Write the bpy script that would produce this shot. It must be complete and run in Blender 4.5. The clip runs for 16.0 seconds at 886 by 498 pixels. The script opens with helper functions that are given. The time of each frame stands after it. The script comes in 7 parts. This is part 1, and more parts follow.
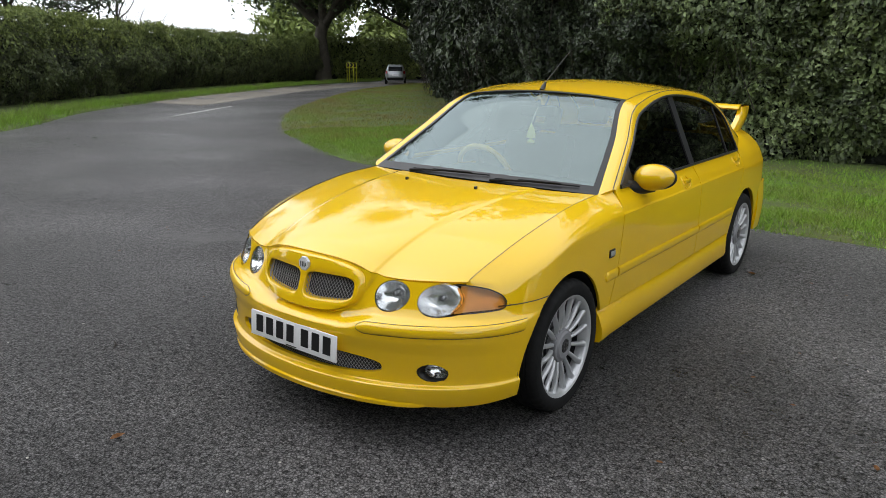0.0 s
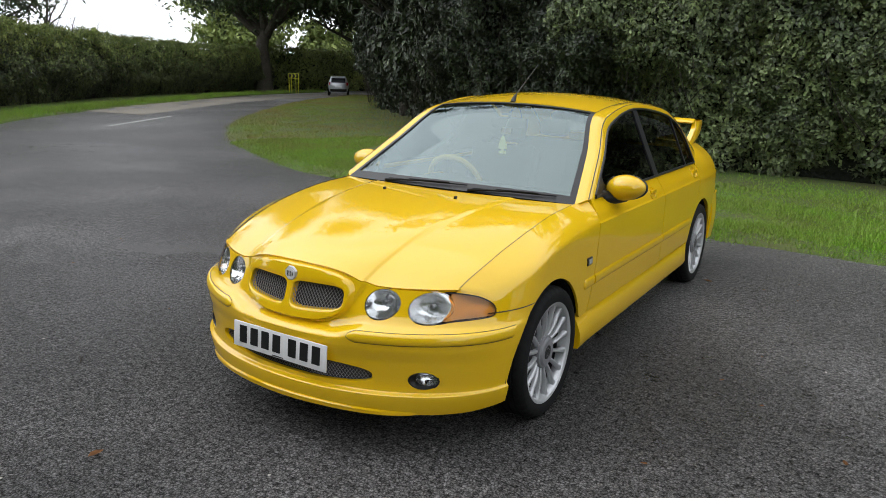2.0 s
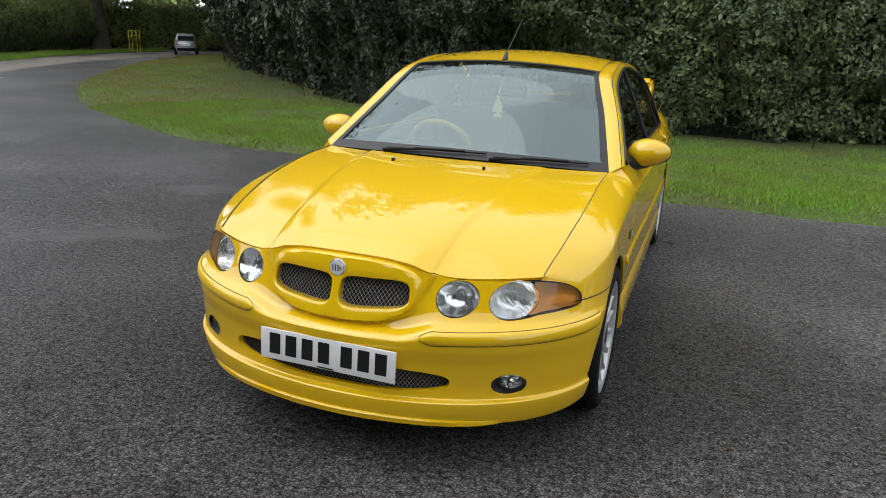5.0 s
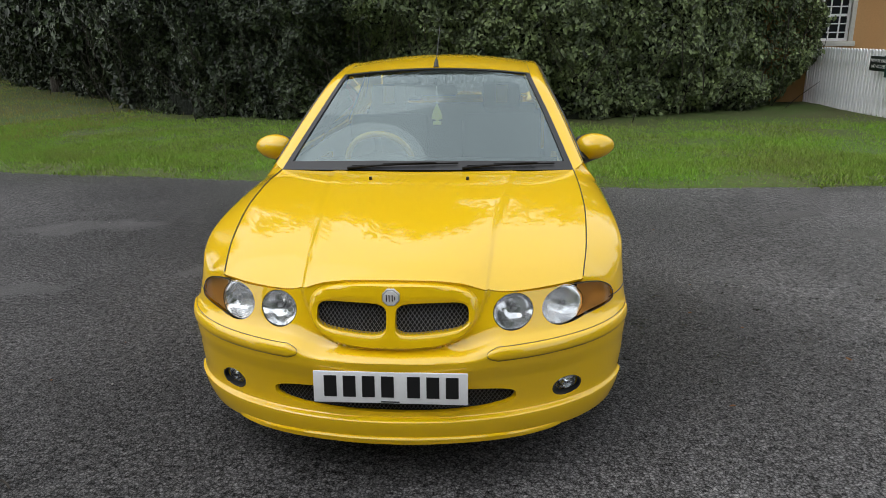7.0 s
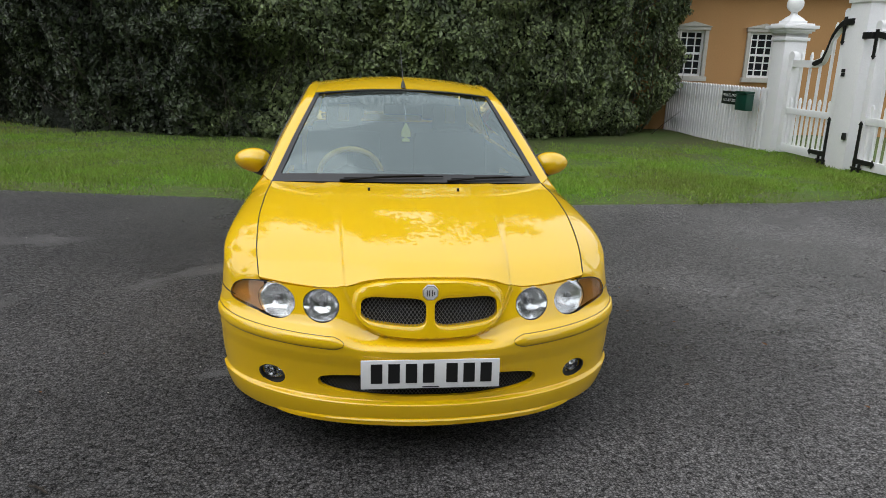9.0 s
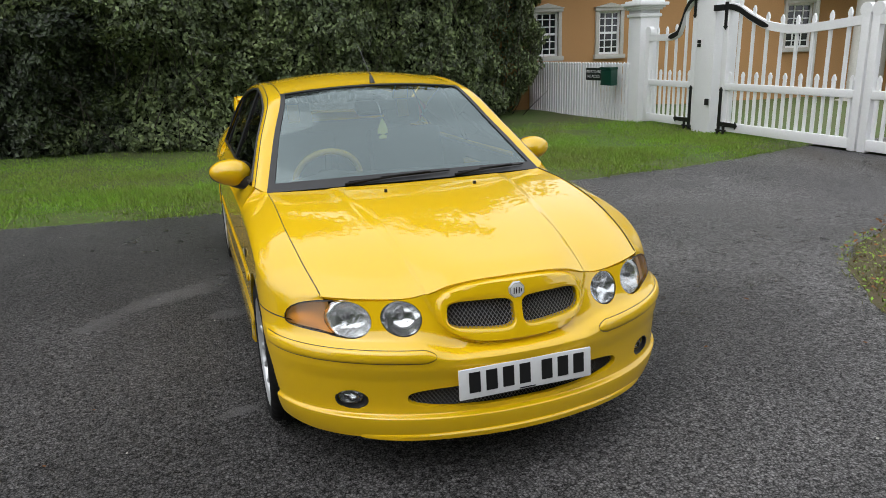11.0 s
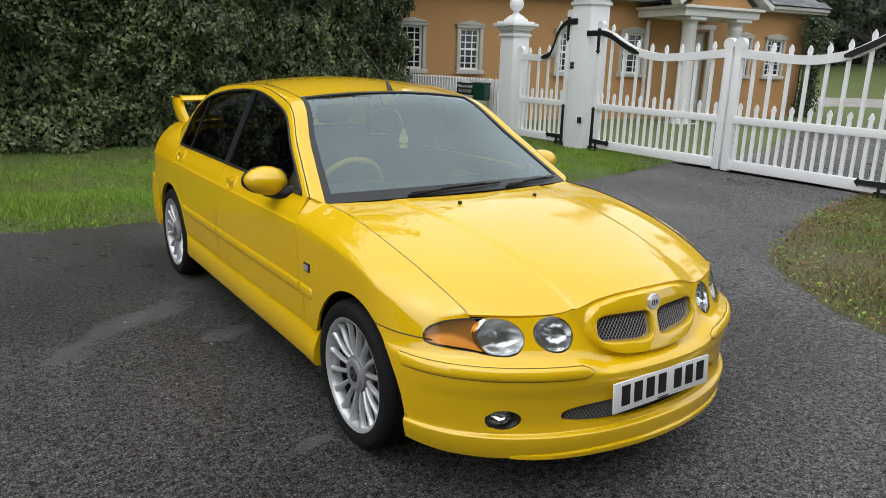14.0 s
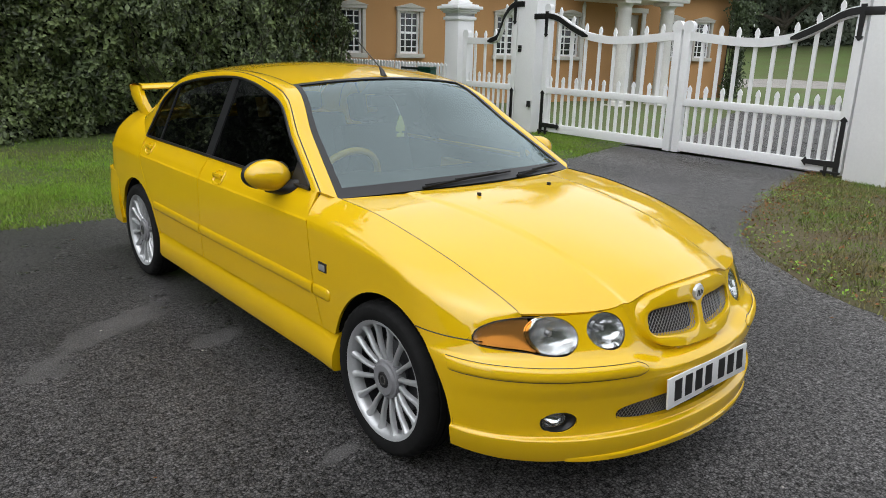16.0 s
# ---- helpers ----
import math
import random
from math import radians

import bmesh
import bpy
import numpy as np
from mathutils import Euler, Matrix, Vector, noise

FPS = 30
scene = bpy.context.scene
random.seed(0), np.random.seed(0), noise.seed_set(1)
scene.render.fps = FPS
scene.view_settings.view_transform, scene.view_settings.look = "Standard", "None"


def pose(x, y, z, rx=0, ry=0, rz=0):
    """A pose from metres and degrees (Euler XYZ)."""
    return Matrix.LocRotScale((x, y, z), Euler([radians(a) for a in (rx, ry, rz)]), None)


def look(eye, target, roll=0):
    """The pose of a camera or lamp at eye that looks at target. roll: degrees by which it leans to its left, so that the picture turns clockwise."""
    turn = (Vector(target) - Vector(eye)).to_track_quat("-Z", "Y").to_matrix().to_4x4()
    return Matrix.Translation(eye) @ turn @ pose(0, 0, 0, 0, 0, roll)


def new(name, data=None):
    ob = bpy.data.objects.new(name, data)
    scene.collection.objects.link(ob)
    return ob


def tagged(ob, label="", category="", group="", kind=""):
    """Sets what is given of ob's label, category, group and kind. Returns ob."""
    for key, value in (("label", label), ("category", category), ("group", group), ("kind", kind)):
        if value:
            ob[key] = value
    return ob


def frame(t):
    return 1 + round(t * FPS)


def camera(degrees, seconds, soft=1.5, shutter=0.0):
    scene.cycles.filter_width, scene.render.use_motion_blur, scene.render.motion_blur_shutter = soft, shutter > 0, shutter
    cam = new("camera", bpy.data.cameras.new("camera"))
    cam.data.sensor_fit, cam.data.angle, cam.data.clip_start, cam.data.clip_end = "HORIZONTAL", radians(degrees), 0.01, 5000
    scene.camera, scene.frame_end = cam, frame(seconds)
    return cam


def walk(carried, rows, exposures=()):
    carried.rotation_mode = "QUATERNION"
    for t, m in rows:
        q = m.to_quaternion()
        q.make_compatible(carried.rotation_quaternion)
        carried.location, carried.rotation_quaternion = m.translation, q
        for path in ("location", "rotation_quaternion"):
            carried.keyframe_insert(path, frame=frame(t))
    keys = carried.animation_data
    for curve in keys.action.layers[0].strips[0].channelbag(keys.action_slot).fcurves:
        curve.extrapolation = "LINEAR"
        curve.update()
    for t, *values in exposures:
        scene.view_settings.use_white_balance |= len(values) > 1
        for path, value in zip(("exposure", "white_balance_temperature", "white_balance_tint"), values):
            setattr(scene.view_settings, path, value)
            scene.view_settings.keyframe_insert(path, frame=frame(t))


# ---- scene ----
cam = camera(63.69, 16.0, soft=0.6)
PATH = [
    (0, (2.079, -2.588, 1.474), (0.922, -1.041, 0.957), 0.8),
    (0.5, (2.012, -2.621, 1.471), (0.881, -1.053, 0.959), 0.8),
    (1, (1.972, -2.675, 1.462), (0.879, -1.081, 0.948), 0.9),
    (1.5, (1.949, -2.709, 1.463), (0.905, -1.074, 0.978), 1.8),
    (2, (1.944, -2.715, 1.463), (0.916, -1.068, 0.982), 1.7),
    (2.5, (1.909, -2.699, 1.463), (0.865, -1.065, 0.97), 1.6),
    (3, (1.795, -2.647, 1.423), (0.779, -1.006, 0.901), 3.1),
    (3.5, (1.644, -2.608, 1.396), (0.662, -0.942, 0.886), 3.6),
    (4, (1.424, -2.639, 1.389), (0.57, -0.907, 0.869), 3.0),
    (4.5, (1.226, -2.705, 1.411), (0.478, -0.933, 0.865), 1.8),
    (4.7, (1.175, -2.7, 1.41), (0.458, -0.919, 0.85), 2.2),
    (6.8, (0.386, -2.797, 1.472), (0.205, -0.893, 0.885), -1.8),
    (7, (0.337, -2.852, 1.484), (0.187, -0.944, 0.904), -0.8),
    (7.5, (0.159, -2.929, 1.487), (0.1, -1.013, 0.919), -0.1),
    (8, (-0.025, -3.012, 1.481), (0.057, -1.1, 0.9), -1.1),
    (8.5, (-0.117, -3.118, 1.497), (0.031, -1.202, 0.943), -0.1),
    (9, (-0.25, -3.148, 1.496), (-0.02, -1.231, 0.974), 1.7),
    (9.2, (-0.326, -3.164, 1.498), (-0.055, -1.252, 0.978), 0.3),
    (11.3, (-1.128, -2.801, 1.48), (-0.428, -1.01, 0.93), -0.3),
    (11.5, (-1.215, -2.785, 1.489), (-0.47, -1.017, 0.923), 0.8),
    (12, (-1.375, -2.686, 1.477), (-0.556, -0.945, 0.933), 1.2),
    (12.5, (-1.536, -2.592, 1.49), (-0.626, -0.882, 0.991), 1.2),
    (13, (-1.738, -2.535, 1.503), (-0.73, -0.886, 0.989), 1.0),
    (13.5, (-1.855, -2.404, 1.491), (-0.809, -0.775, 0.989), 1.5),
    (14, (-1.959, -2.269, 1.478), (-0.865, -0.676, 0.962), 1.7),
    (14.5, (-2.117, -2.189, 1.486), (-0.924, -0.666, 0.979), 1.4),
    (15, (-2.19, -2.126, 1.491), (-0.962, -0.648, 0.94), 2.4),
    (15.5, (-2.155, -2.004, 1.462), (-0.921, -0.53, 0.908), 2.1),
    (16, (-2.17, -1.929, 1.47), (-0.926, -0.463, 0.918), 1.5),
]
walk(cam, [(t, look(eye, target, roll)) for t, eye, target, roll in PATH], exposures=[(0, 0.37), (4.7, 0.36), (7, 0.25), (9.2, 0.25), (11.5, 0.27), (16, 0.27)])

# ---- world, sun, exposure ----
world = bpy.data.worlds.new("overcast_sky")
scene.world = world
world.use_nodes = True
wn = world.node_tree
wn.nodes.clear()
sky = wn.nodes.new("ShaderNodeTexSky")
sky.sky_type = "NISHITA"
sky.sun_disc = False
sky.sun_elevation, sky.sun_rotation = radians(60), radians(249)
sky.dust_density, sky.air_density, sky.ozone_density = 3.0, 1.0, 1.0
grey = wn.nodes.new("ShaderNodeHueSaturation")
grey.inputs["Saturation"].default_value = 0.14
cloud_tc = wn.nodes.new("ShaderNodeTexCoord")
cloud = wn.nodes.new("ShaderNodeTexNoise")
cloud.inputs["Scale"].default_value, cloud.inputs["Detail"].default_value = 2.2, 5
cloud_map = wn.nodes.new("ShaderNodeMapRange")
cloud_map.inputs["From Min"].default_value, cloud_map.inputs["From Max"].default_value = 0.3, 0.7
cloud_map.inputs["To Min"].default_value, cloud_map.inputs["To Max"].default_value = 0.88, 1.14
cloud_mix = wn.nodes.new("ShaderNodeVectorMath")
cloud_mix.operation = "SCALE"
back = wn.nodes.new("ShaderNodeBackground")
back.inputs["Strength"].default_value = 0.15
wout = wn.nodes.new("ShaderNodeOutputWorld")
wn.links.new(sky.outputs[0], grey.inputs["Color"])
wn.links.new(cloud_tc.outputs["Generated"], cloud.inputs["Vector"])
wn.links.new(cloud.outputs["Fac"], cloud_map.inputs["Value"])
cover = wn.nodes.new("ShaderNodeMix")
cover.data_type = "RGBA"
cover.inputs["Factor"].default_value = 0.7
cover.inputs["B"].default_value = (5.45, 5.7, 6.1, 1)
wn.links.new(grey.outputs[0], cover.inputs["A"])
wn.links.new(cover.outputs["Result"], cloud_mix.inputs[0])
height = wn.nodes.new("ShaderNodeSeparateXYZ")
zenith = wn.nodes.new("ShaderNodeMapRange")
zenith.inputs["To Min"].default_value, zenith.inputs["To Max"].default_value = 1.5, 1.5
lit = wn.nodes.new("ShaderNodeMath")
lit.operation = "MULTIPLY"
wn.links.new(cloud_tc.outputs["Generated"], height.inputs[0])
wn.links.new(height.outputs["Z"], zenith.inputs["Value"])
wn.links.new(zenith.outputs[0], lit.inputs[0])
wn.links.new(cloud_map.outputs[0], lit.inputs[1])
wn.links.new(lit.outputs[0], cloud_mix.inputs["Scale"])
wn.links.new(cloud_mix.outputs[0], back.inputs["Color"])
wn.links.new(back.outputs[0], wout.inputs["Surface"])
sun = new("sun", bpy.data.lights.new("sun", "SUN"))
sun.data.energy, sun.data.angle, sun.data.color = 0.5, radians(80), (1.0, 0.99, 0.98)
sun.matrix_world = look((-8, -3, 15), (0, 0, 0))


# ---- materials ----
def mat(name, base, rough=0.5, metal=0.0, dark=0.75, coarse=2.0, fine=60.0, bump=0.1, dist=0.002, coat=0.0, spec=0.5, island=0.0, piece=0.0, tint=None, sheen=0.0):
    """A surface whose colour wanders between base and a darker or tinted one at two scales, with fine relief."""
    m = bpy.data.materials.new(name)
    m.use_nodes = True
    nt = m.node_tree
    b = nt.nodes["Principled BSDF"]
    tc = nt.nodes.new("ShaderNodeTexCoord")
    n1 = nt.nodes.new("ShaderNodeTexNoise")
    n1.inputs["Scale"].default_value, n1.inputs["Detail"].default_value = coarse, 4
    n2 = nt.nodes.new("ShaderNodeTexNoise")
    n2.inputs["Scale"].default_value, n2.inputs["Detail"].default_value = fine, 3
    for n in (n1, n2):
        nt.links.new(tc.outputs["Object"], n.inputs["Vector"])
    add = nt.nodes.new("ShaderNodeMath")
    add.operation = "MULTIPLY"
    nt.links.new(n1.outputs["Fac"], add.inputs[0])
    nt.links.new(n2.outputs["Fac"], add.inputs[1])
    mr = nt.nodes.new("ShaderNodeMapRange")
    mr.inputs["From Min"].default_value, mr.inputs["From Max"].default_value = 0.12, 0.4
    nt.links.new(add.outputs[0], mr.inputs["Value"])
    mix = nt.nodes.new("ShaderNodeMix")
    mix.data_type = "RGBA"
    low = tint or tuple(c * dark for c in base)
    mix.inputs["A"].default_value, mix.inputs["B"].default_value = (*low, 1), (*base, 1)
    nt.links.new(mr.outputs[0], mix.inputs["Factor"])
    col = mix.outputs["Result"]
    if island or piece:
        src = nt.nodes.new("ShaderNodeNewGeometry") if island else nt.nodes.new("ShaderNodeObjectInfo")
        hs = nt.nodes.new("ShaderNodeHueSaturation")
        vr = nt.nodes.new("ShaderNodeMapRange")
        k = island or piece
        vr.inputs["To Min"].default_value, vr.inputs["To Max"].default_value = 1 - k, 1 + k
        nt.links.new(src.outputs["Random Per Island" if island else "Random"], vr.inputs["Value"])
        nt.links.new(vr.outputs[0], hs.inputs["Value"])
        nt.links.new(col, hs.inputs["Color"])
        col = hs.outputs[0]
    nt.links.new(col, b.inputs["Base Color"])
    rr = nt.nodes.new("ShaderNodeMapRange")
    rr.inputs["To Min"].default_value, rr.inputs["To Max"].default_value = min(1, rough * 1.15), rough * 0.9
    nt.links.new(n1.outputs["Fac"], rr.inputs["Value"])
    nt.links.new(rr.outputs[0], b.inputs["Roughness"])
    b.inputs["Metallic"].default_value = metal
    b.inputs["Specular IOR Level"].default_value = spec
    b.inputs["Coat Weight"].default_value = coat
    b.inputs["Coat Roughness"].default_value = 0.02
    if bump:
        bp = nt.nodes.new("ShaderNodeBump")
        bp.inputs["Strength"].default_value, bp.inputs["Distance"].default_value = bump, dist
        nt.links.new(n2.outputs["Fac"], bp.inputs["Height"])
        nt.links.new(bp.outputs[0], b.inputs["Normal"])
    b.inputs["Coat IOR"].default_value = 1.72
    return m


def glass_mat(name, tint, gloss_ior=1.5, gloss=(1, 1, 1)):
    m = bpy.data.materials.new(name)
    m.use_nodes = True
    nt = m.node_tree
    nt.nodes.clear()
    out = nt.nodes.new("ShaderNodeOutputMaterial")
    tr = nt.nodes.new("ShaderNodeBsdfTransparent")
    tr.inputs["Color"].default_value = (*tint, 1)
    gl = nt.nodes.new("ShaderNodeBsdfGlossy")
    gl.inputs["Roughness"].default_value = 0.01
    gl.inputs["Color"].default_value = (*gloss, 1)
    fr = nt.nodes.new("ShaderNodeFresnel")
    fr.inputs["IOR"].default_value = gloss_ior
    mx = nt.nodes.new("ShaderNodeMixShader")
    nt.links.new(fr.outputs[0], mx.inputs["Fac"])
    nt.links.new(tr.outputs[0], mx.inputs[1])
    nt.links.new(gl.outputs[0], mx.inputs[2])
    nt.links.new(mx.outputs[0], out.inputs["Surface"])
    return m


PATCHES = [(-1.22, 1.85, 0.60, 0.13, 38), (-0.85, 1.36, 0.17, 0.08, 25), (-0.94, 0.09, 0.09, 0.05, 20), (-2.9, 0.9, 0.6, 0.18, 30), (3.2, 2.4, 0.5, 0.2, -20), (3.9, 3.3, 0.4, 0.15, 10), (2.7, 3.0, 0.3, 0.1, 35), (-3.0, 2.6, 0.7, 0.2, 10)]


def asphalt_mat():
    """Coarse chippings in dark binder, with worn paler areas and damp, smoother ones."""
    m = bpy.data.materials.new("asphalt")
    m.use_nodes = True
    nt = m.node_tree
    b = nt.nodes["Principled BSDF"]
    tc = nt.nodes.new("ShaderNodeTexCoord")

    warped = None

    def tex(kind, scale, detail=3):
        n = nt.nodes.new(kind)
        n.inputs["Scale"].default_value = scale
        if "Detail" in n.inputs:
            n.inputs["Detail"].default_value = detail
        if kind == "ShaderNodeTexVoronoi":
            n.voronoi_dimensions = "2D"
        nt.links.new(warped or tc.outputs["Object"], n.inputs["Vector"])
        return n

    def remap(sock, a, c, lo, hi):
        n = nt.nodes.new("ShaderNodeMapRange")
        n.interpolation_type = "SMOOTHSTEP"
        for key, val in (("From Min", a), ("From Max", c), ("To Min", lo), ("To Max", hi)):
            n.inputs[key].default_value = val
        nt.links.new(sock, n.inputs["Value"])
        return n.outputs[0]

    def mul(x, y, op="MULTIPLY"):
        n = nt.nodes.new("ShaderNodeMath")
        n.operation = op
        nt.links.new(x, n.inputs[0])
        nt.links.new(y, n.inputs[1])
        return n.outputs[0]
    jitter = tex("ShaderNodeTexNoise", 55, 2)
    shift = nt.nodes.new("ShaderNodeVectorMath")
    shift.operation = "MULTIPLY_ADD"
    shift.inputs[1].default_value = (0.013, 0.013, 0)
    nt.links.new(jitter.outputs["Color"], shift.inputs[0])
    nt.links.new(tc.outputs["Object"], shift.inputs[2])
    warped = shift.outputs[0]
    chip = tex("ShaderNodeTexVoronoi", 66)
    gap = tex("ShaderNodeTexVoronoi", 66)
    gap.feature = "DISTANCE_TO_EDGE"
    fines = tex("ShaderNodeTexVoronoi", 150)
    fines.feature = "DISTANCE_TO_EDGE"
    warped = None
    grit = tex("ShaderNodeTexNoise", 420, 2)
    sep = nt.nodes.new("ShaderNodeSeparateColor")
    nt.links.new(chip.outputs["Color"], sep.inputs[0])
    worn = tex("ShaderNodeTexNoise", 0.55, 6)
    mid = tex("ShaderNodeTexNoise", 5.0, 5)
    damp = tex("ShaderNodeTexNoise", 0.23, 1)
    stone = remap(sep.outputs[0], 0.1, 1.0, 0.26, 2.2)
    # chip edges darkened: dark binder, with the shadow in the gaps painted in
    edge = mul(remap(gap.outputs["Distance"], 0.01, 0.2, 0.35, 1.0), remap(fines.outputs["Distance"], 0.0, 0.12, 0.6, 1.0))
    speck = remap(grit.outputs["Fac"], 0.35, 0.65, 0.75, 1.25)
    k = mul(mul(stone, edge), speck)
    k = mul(k, remap(worn.outputs["Fac"], 0.40, 0.70, 0.88, 1.25))
    k = mul(k, remap(mid.outputs["Fac"], 0.3, 0.7, 0.88, 1.12))
    clump = tex("ShaderNodeTexNoise", 22, 4)
    clump.inputs["Roughness"].default_value = 0.7
    k = mul(k, remap(clump.outputs["Fac"], 0.3, 0.7, 0.76, 1.24))
    pock = tex("ShaderNodeTexNoise", 48, 5)
    pock.inputs["Roughness"].default_value = 0.75
    k = mul(k, remap(pock.outputs["Fac"], 0.38, 0.60, 0.30, 1.52))
    # colour lifted towards both sides, so their sky sheen is painted into the surface
    split = nt.nodes.new("ShaderNodeSeparateXYZ")
    nt.links.new(tc.outputs["Object"], split.inputs[0])
    wander = mul(split.outputs["X"], remap(damp.outputs["Fac"], 0.3, 0.7, -1.2, 1.2), "ADD")
    along = nt.nodes.new("ShaderNodeMath")
    along.operation, along.inputs[1].default_value = "MULTIPLY", 0.6
    nt.links.new(split.outputs["Y"], along.inputs[0])
    k = mul(k, remap(mul(wander, along.outputs[0], "ADD"), 0.3, 2.2, 0.82, 1.5))
    k = mul(k, remap(wander, -3.5, -0.6, 1.4, 1.0))
    ragged = tex("ShaderNodeTexNoise", 4.0, 6)
    flat = None
    for cx, cy, rx, ry, turn in PATCHES:
        mp = nt.nodes.new("ShaderNodeMapping")
        mp.vector_type = "TEXTURE"
        mp.inputs["Location"].default_value = (cx, cy, 0)
        mp.inputs["Rotation"].default_value = (0, 0, radians(turn))
        mp.inputs["Scale"].default_value = (rx, ry, 1)
        nt.links.new(tc.outputs["Object"], mp.inputs["Vector"])
        ln = nt.nodes.new("ShaderNodeVectorMath")
        ln.operation = "LENGTH"
        nt.links.new(mp.outputs[0], ln.inputs[0])
        rag = mul(ln.outputs["Value"], remap(ragged.outputs["Fac"], 0.3, 0.7, 0.55, 1.6))
        rag = mul(rag, remap(sep.outputs[1], 0.0, 1.0, 0.88, 1.12))
        k = mul(k, remap(rag, 0.92, 0.98, 0.0, 1.0))
        flat = mul(flat, remap(rag, 0.92, 0.98, 1.0, 0.0), "MAXIMUM") if flat else remap(rag, 0.92, 0.98, 1.0, 0.0)
    # smoothed-over patches of pale dust-filled binder
    k = mul(k, mul(mul(flat, remap(edge, 0.0, 1.0, 1.0, 1.45)), remap(mid.outputs["Fac"], 0.3, 0.7, 0.8, 1.25)), "ADD")
    col = nt.nodes.new("ShaderNodeVectorMath")
    col.operation = "SCALE"
    col.inputs[0].default_value = (0.082, 0.079, 0.078)
    nt.links.new(k, col.inputs["Scale"])
    nt.links.new(col.outputs[0], b.inputs["Base Color"])
    rough = mul(remap(damp.outputs["Fac"], 0.40, 0.62, 0.30, 0.46), remap(mid.outputs["Fac"], 0.3, 0.7, 0.9, 1.1))
    nt.links.new(rough, b.inputs["Roughness"])
    nt.links.new(mul(remap(edge, 0.3, 1.0, 0.1, 0.75), remap(pock.outputs["Fac"], 0.36, 0.6, 0.25, 1.0)), b.inputs["Specular IOR Level"])
    bp = nt.nodes.new("ShaderNodeBump")
    bp.inputs["Strength"].default_value, bp.inputs["Distance"].default_value = 0.9, 0.0055
    nt.links.new(mul(mul(edge, remap(sep.outputs[2], 0.0, 1.0, 0.6, 1.3)), remap(pock.outputs["Fac"], 0.3, 0.7, 0.3, 1.2)), bp.inputs["Height"])
    nt.links.new(bp.outputs[0], b.inputs["Normal"])
    return m


def lamp_bowl_mat(name, flutes):
    """Bright silvered bowl, smooth or behind fluted glass."""
    m = mat(name, (0.93, 0.94, 0.95), 0.16, metal=0.95, dark=0.92, coarse=14, fine=60, bump=0.0)
    nt = m.node_tree
    tc = nt.nodes.new("ShaderNodeTexCoord")
    cell = nt.nodes.new("ShaderNodeTexVoronoi")
    cell.feature = "SMOOTH_F1"
    cell.inputs["Scale"].default_value = 34.0
    bp = nt.nodes.new("ShaderNodeBump")
    bp.inputs["Strength"].default_value, bp.inputs["Distance"].default_value = 0.55, 0.008
    nt.links.new(tc.outputs["Object"], cell.inputs["Vector"])
    nt.links.new(cell.outputs["Distance"], bp.inputs["Height"])
    last = bp
    if flutes:
        wv = nt.nodes.new("ShaderNodeTexWave")
        wv.inputs["Scale"].default_value, wv.inputs["Distortion"].default_value = flutes, 0.1
        last = nt.nodes.new("ShaderNodeBump")
        last.inputs["Strength"].default_value, last.inputs["Distance"].default_value = 0.35, 0.0012
        nt.links.new(tc.outputs["Object"], wv.inputs["Vector"])
        nt.links.new(wv.outputs["Fac"], last.inputs["Height"])
        nt.links.new(bp.outputs[0], last.inputs["Normal"])
    nt.links.new(last.outputs[0], nt.nodes["Principled BSDF"].inputs["Normal"])
    return m


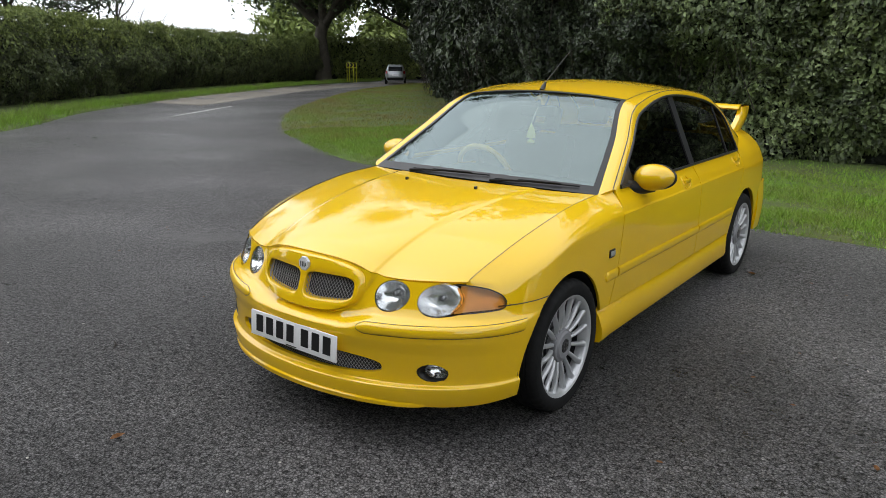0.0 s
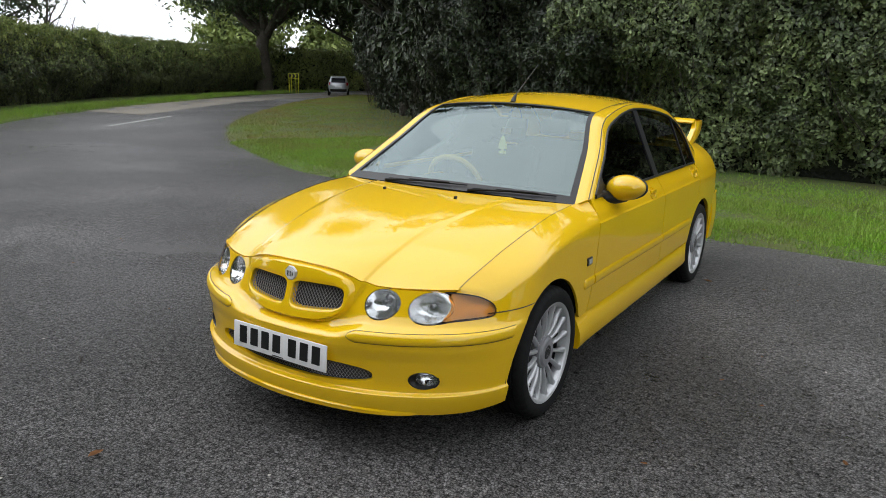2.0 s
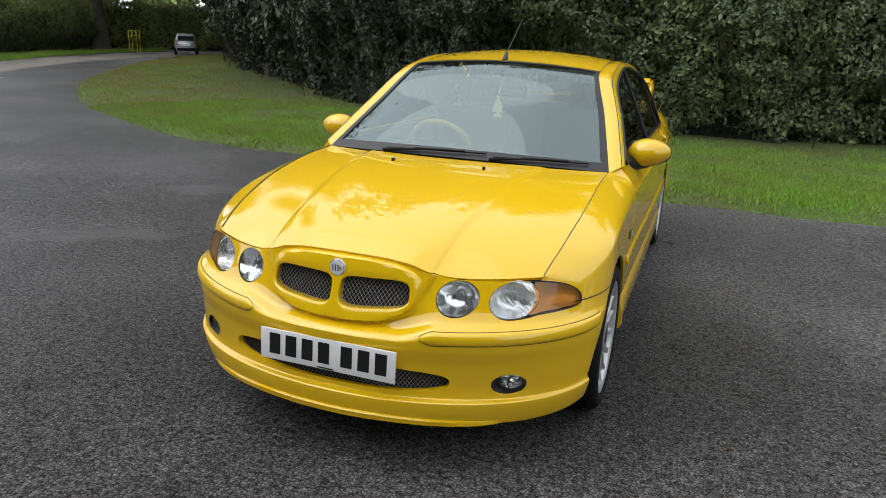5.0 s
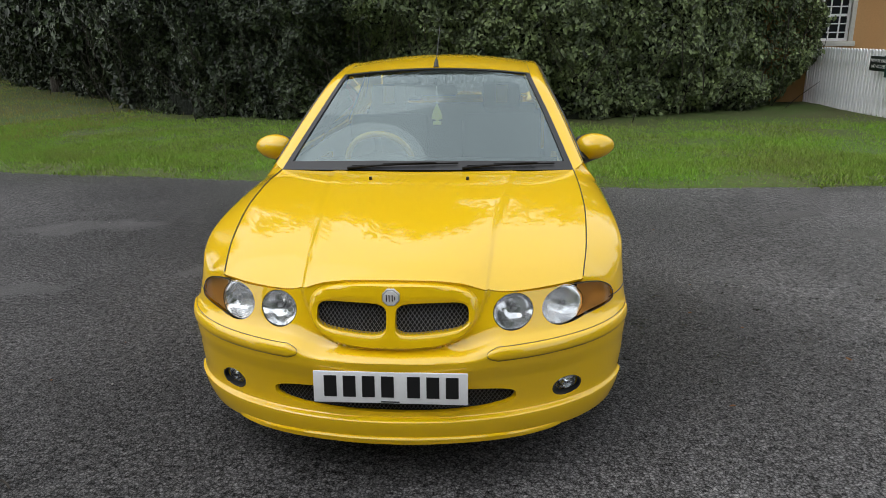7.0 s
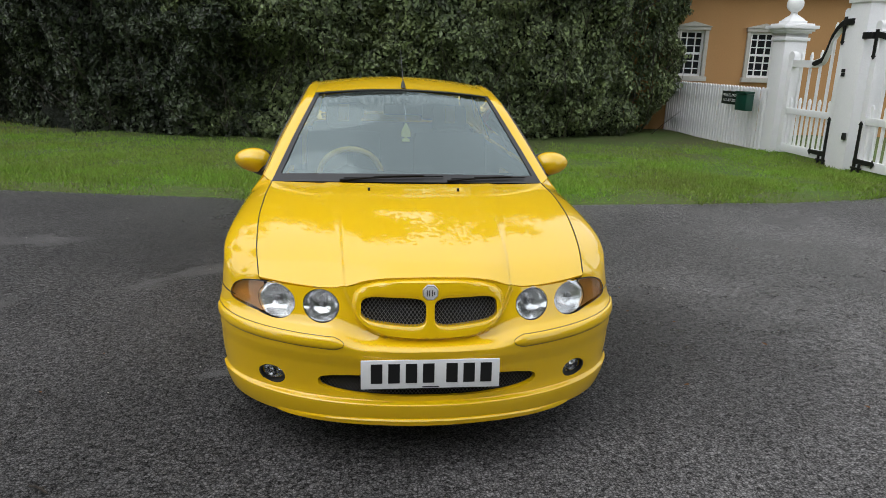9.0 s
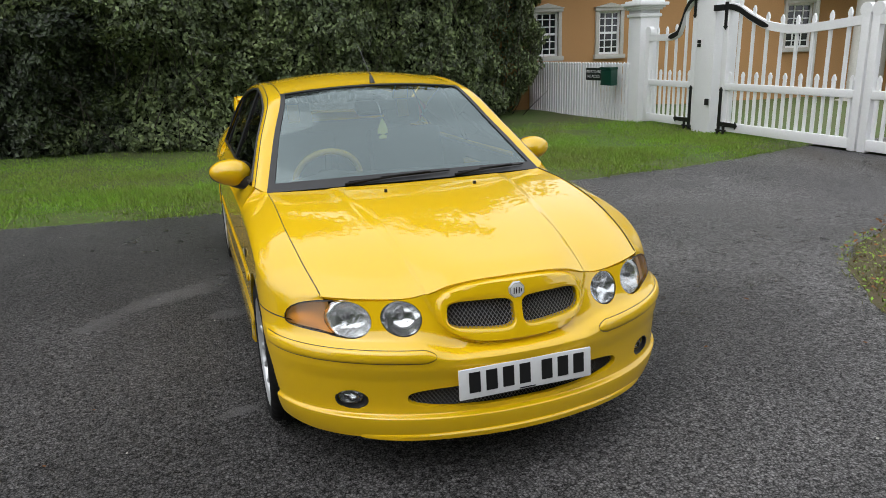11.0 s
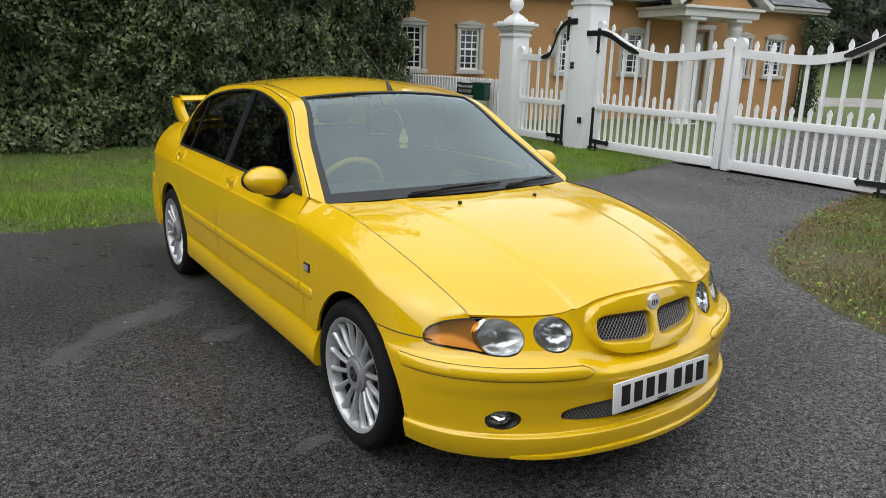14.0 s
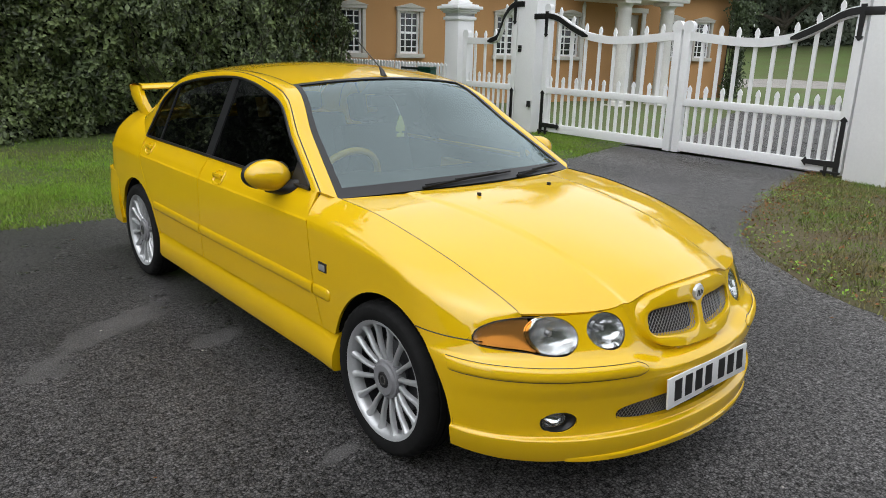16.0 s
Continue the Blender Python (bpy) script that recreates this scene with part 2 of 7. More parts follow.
M = {
    "paint": mat("yellow_gloss_paint", (0.78, 0.486, 0.003), 0.5, dark=0.97, coarse=1.2, fine=500, bump=0.0, coat=1.0, spec=0.05),
    "black": mat("black_trim_plastic", (0.012, 0.012, 0.013), 0.42, fine=300, bump=0.15, dist=0.0006),
    "rubber": mat("tyre_rubber", (0.009, 0.009, 0.009), 0.78, dark=0.6, coarse=9, fine=160, bump=0.25, dist=0.001, spec=0.25),
    "alloy": mat("silver_alloy", (0.56, 0.57, 0.58), 0.30, metal=0.45, dark=0.86, coarse=8, fine=300, bump=0.05, dist=0.0005, coat=0.3),
    "chrome": mat("chrome", (0.85, 0.86, 0.87), 0.07, metal=1.0, dark=0.93, coarse=12, fine=200, bump=0.0),
    "reflector": lamp_bowl_mat("clear_lamp_reflector", 0),
    "reflector_fluted": lamp_bowl_mat("fluted_lamp_reflector", 85.0),
    "bulb": mat("lamp_bulb_cap", (0.45, 0.45, 0.46), 0.25, metal=0.7, bump=0.0),
    "hub": mat("dull_grey_hub_plastic", (0.22, 0.22, 0.23), 0.4, dark=0.85, coarse=20, fine=200, bump=0.05, dist=0.0005),
    "steel": mat("dark_brake_steel", (0.09, 0.09, 0.095), 0.4, metal=0.8, dark=0.6, coarse=15, fine=200, bump=0.1, dist=0.0008),
    "dark": mat("dark_underside", (0.01, 0.01, 0.01), 0.8, bump=0.2),
    "mesh": mat("grille_wire", (0.22, 0.22, 0.22), 0.35, metal=0.6, bump=0.0),
    "trimgrey": mat("grey_interior_plastic", (0.035, 0.036, 0.04), 0.6, dark=0.8, fine=250, bump=0.2, dist=0.0008),
    "cloth": mat("dark_seat_cloth", (0.011, 0.0115, 0.013), 0.9, dark=0.7, fine=350, bump=0.3, dist=0.001),
    "leather": mat("yellow_leather", (0.72, 0.47, 0.06), 0.45, dark=0.85, fine=300, bump=0.15, dist=0.0006),
    "plate": mat("white_reflective_plate", (0.80, 0.80, 0.79), 0.3, dark=0.94, bump=0.02),
    "ink": mat("black_plate_paint", (0.012, 0.012, 0.012), 0.4, bump=0.0),
    "amber": glass_mat("amber_lens", (1.0, 0.60, 0.22), 1.5),
    "asphalt": asphalt_mat(),
    "grass": mat("grass_turf", (0.055, 0.115, 0.010), 0.9, tint=(0.08, 0.075, 0.028), coarse=0.7, fine=25, bump=0.6, dist=0.02),
    "lawn": mat("open_lawn", (0.082, 0.145, 0.028), 0.9, tint=(0.10, 0.105, 0.04), coarse=0.4, fine=14, bump=0.6, dist=0.03),
    "blade_dry": mat("half_dry_grass_blades", (0.175, 0.30, 0.02), 0.7, tint=(0.26, 0.17, 0.065), coarse=0.35, fine=9, bump=0.0, island=0.3),
    "blade": mat("grass_blades", (0.175, 0.36, 0.016), 0.6, tint=(0.17, 0.215, 0.035), coarse=0.7, fine=12, bump=0.0, island=0.35),
    "blade_worn": mat("trodden_grass_blades", (0.125, 0.225, 0.028), 0.7, tint=(0.20, 0.145, 0.07), coarse=0.8, fine=5, bump=0.0, island=0.4),
    "turf_worn": mat("trodden_turf", (0.075, 0.075, 0.030), 0.95, tint=(0.105, 0.075, 0.042), coarse=1.2, fine=30, bump=0.8, dist=0.02),
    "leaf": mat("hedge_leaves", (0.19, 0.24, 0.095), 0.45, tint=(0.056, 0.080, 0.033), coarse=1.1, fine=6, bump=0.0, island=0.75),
    # darker foliage for the west; weaker light there is partly painted in
    "leaf_dark": mat("dimmed_hedge_leaves", (0.065, 0.089, 0.038), 0.45, tint=(0.015, 0.025, 0.011), coarse=1.3, fine=6, bump=0.0, island=0.75),
    "leaf_wild": mat("wild_hedge_leaves", (0.118, 0.142, 0.048), 0.55, tint=(0.038, 0.052, 0.021), coarse=0.5, fine=4, bump=0.0, island=0.6),
    # distance haze is mixed into this pale leaf colour
    "leaf_far": mat("far_leaves_haze_tint", (0.15, 0.175, 0.135), 0.9, tint=(0.11, 0.135, 0.10), coarse=0.3, fine=3, bump=0.0, island=0.2),
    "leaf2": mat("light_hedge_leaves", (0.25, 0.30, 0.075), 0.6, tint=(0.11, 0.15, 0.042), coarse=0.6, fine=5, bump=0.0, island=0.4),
    "leaf3": mat("oak_leaves", (0.062, 0.095, 0.03), 0.6, tint=(0.032, 0.05, 0.018), coarse=0.4, fine=4, bump=0.0, island=0.4),
    "twig": mat("dark_twigs", (0.045, 0.036, 0.027), 0.9, dark=0.5, bump=0.3),
    "bark": mat("oak_bark", (0.09, 0.078, 0.06), 0.95, dark=0.5, coarse=3, fine=22, bump=0.9, dist=0.03),
    # near-black colour stands for the shade deep inside the hedges
    "shade_core": mat("inner_hedge_shade", (0.012, 0.017, 0.008), 1.0, dark=0.4, coarse=3, fine=14, bump=0.8, dist=0.1),
    "white": mat("white_gloss_paint", (0.85, 0.855, 0.86), 0.42, dark=0.94, coarse=1.5, fine=45, bump=0.08, dist=0.001),
    "white_old": mat("weathered_white_paint", (0.72, 0.71, 0.68), 0.55, dark=0.86, coarse=1.2, fine=30, bump=0.15, dist=0.002),
    "wiper": mat("matt_black_wiper_metal", (0.006, 0.006, 0.006), 0.6, spec=0.2, bump=0.05),
    "iron": mat("black_iron", (0.012, 0.012, 0.012), 0.45, bump=0.15, dist=0.001),
    "ochre": mat("ochre_render", (0.50, 0.275, 0.115), 0.9, dark=0.86, coarse=0.7, fine=40, bump=0.25, dist=0.004),
    "stone": mat("pale_stone", (0.55, 0.53, 0.48), 0.8, dark=0.8, coarse=2, fine=35, bump=0.25, dist=0.003),
    "slate": mat("grey_slate", (0.16, 0.165, 0.175), 0.65, dark=0.7, coarse=3, fine=40, bump=0.3, dist=0.004, piece=0.25),
    "signboard": mat("dark_green_board", (0.008, 0.016, 0.013), 0.4, bump=0.02),
    "greenbox": mat("green_postbox_paint", (0.008, 0.06, 0.04), 0.35, dark=0.8, bump=0.05),
    "gravel": mat("pale_gravel", (0.36, 0.34, 0.31), 0.95, dark=0.6, coarse=2, fine=70, bump=0.8, dist=0.012),
    "line": mat("worn_road_paint", (0.62, 0.62, 0.60), 0.7, dark=0.7, coarse=3, fine=50, bump=0.2, dist=0.002),
    "road2": mat("pale_far_road", (0.24, 0.215, 0.18), 0.9, dark=0.75, coarse=0.4, fine=60, bump=0.4, dist=0.006),
    "signyellow": mat("yellow_sign_face", (0.72, 0.72, 0.02), 0.4, dark=0.92, bump=0.0),
    "silver_paint": mat("silver_white_car_paint", (0.62, 0.64, 0.68), 0.3, metal=0.3, coat=1.0, bump=0.0),
    "red": mat("red_tail_lens", (0.35, 0.01, 0.01), 0.2, coat=1.0, bump=0.0),
    "dryleaf": mat("dry_brown_leaf", (0.30, 0.13, 0.04), 0.8, dark=0.6, fine=80, bump=0.3),
    "card": mat("pale_yellow_card", (0.80, 0.78, 0.25), 0.7, dark=0.95, bump=0.02),
    "screen": glass_mat("windscreen_glass", (0.66, 0.80, 0.77), 2.3, (0.84, 1.0, 1.0)),
    "tinted": glass_mat("tinted_side_glass", (0.16, 0.175, 0.175), 1.5),
    "clear": glass_mat("clear_lens_glass", (0.95, 0.96, 0.96)),
    "pane": mat("dark_window_pane", (0.02, 0.022, 0.025), 0.06, dark=0.8, bump=0.0, spec=0.6),
}


# ---- building helpers ----
def crv(*pts):
    """A smooth monotone curve through (t, value) knots, held level past its ends."""
    t = [p[0] for p in pts]
    v = [p[1] for p in pts]
    n = len(t)
    d = [(v[i + 1] - v[i]) / (t[i + 1] - t[i]) for i in range(n - 1)]
    s = [d[0]] + [0 if d[i - 1] * d[i] <= 0 else 2 * d[i - 1] * d[i] / (d[i - 1] + d[i]) for i in range(1, n - 1)] + [d[-1]]

    def f(x):
        if x <= t[0]:
            return v[0]
        if x >= t[-1]:
            return v[-1]
        i = next(k for k in range(n - 1) if x <= t[k + 1])
        h = t[i + 1] - t[i]
        a = (x - t[i]) / h
        return (2 * a**3 - 3 * a**2 + 1) * v[i] + (a**3 - 2 * a**2 + a) * h * s[i] + (3 * a**2 - 2 * a**3) * v[i + 1] + (a**3 - a**2) * h * s[i + 1]
    return f


def lin(a, b, n):
    return [a + (b - a) * i / (n - 1) for i in range(n)]


def sstep(a, b, x):
    k = min(1.0, max(0.0, (x - a) / (b - a)))
    return k * k * (3 - 2 * k)


def finish(name, bm, material, smooth=35):
    me = bpy.data.meshes.new(name)
    bm.to_mesh(me)
    bm.free()
    mats = material if isinstance(material, (list, tuple)) else [material]
    for m in mats:
        me.materials.append(m)
    if smooth:
        me.polygons.foreach_set("use_smooth", [True] * len(me.polygons))
        if smooth < 180:
            me.set_sharp_from_angle(angle=radians(smooth))
    return me


def part(name, bm, material, parent=None, label="", smooth=35, m=None):
    """Links a bmesh as one mesh object under a thing or a part."""
    ob = new(name, finish(name, bm, material, smooth))
    if parent:
        ob.parent = parent
    if m is not None:
        ob.matrix_basis = m
    return tagged(ob, label)


def thing(name, label, category, group="", kind="", m=None):
    ob = new(name)
    if m is not None:
        ob.matrix_basis = m
    return tagged(ob, label, category, group, kind)


def grid(bm, f, us, vs, flip=False):
    rows = [[bm.verts.new(f(u, v)) for v in vs] for u in us]
    for i in range(len(us) - 1):
        for j in range(len(vs) - 1):
            q = (rows[i][j], rows[i + 1][j], rows[i + 1][j + 1], rows[i][j + 1])
            bm.faces.new(q[::-1] if flip else q)
    return rows


def box(bm, lo, hi, bevel=0.0, m=None):
    c = [(a + b) / 2 for a, b in zip(lo, hi)]
    s = [abs(b - a) for a, b in zip(lo, hi)]
    mm = Matrix.Translation(c) @ Matrix.Diagonal((*s, 1))
    r = bmesh.ops.create_cube(bm, size=1.0, matrix=(m @ mm) if m is not None else mm)
    if bevel:
        es = {e for v in r["verts"] for e in v.link_edges}
        bmesh.ops.bevel(bm, geom=list(es), offset=bevel, segments=2, affect="EDGES", profile=0.6)
    return bm


def lathe(bm, prof, seg=32, m=None, close=False):
    """Turns a profile of (radius, height) round z."""
    m = m if m is not None else Matrix()
    rings = [[bm.verts.new(m @ Vector((r * math.cos(2 * math.pi * k / seg), r * math.sin(2 * math.pi * k / seg), h))) for k in range(seg)] for r, h in prof]
    pairs = list(zip(rings, rings[1:])) + ([(rings[-1], rings[0])] if close else [])
    for a, b in pairs:
        for k in range(seg):
            bm.faces.new((a[k], a[(k + 1) % seg], b[(k + 1) % seg], b[k]))
    return rings


def tube(bm, pts, radius, seg=8, caps=True):
    """A round bar along points; radius a number or one for each point."""
    pts = [Vector(p) for p in pts]
    rad = radius if isinstance(radius, (list, tuple)) else [radius] * len(pts)
    rings = []
    for i, p in enumerate(pts):
        d = (pts[min(i + 1, len(pts) - 1)] - pts[max(i - 1, 0)]).normalized()
        a = d.orthogonal().normalized() if abs(d.z) > 0.95 else d.cross(Vector((0, 0, 1))).normalized()
        b = d.cross(a)
        rings.append([bm.verts.new(p + rad[i] * (a * math.cos(2 * math.pi * k / seg) + b * math.sin(2 * math.pi * k / seg))) for k in range(seg)])
    for r, s in zip(rings, rings[1:]):
        for k in range(seg):
            bm.faces.new((r[k], r[(k + 1) % seg], s[(k + 1) % seg], s[k]))
    if caps:
        bm.faces.new(rings[0][::-1])
        bm.faces.new(rings[-1])


def outward(bm, centre):
    bmesh.ops.recalc_face_normals(bm, faces=bm.faces)
    bm.normal_update()
    t = sum(f.normal.dot(f.calc_center_median() - Vector(centre)) * f.calc_area() for f in bm.faces)
    if t < 0:
        bmesh.ops.reverse_faces(bm, faces=bm.faces)
    bm.normal_update()


def rim(bm, depth=0.012):
    """Folds the free edges of a skin inwards, so that panels have thickness and gaps have depth."""
    bm.normal_update()
    es = [e for e in bm.edges if e.is_boundary]
    nrm = {v: v.normal.copy() for e in es for v in e.verts}
    r = bmesh.ops.extrude_edge_only(bm, edges=es)
    near = {}
    for v, n in nrm.items():
        near[tuple(round(c, 6) for c in v.co)] = n
    for v in r["geom"]:
        if isinstance(v, bmesh.types.BMVert):
            v.co -= depth * near.get(tuple(round(c, 6) for c in v.co), Vector((0, 0, 0)))


def hole(bm, inside, snap):
    """Cuts an opening into a skin: faces wholly inside go, the rest are drawn to its edge."""
    ins = {v for v in bm.verts if inside(v.co)}
    gone = [f for f in bm.faces if all(v in ins for v in f.verts)]
    bmesh.ops.delete(bm, geom=gone, context="FACES")
    loose = [v for v in bm.verts if not v.link_faces]
    for v in loose:
        ins.discard(v)
    bmesh.ops.delete(bm, geom=loose, context="VERTS")
    for v in bm.verts:
        if inside(v.co):
            v.co = snap(v.co)


def mirrored(bm):
    for v in bm.verts:
        v.co.x = -v.co.x
    bmesh.ops.reverse_faces(bm, faces=bm.faces)
    return bm


def array_mesh(name, verts, faces, material, smooth=False):
    me = bpy.data.meshes.new(name)
    me.from_pydata(verts, [], faces)
    me.materials.append(material)
    if smooth:
        me.polygons.foreach_set("use_smooth", [True] * len(me.polygons))
    me.update()
    return me


def ground_z(x, y):
    """The lie of the land: level round the car, rising gently to the gates, falling to the far road."""
    z = 0.0
    if x > 1.5:
        z += 0.012 * (min(x, 6.8) - 1.5) * sstep(1.5, 2.5, x)
    if x > 38:
        z += 0.10 * (min(x, 62) - 38)
    if x < -3:
        z += 0.0125 * (max(x, -28) + 3) * sstep(3, 5, -x)
    return z


# ---- the land ----
def polyline(pts, n):
    """n points evenly along a smooth line through pts."""
    pts = [Vector((*p, 0)) if len(p) == 2 else Vector(p) for p in pts]
    d = [0.0]
    for a, b in zip(pts, pts[1:]):
        d.append(d[-1] + (b - a).length)
    cs = [crv(*[(d[i], pts[i][k]) for i in range(len(pts))]) for k in range(3)]
    return [Vector([c(t) for c in cs]) for t in lin(0, d[-1], n)]


def ground_far(x, y):
    z = ground_z(x, y)
    r = math.hypot(x, y)
    z += 2.0 * sstep(70, 260, r) * sstep(-0.4, 0.3, (y - x * 0.6) / max(r, 1)) + 2 * sstep(180, 600, r) + 0.4 * sstep(60, 90, r) * math.sin(x * 0.05)
    return z


def build_ground():
    bm = bmesh.new()
    half = [0, 4, 8, 12, 16, 20, 26, 32, 40, 50, 65, 85, 110, 150, 210, 300, 450, 700, 1100, 1800]
    axis = [-a for a in half[:0:-1]] + half
    grid(bm, lambda u, v: (u, v, ground_far(u, v) - 0.15 - 0.05 * (math.hypot(u, v) < 60)), axis, axis)
    part("ground", bm, M["lawn"], smooth=180)["kind"] = "structure"
    tagged(bpy.data.objects["ground"], "rough green grassland running to the horizon", "ground")
    bm = bmesh.new()
    grid(bm, lambda u, v: (u, v, ground_z(u, v) + 0.006 * noise.noise((u * 0.4, v * 0.4, 0))), lin(-46, 6.9, 107), lin(-18, 50, 137))
    tagged(part("road", bm, M["asphalt"], smooth=180), "dark grey coarse asphalt with worn damp patches", "road", kind="structure")


def strip(name, near, far, n, m, rise, material, label, category):
    """A sheet of turf between two lines, with a soft raised and ragged edge."""
    a, b = polyline(near, n), polyline(far, n)
    cross = [0, 0.004, 0.012, 0.03] + lin(0.06, 1, m)

    def f(i, k):
        p = a[i].lerp(b[i], k)
        rag = 0.10 * noise.noise((p.x * 1.7, p.y * 1.7, 3)) + 0.05 * noise.noise((p.x * 6, p.y * 6, 5))
        w = (b[i] - a[i]).normalized()
        p = p + w * rag * (1 - sstep(0, 0.15, k))
        d = (p - a[i]).length
        z = ground_z(p.x, p.y) + rise * sstep(0.0, 0.35, d) + 0.035 * sstep(0, 0.6, d) * noise.noise((p.x * 1.2, p.y * 1.2, 0)) - (0.03 if k == 0 else 0)
        return (p.x, p.y, z)
    bm = bmesh.new()
    grid(bm, f, range(n), cross, flip=True)
    outward(bm, (0, 0, -500))
    return tagged(part(name, bm, material, smooth=180), label, category, kind="structure")


NORTH = [(-31, 37), (-28.9, 33), (-25.7, 26.8), (-18.9, 17.1), (-15, 12.3), (-13, 10.3), (-9.7, 7.5), (-7.3, 6.05), (-5, 4.93), (-2.9, 4.56), (-1, 4.26), (1.2, 4.14), (3.4, 4.07), (5, 4.2), (6.9, 4.62)]
NORTH_BACK = [(-18, 48), (-16, 42), (-12, 36), (-8, 27), (-7, 22), (-6, 18), (-5, 16), (-4, 15), (-3, 15), (-2, 15), (0, 15), (2, 15), (4, 15), (6, 14), (7.4, 13.5)]
EAST = [(6.9, 1.75), (5.3, 1.5), (3.94, 1.06), (3.16, 0.68), (2.58, -0.05), (2.28, -0.65), (2.32, -1.5), (2.7, -3), (3.6, -6), (4.5, -18)]
EAST_BACK = [(9, 1.3), (9, 0.6), (9, 0), (9, -1), (9, -2), (9, -3), (9, -4), (10, -6), (11, -9), (12, -18)]
WEST = [(-7.5, -18), (-9.5, -8), (-11.6, -0.6), (-14.6, 4.2), (-18.8, 7.9), (-21.9, 11.6), (-25.5, 16.5), (-29.1, 22.4), (-32.3, 28), (-36, 40)]
WEST_BACK = [(-20, -18), (-22, -8), (-24, -2), (-27, 3), (-31, 7), (-34, 13), (-38, 20), (-41, 27), (-44, 37), (-47, 50)]
build_ground()
strip("verge_north", NORTH, NORTH_BACK, 150, 14, 0.05, M["grass"], "mown green grass verge with brown patches", "grass")
strip("verge_east", EAST, EAST_BACK, 110, 14, 0.04, M["turf_worn"], "patchy trodden grass beside the asphalt", "grass")
strip("verge_west", WEST, WEST_BACK, 90, 10, 0.06, M["grass"], "strip of long grass along the far road edge", "grass")
# a paler strip laid over the asphalt on the far bend
strip("pale_road", [(-19.3, 12.2), (-23.5, 18.5), (-26.5, 23.5), (-28.6, 28.5), (-30, 34), (-30.5, 40)], [(-22.6, 12.2), (-26.2, 17), (-29.3, 22.3), (-31, 27), (-33, 34), (-34, 40)], 40, 6, 0.008, M["road2"], "pale road surface on the far bend", "road")


def blades(name, near, far, count, reach, size, seed=1, material="blade", rise=0.05):
    """Many single blades of grass on a strip, thickest towards its edge."""
    rng = np.random.default_rng(seed)
    a, b = polyline(near, 200), polyline(far, 200)
    vs, fs = [], []
    for _ in range(count):
        i = int(rng.integers(0, 200))
        w = (b[i] - a[i])
        k = rng.random() * reach / max(w.length, 0.1) * (0.2 + 0.8 * rng.random())
        p = a[i] + w * min(k, 1) + w.normalized() * 0.07 + Vector((rng.normal(0, 0.07), rng.normal(0, 0.07), 0))
        thin = noise.noise((p.x * 0.9, p.y * 0.9, 7))
        if thin < -0.25 and rng.random() < 0.4:
            continue
        z = ground_z(p.x, p.y) + rise * sstep(0, 0.35, k * w.length) + 0.035 * noise.noise((p.x * 1.2, p.y * 1.2, 0)) - 0.008
        h = size * (0.5 + rng.random()) * (1 + 0.5 * thin)
        an = rng.random() * 6.283
        dx, dy = math.cos(an) * 0.006, math.sin(an) * 0.006
        lx, ly = rng.normal(0, 0.45) * h, rng.normal(0, 0.45) * h
        n = len(vs)
        vs += [(p.x - dx, p.y - dy, z), (p.x + dx, p.y + dy, z), (p.x + lx, p.y + ly, z + h)]
        fs.append((n, n + 1, n + 2))
    ob = new(name, array_mesh(name, vs, fs, M[material]))
    return tagged(ob, "short green grass blades on the verge", "grass", kind="stuff")


blades("grass_north", NORTH[6:], NORTH_BACK[6:], 260000, 5.2, 0.034, seed=3)
blades("grass_north_far", NORTH[:8], NORTH_BACK[:8], 60000, 7.0, 0.06, seed=4, material="blade_dry")
blades("grass_east", EAST, EAST_BACK, 210000, 7.0, 0.030, seed=5, material="blade_worn", rise=0.04)
blades("grass_west", WEST[2:], WEST_BACK[2:], 30000, 3.0, 0.17, seed=6)


# ---- hedges and trees ----
def leaves(points, normals, size, rng, droop=0.3):
    """Vertices and faces of small folded leaves at the points, facing roughly along the normals."""
    n = len(points)
    d = normals + rng.normal(0, 0.65, (n, 3))
    d /= np.linalg.norm(d, axis=1, keepdims=True)
    a = np.cross(d, rng.normal(0, 1, (n, 3)))
    a /= np.linalg.norm(a, axis=1, keepdims=True) + 1e-9
    a[:, 2] -= droop
    b = np.cross(d, a)
    s = size * (0.6 + 0.8 * rng.random((n, 1)))
    fold = d * s * 0.18
    v = np.stack([points - a * s, points - b * s * 0.55 + fold, points + a * s, points + b * s * 0.55 + fold], 1).reshape(-1, 3)
    k = np.arange(n)[:, None] * 4
    f = np.concatenate([k + np.array([[0, 1, 2]]), k + np.array([[0, 2, 3]])], 0)
    return v, f


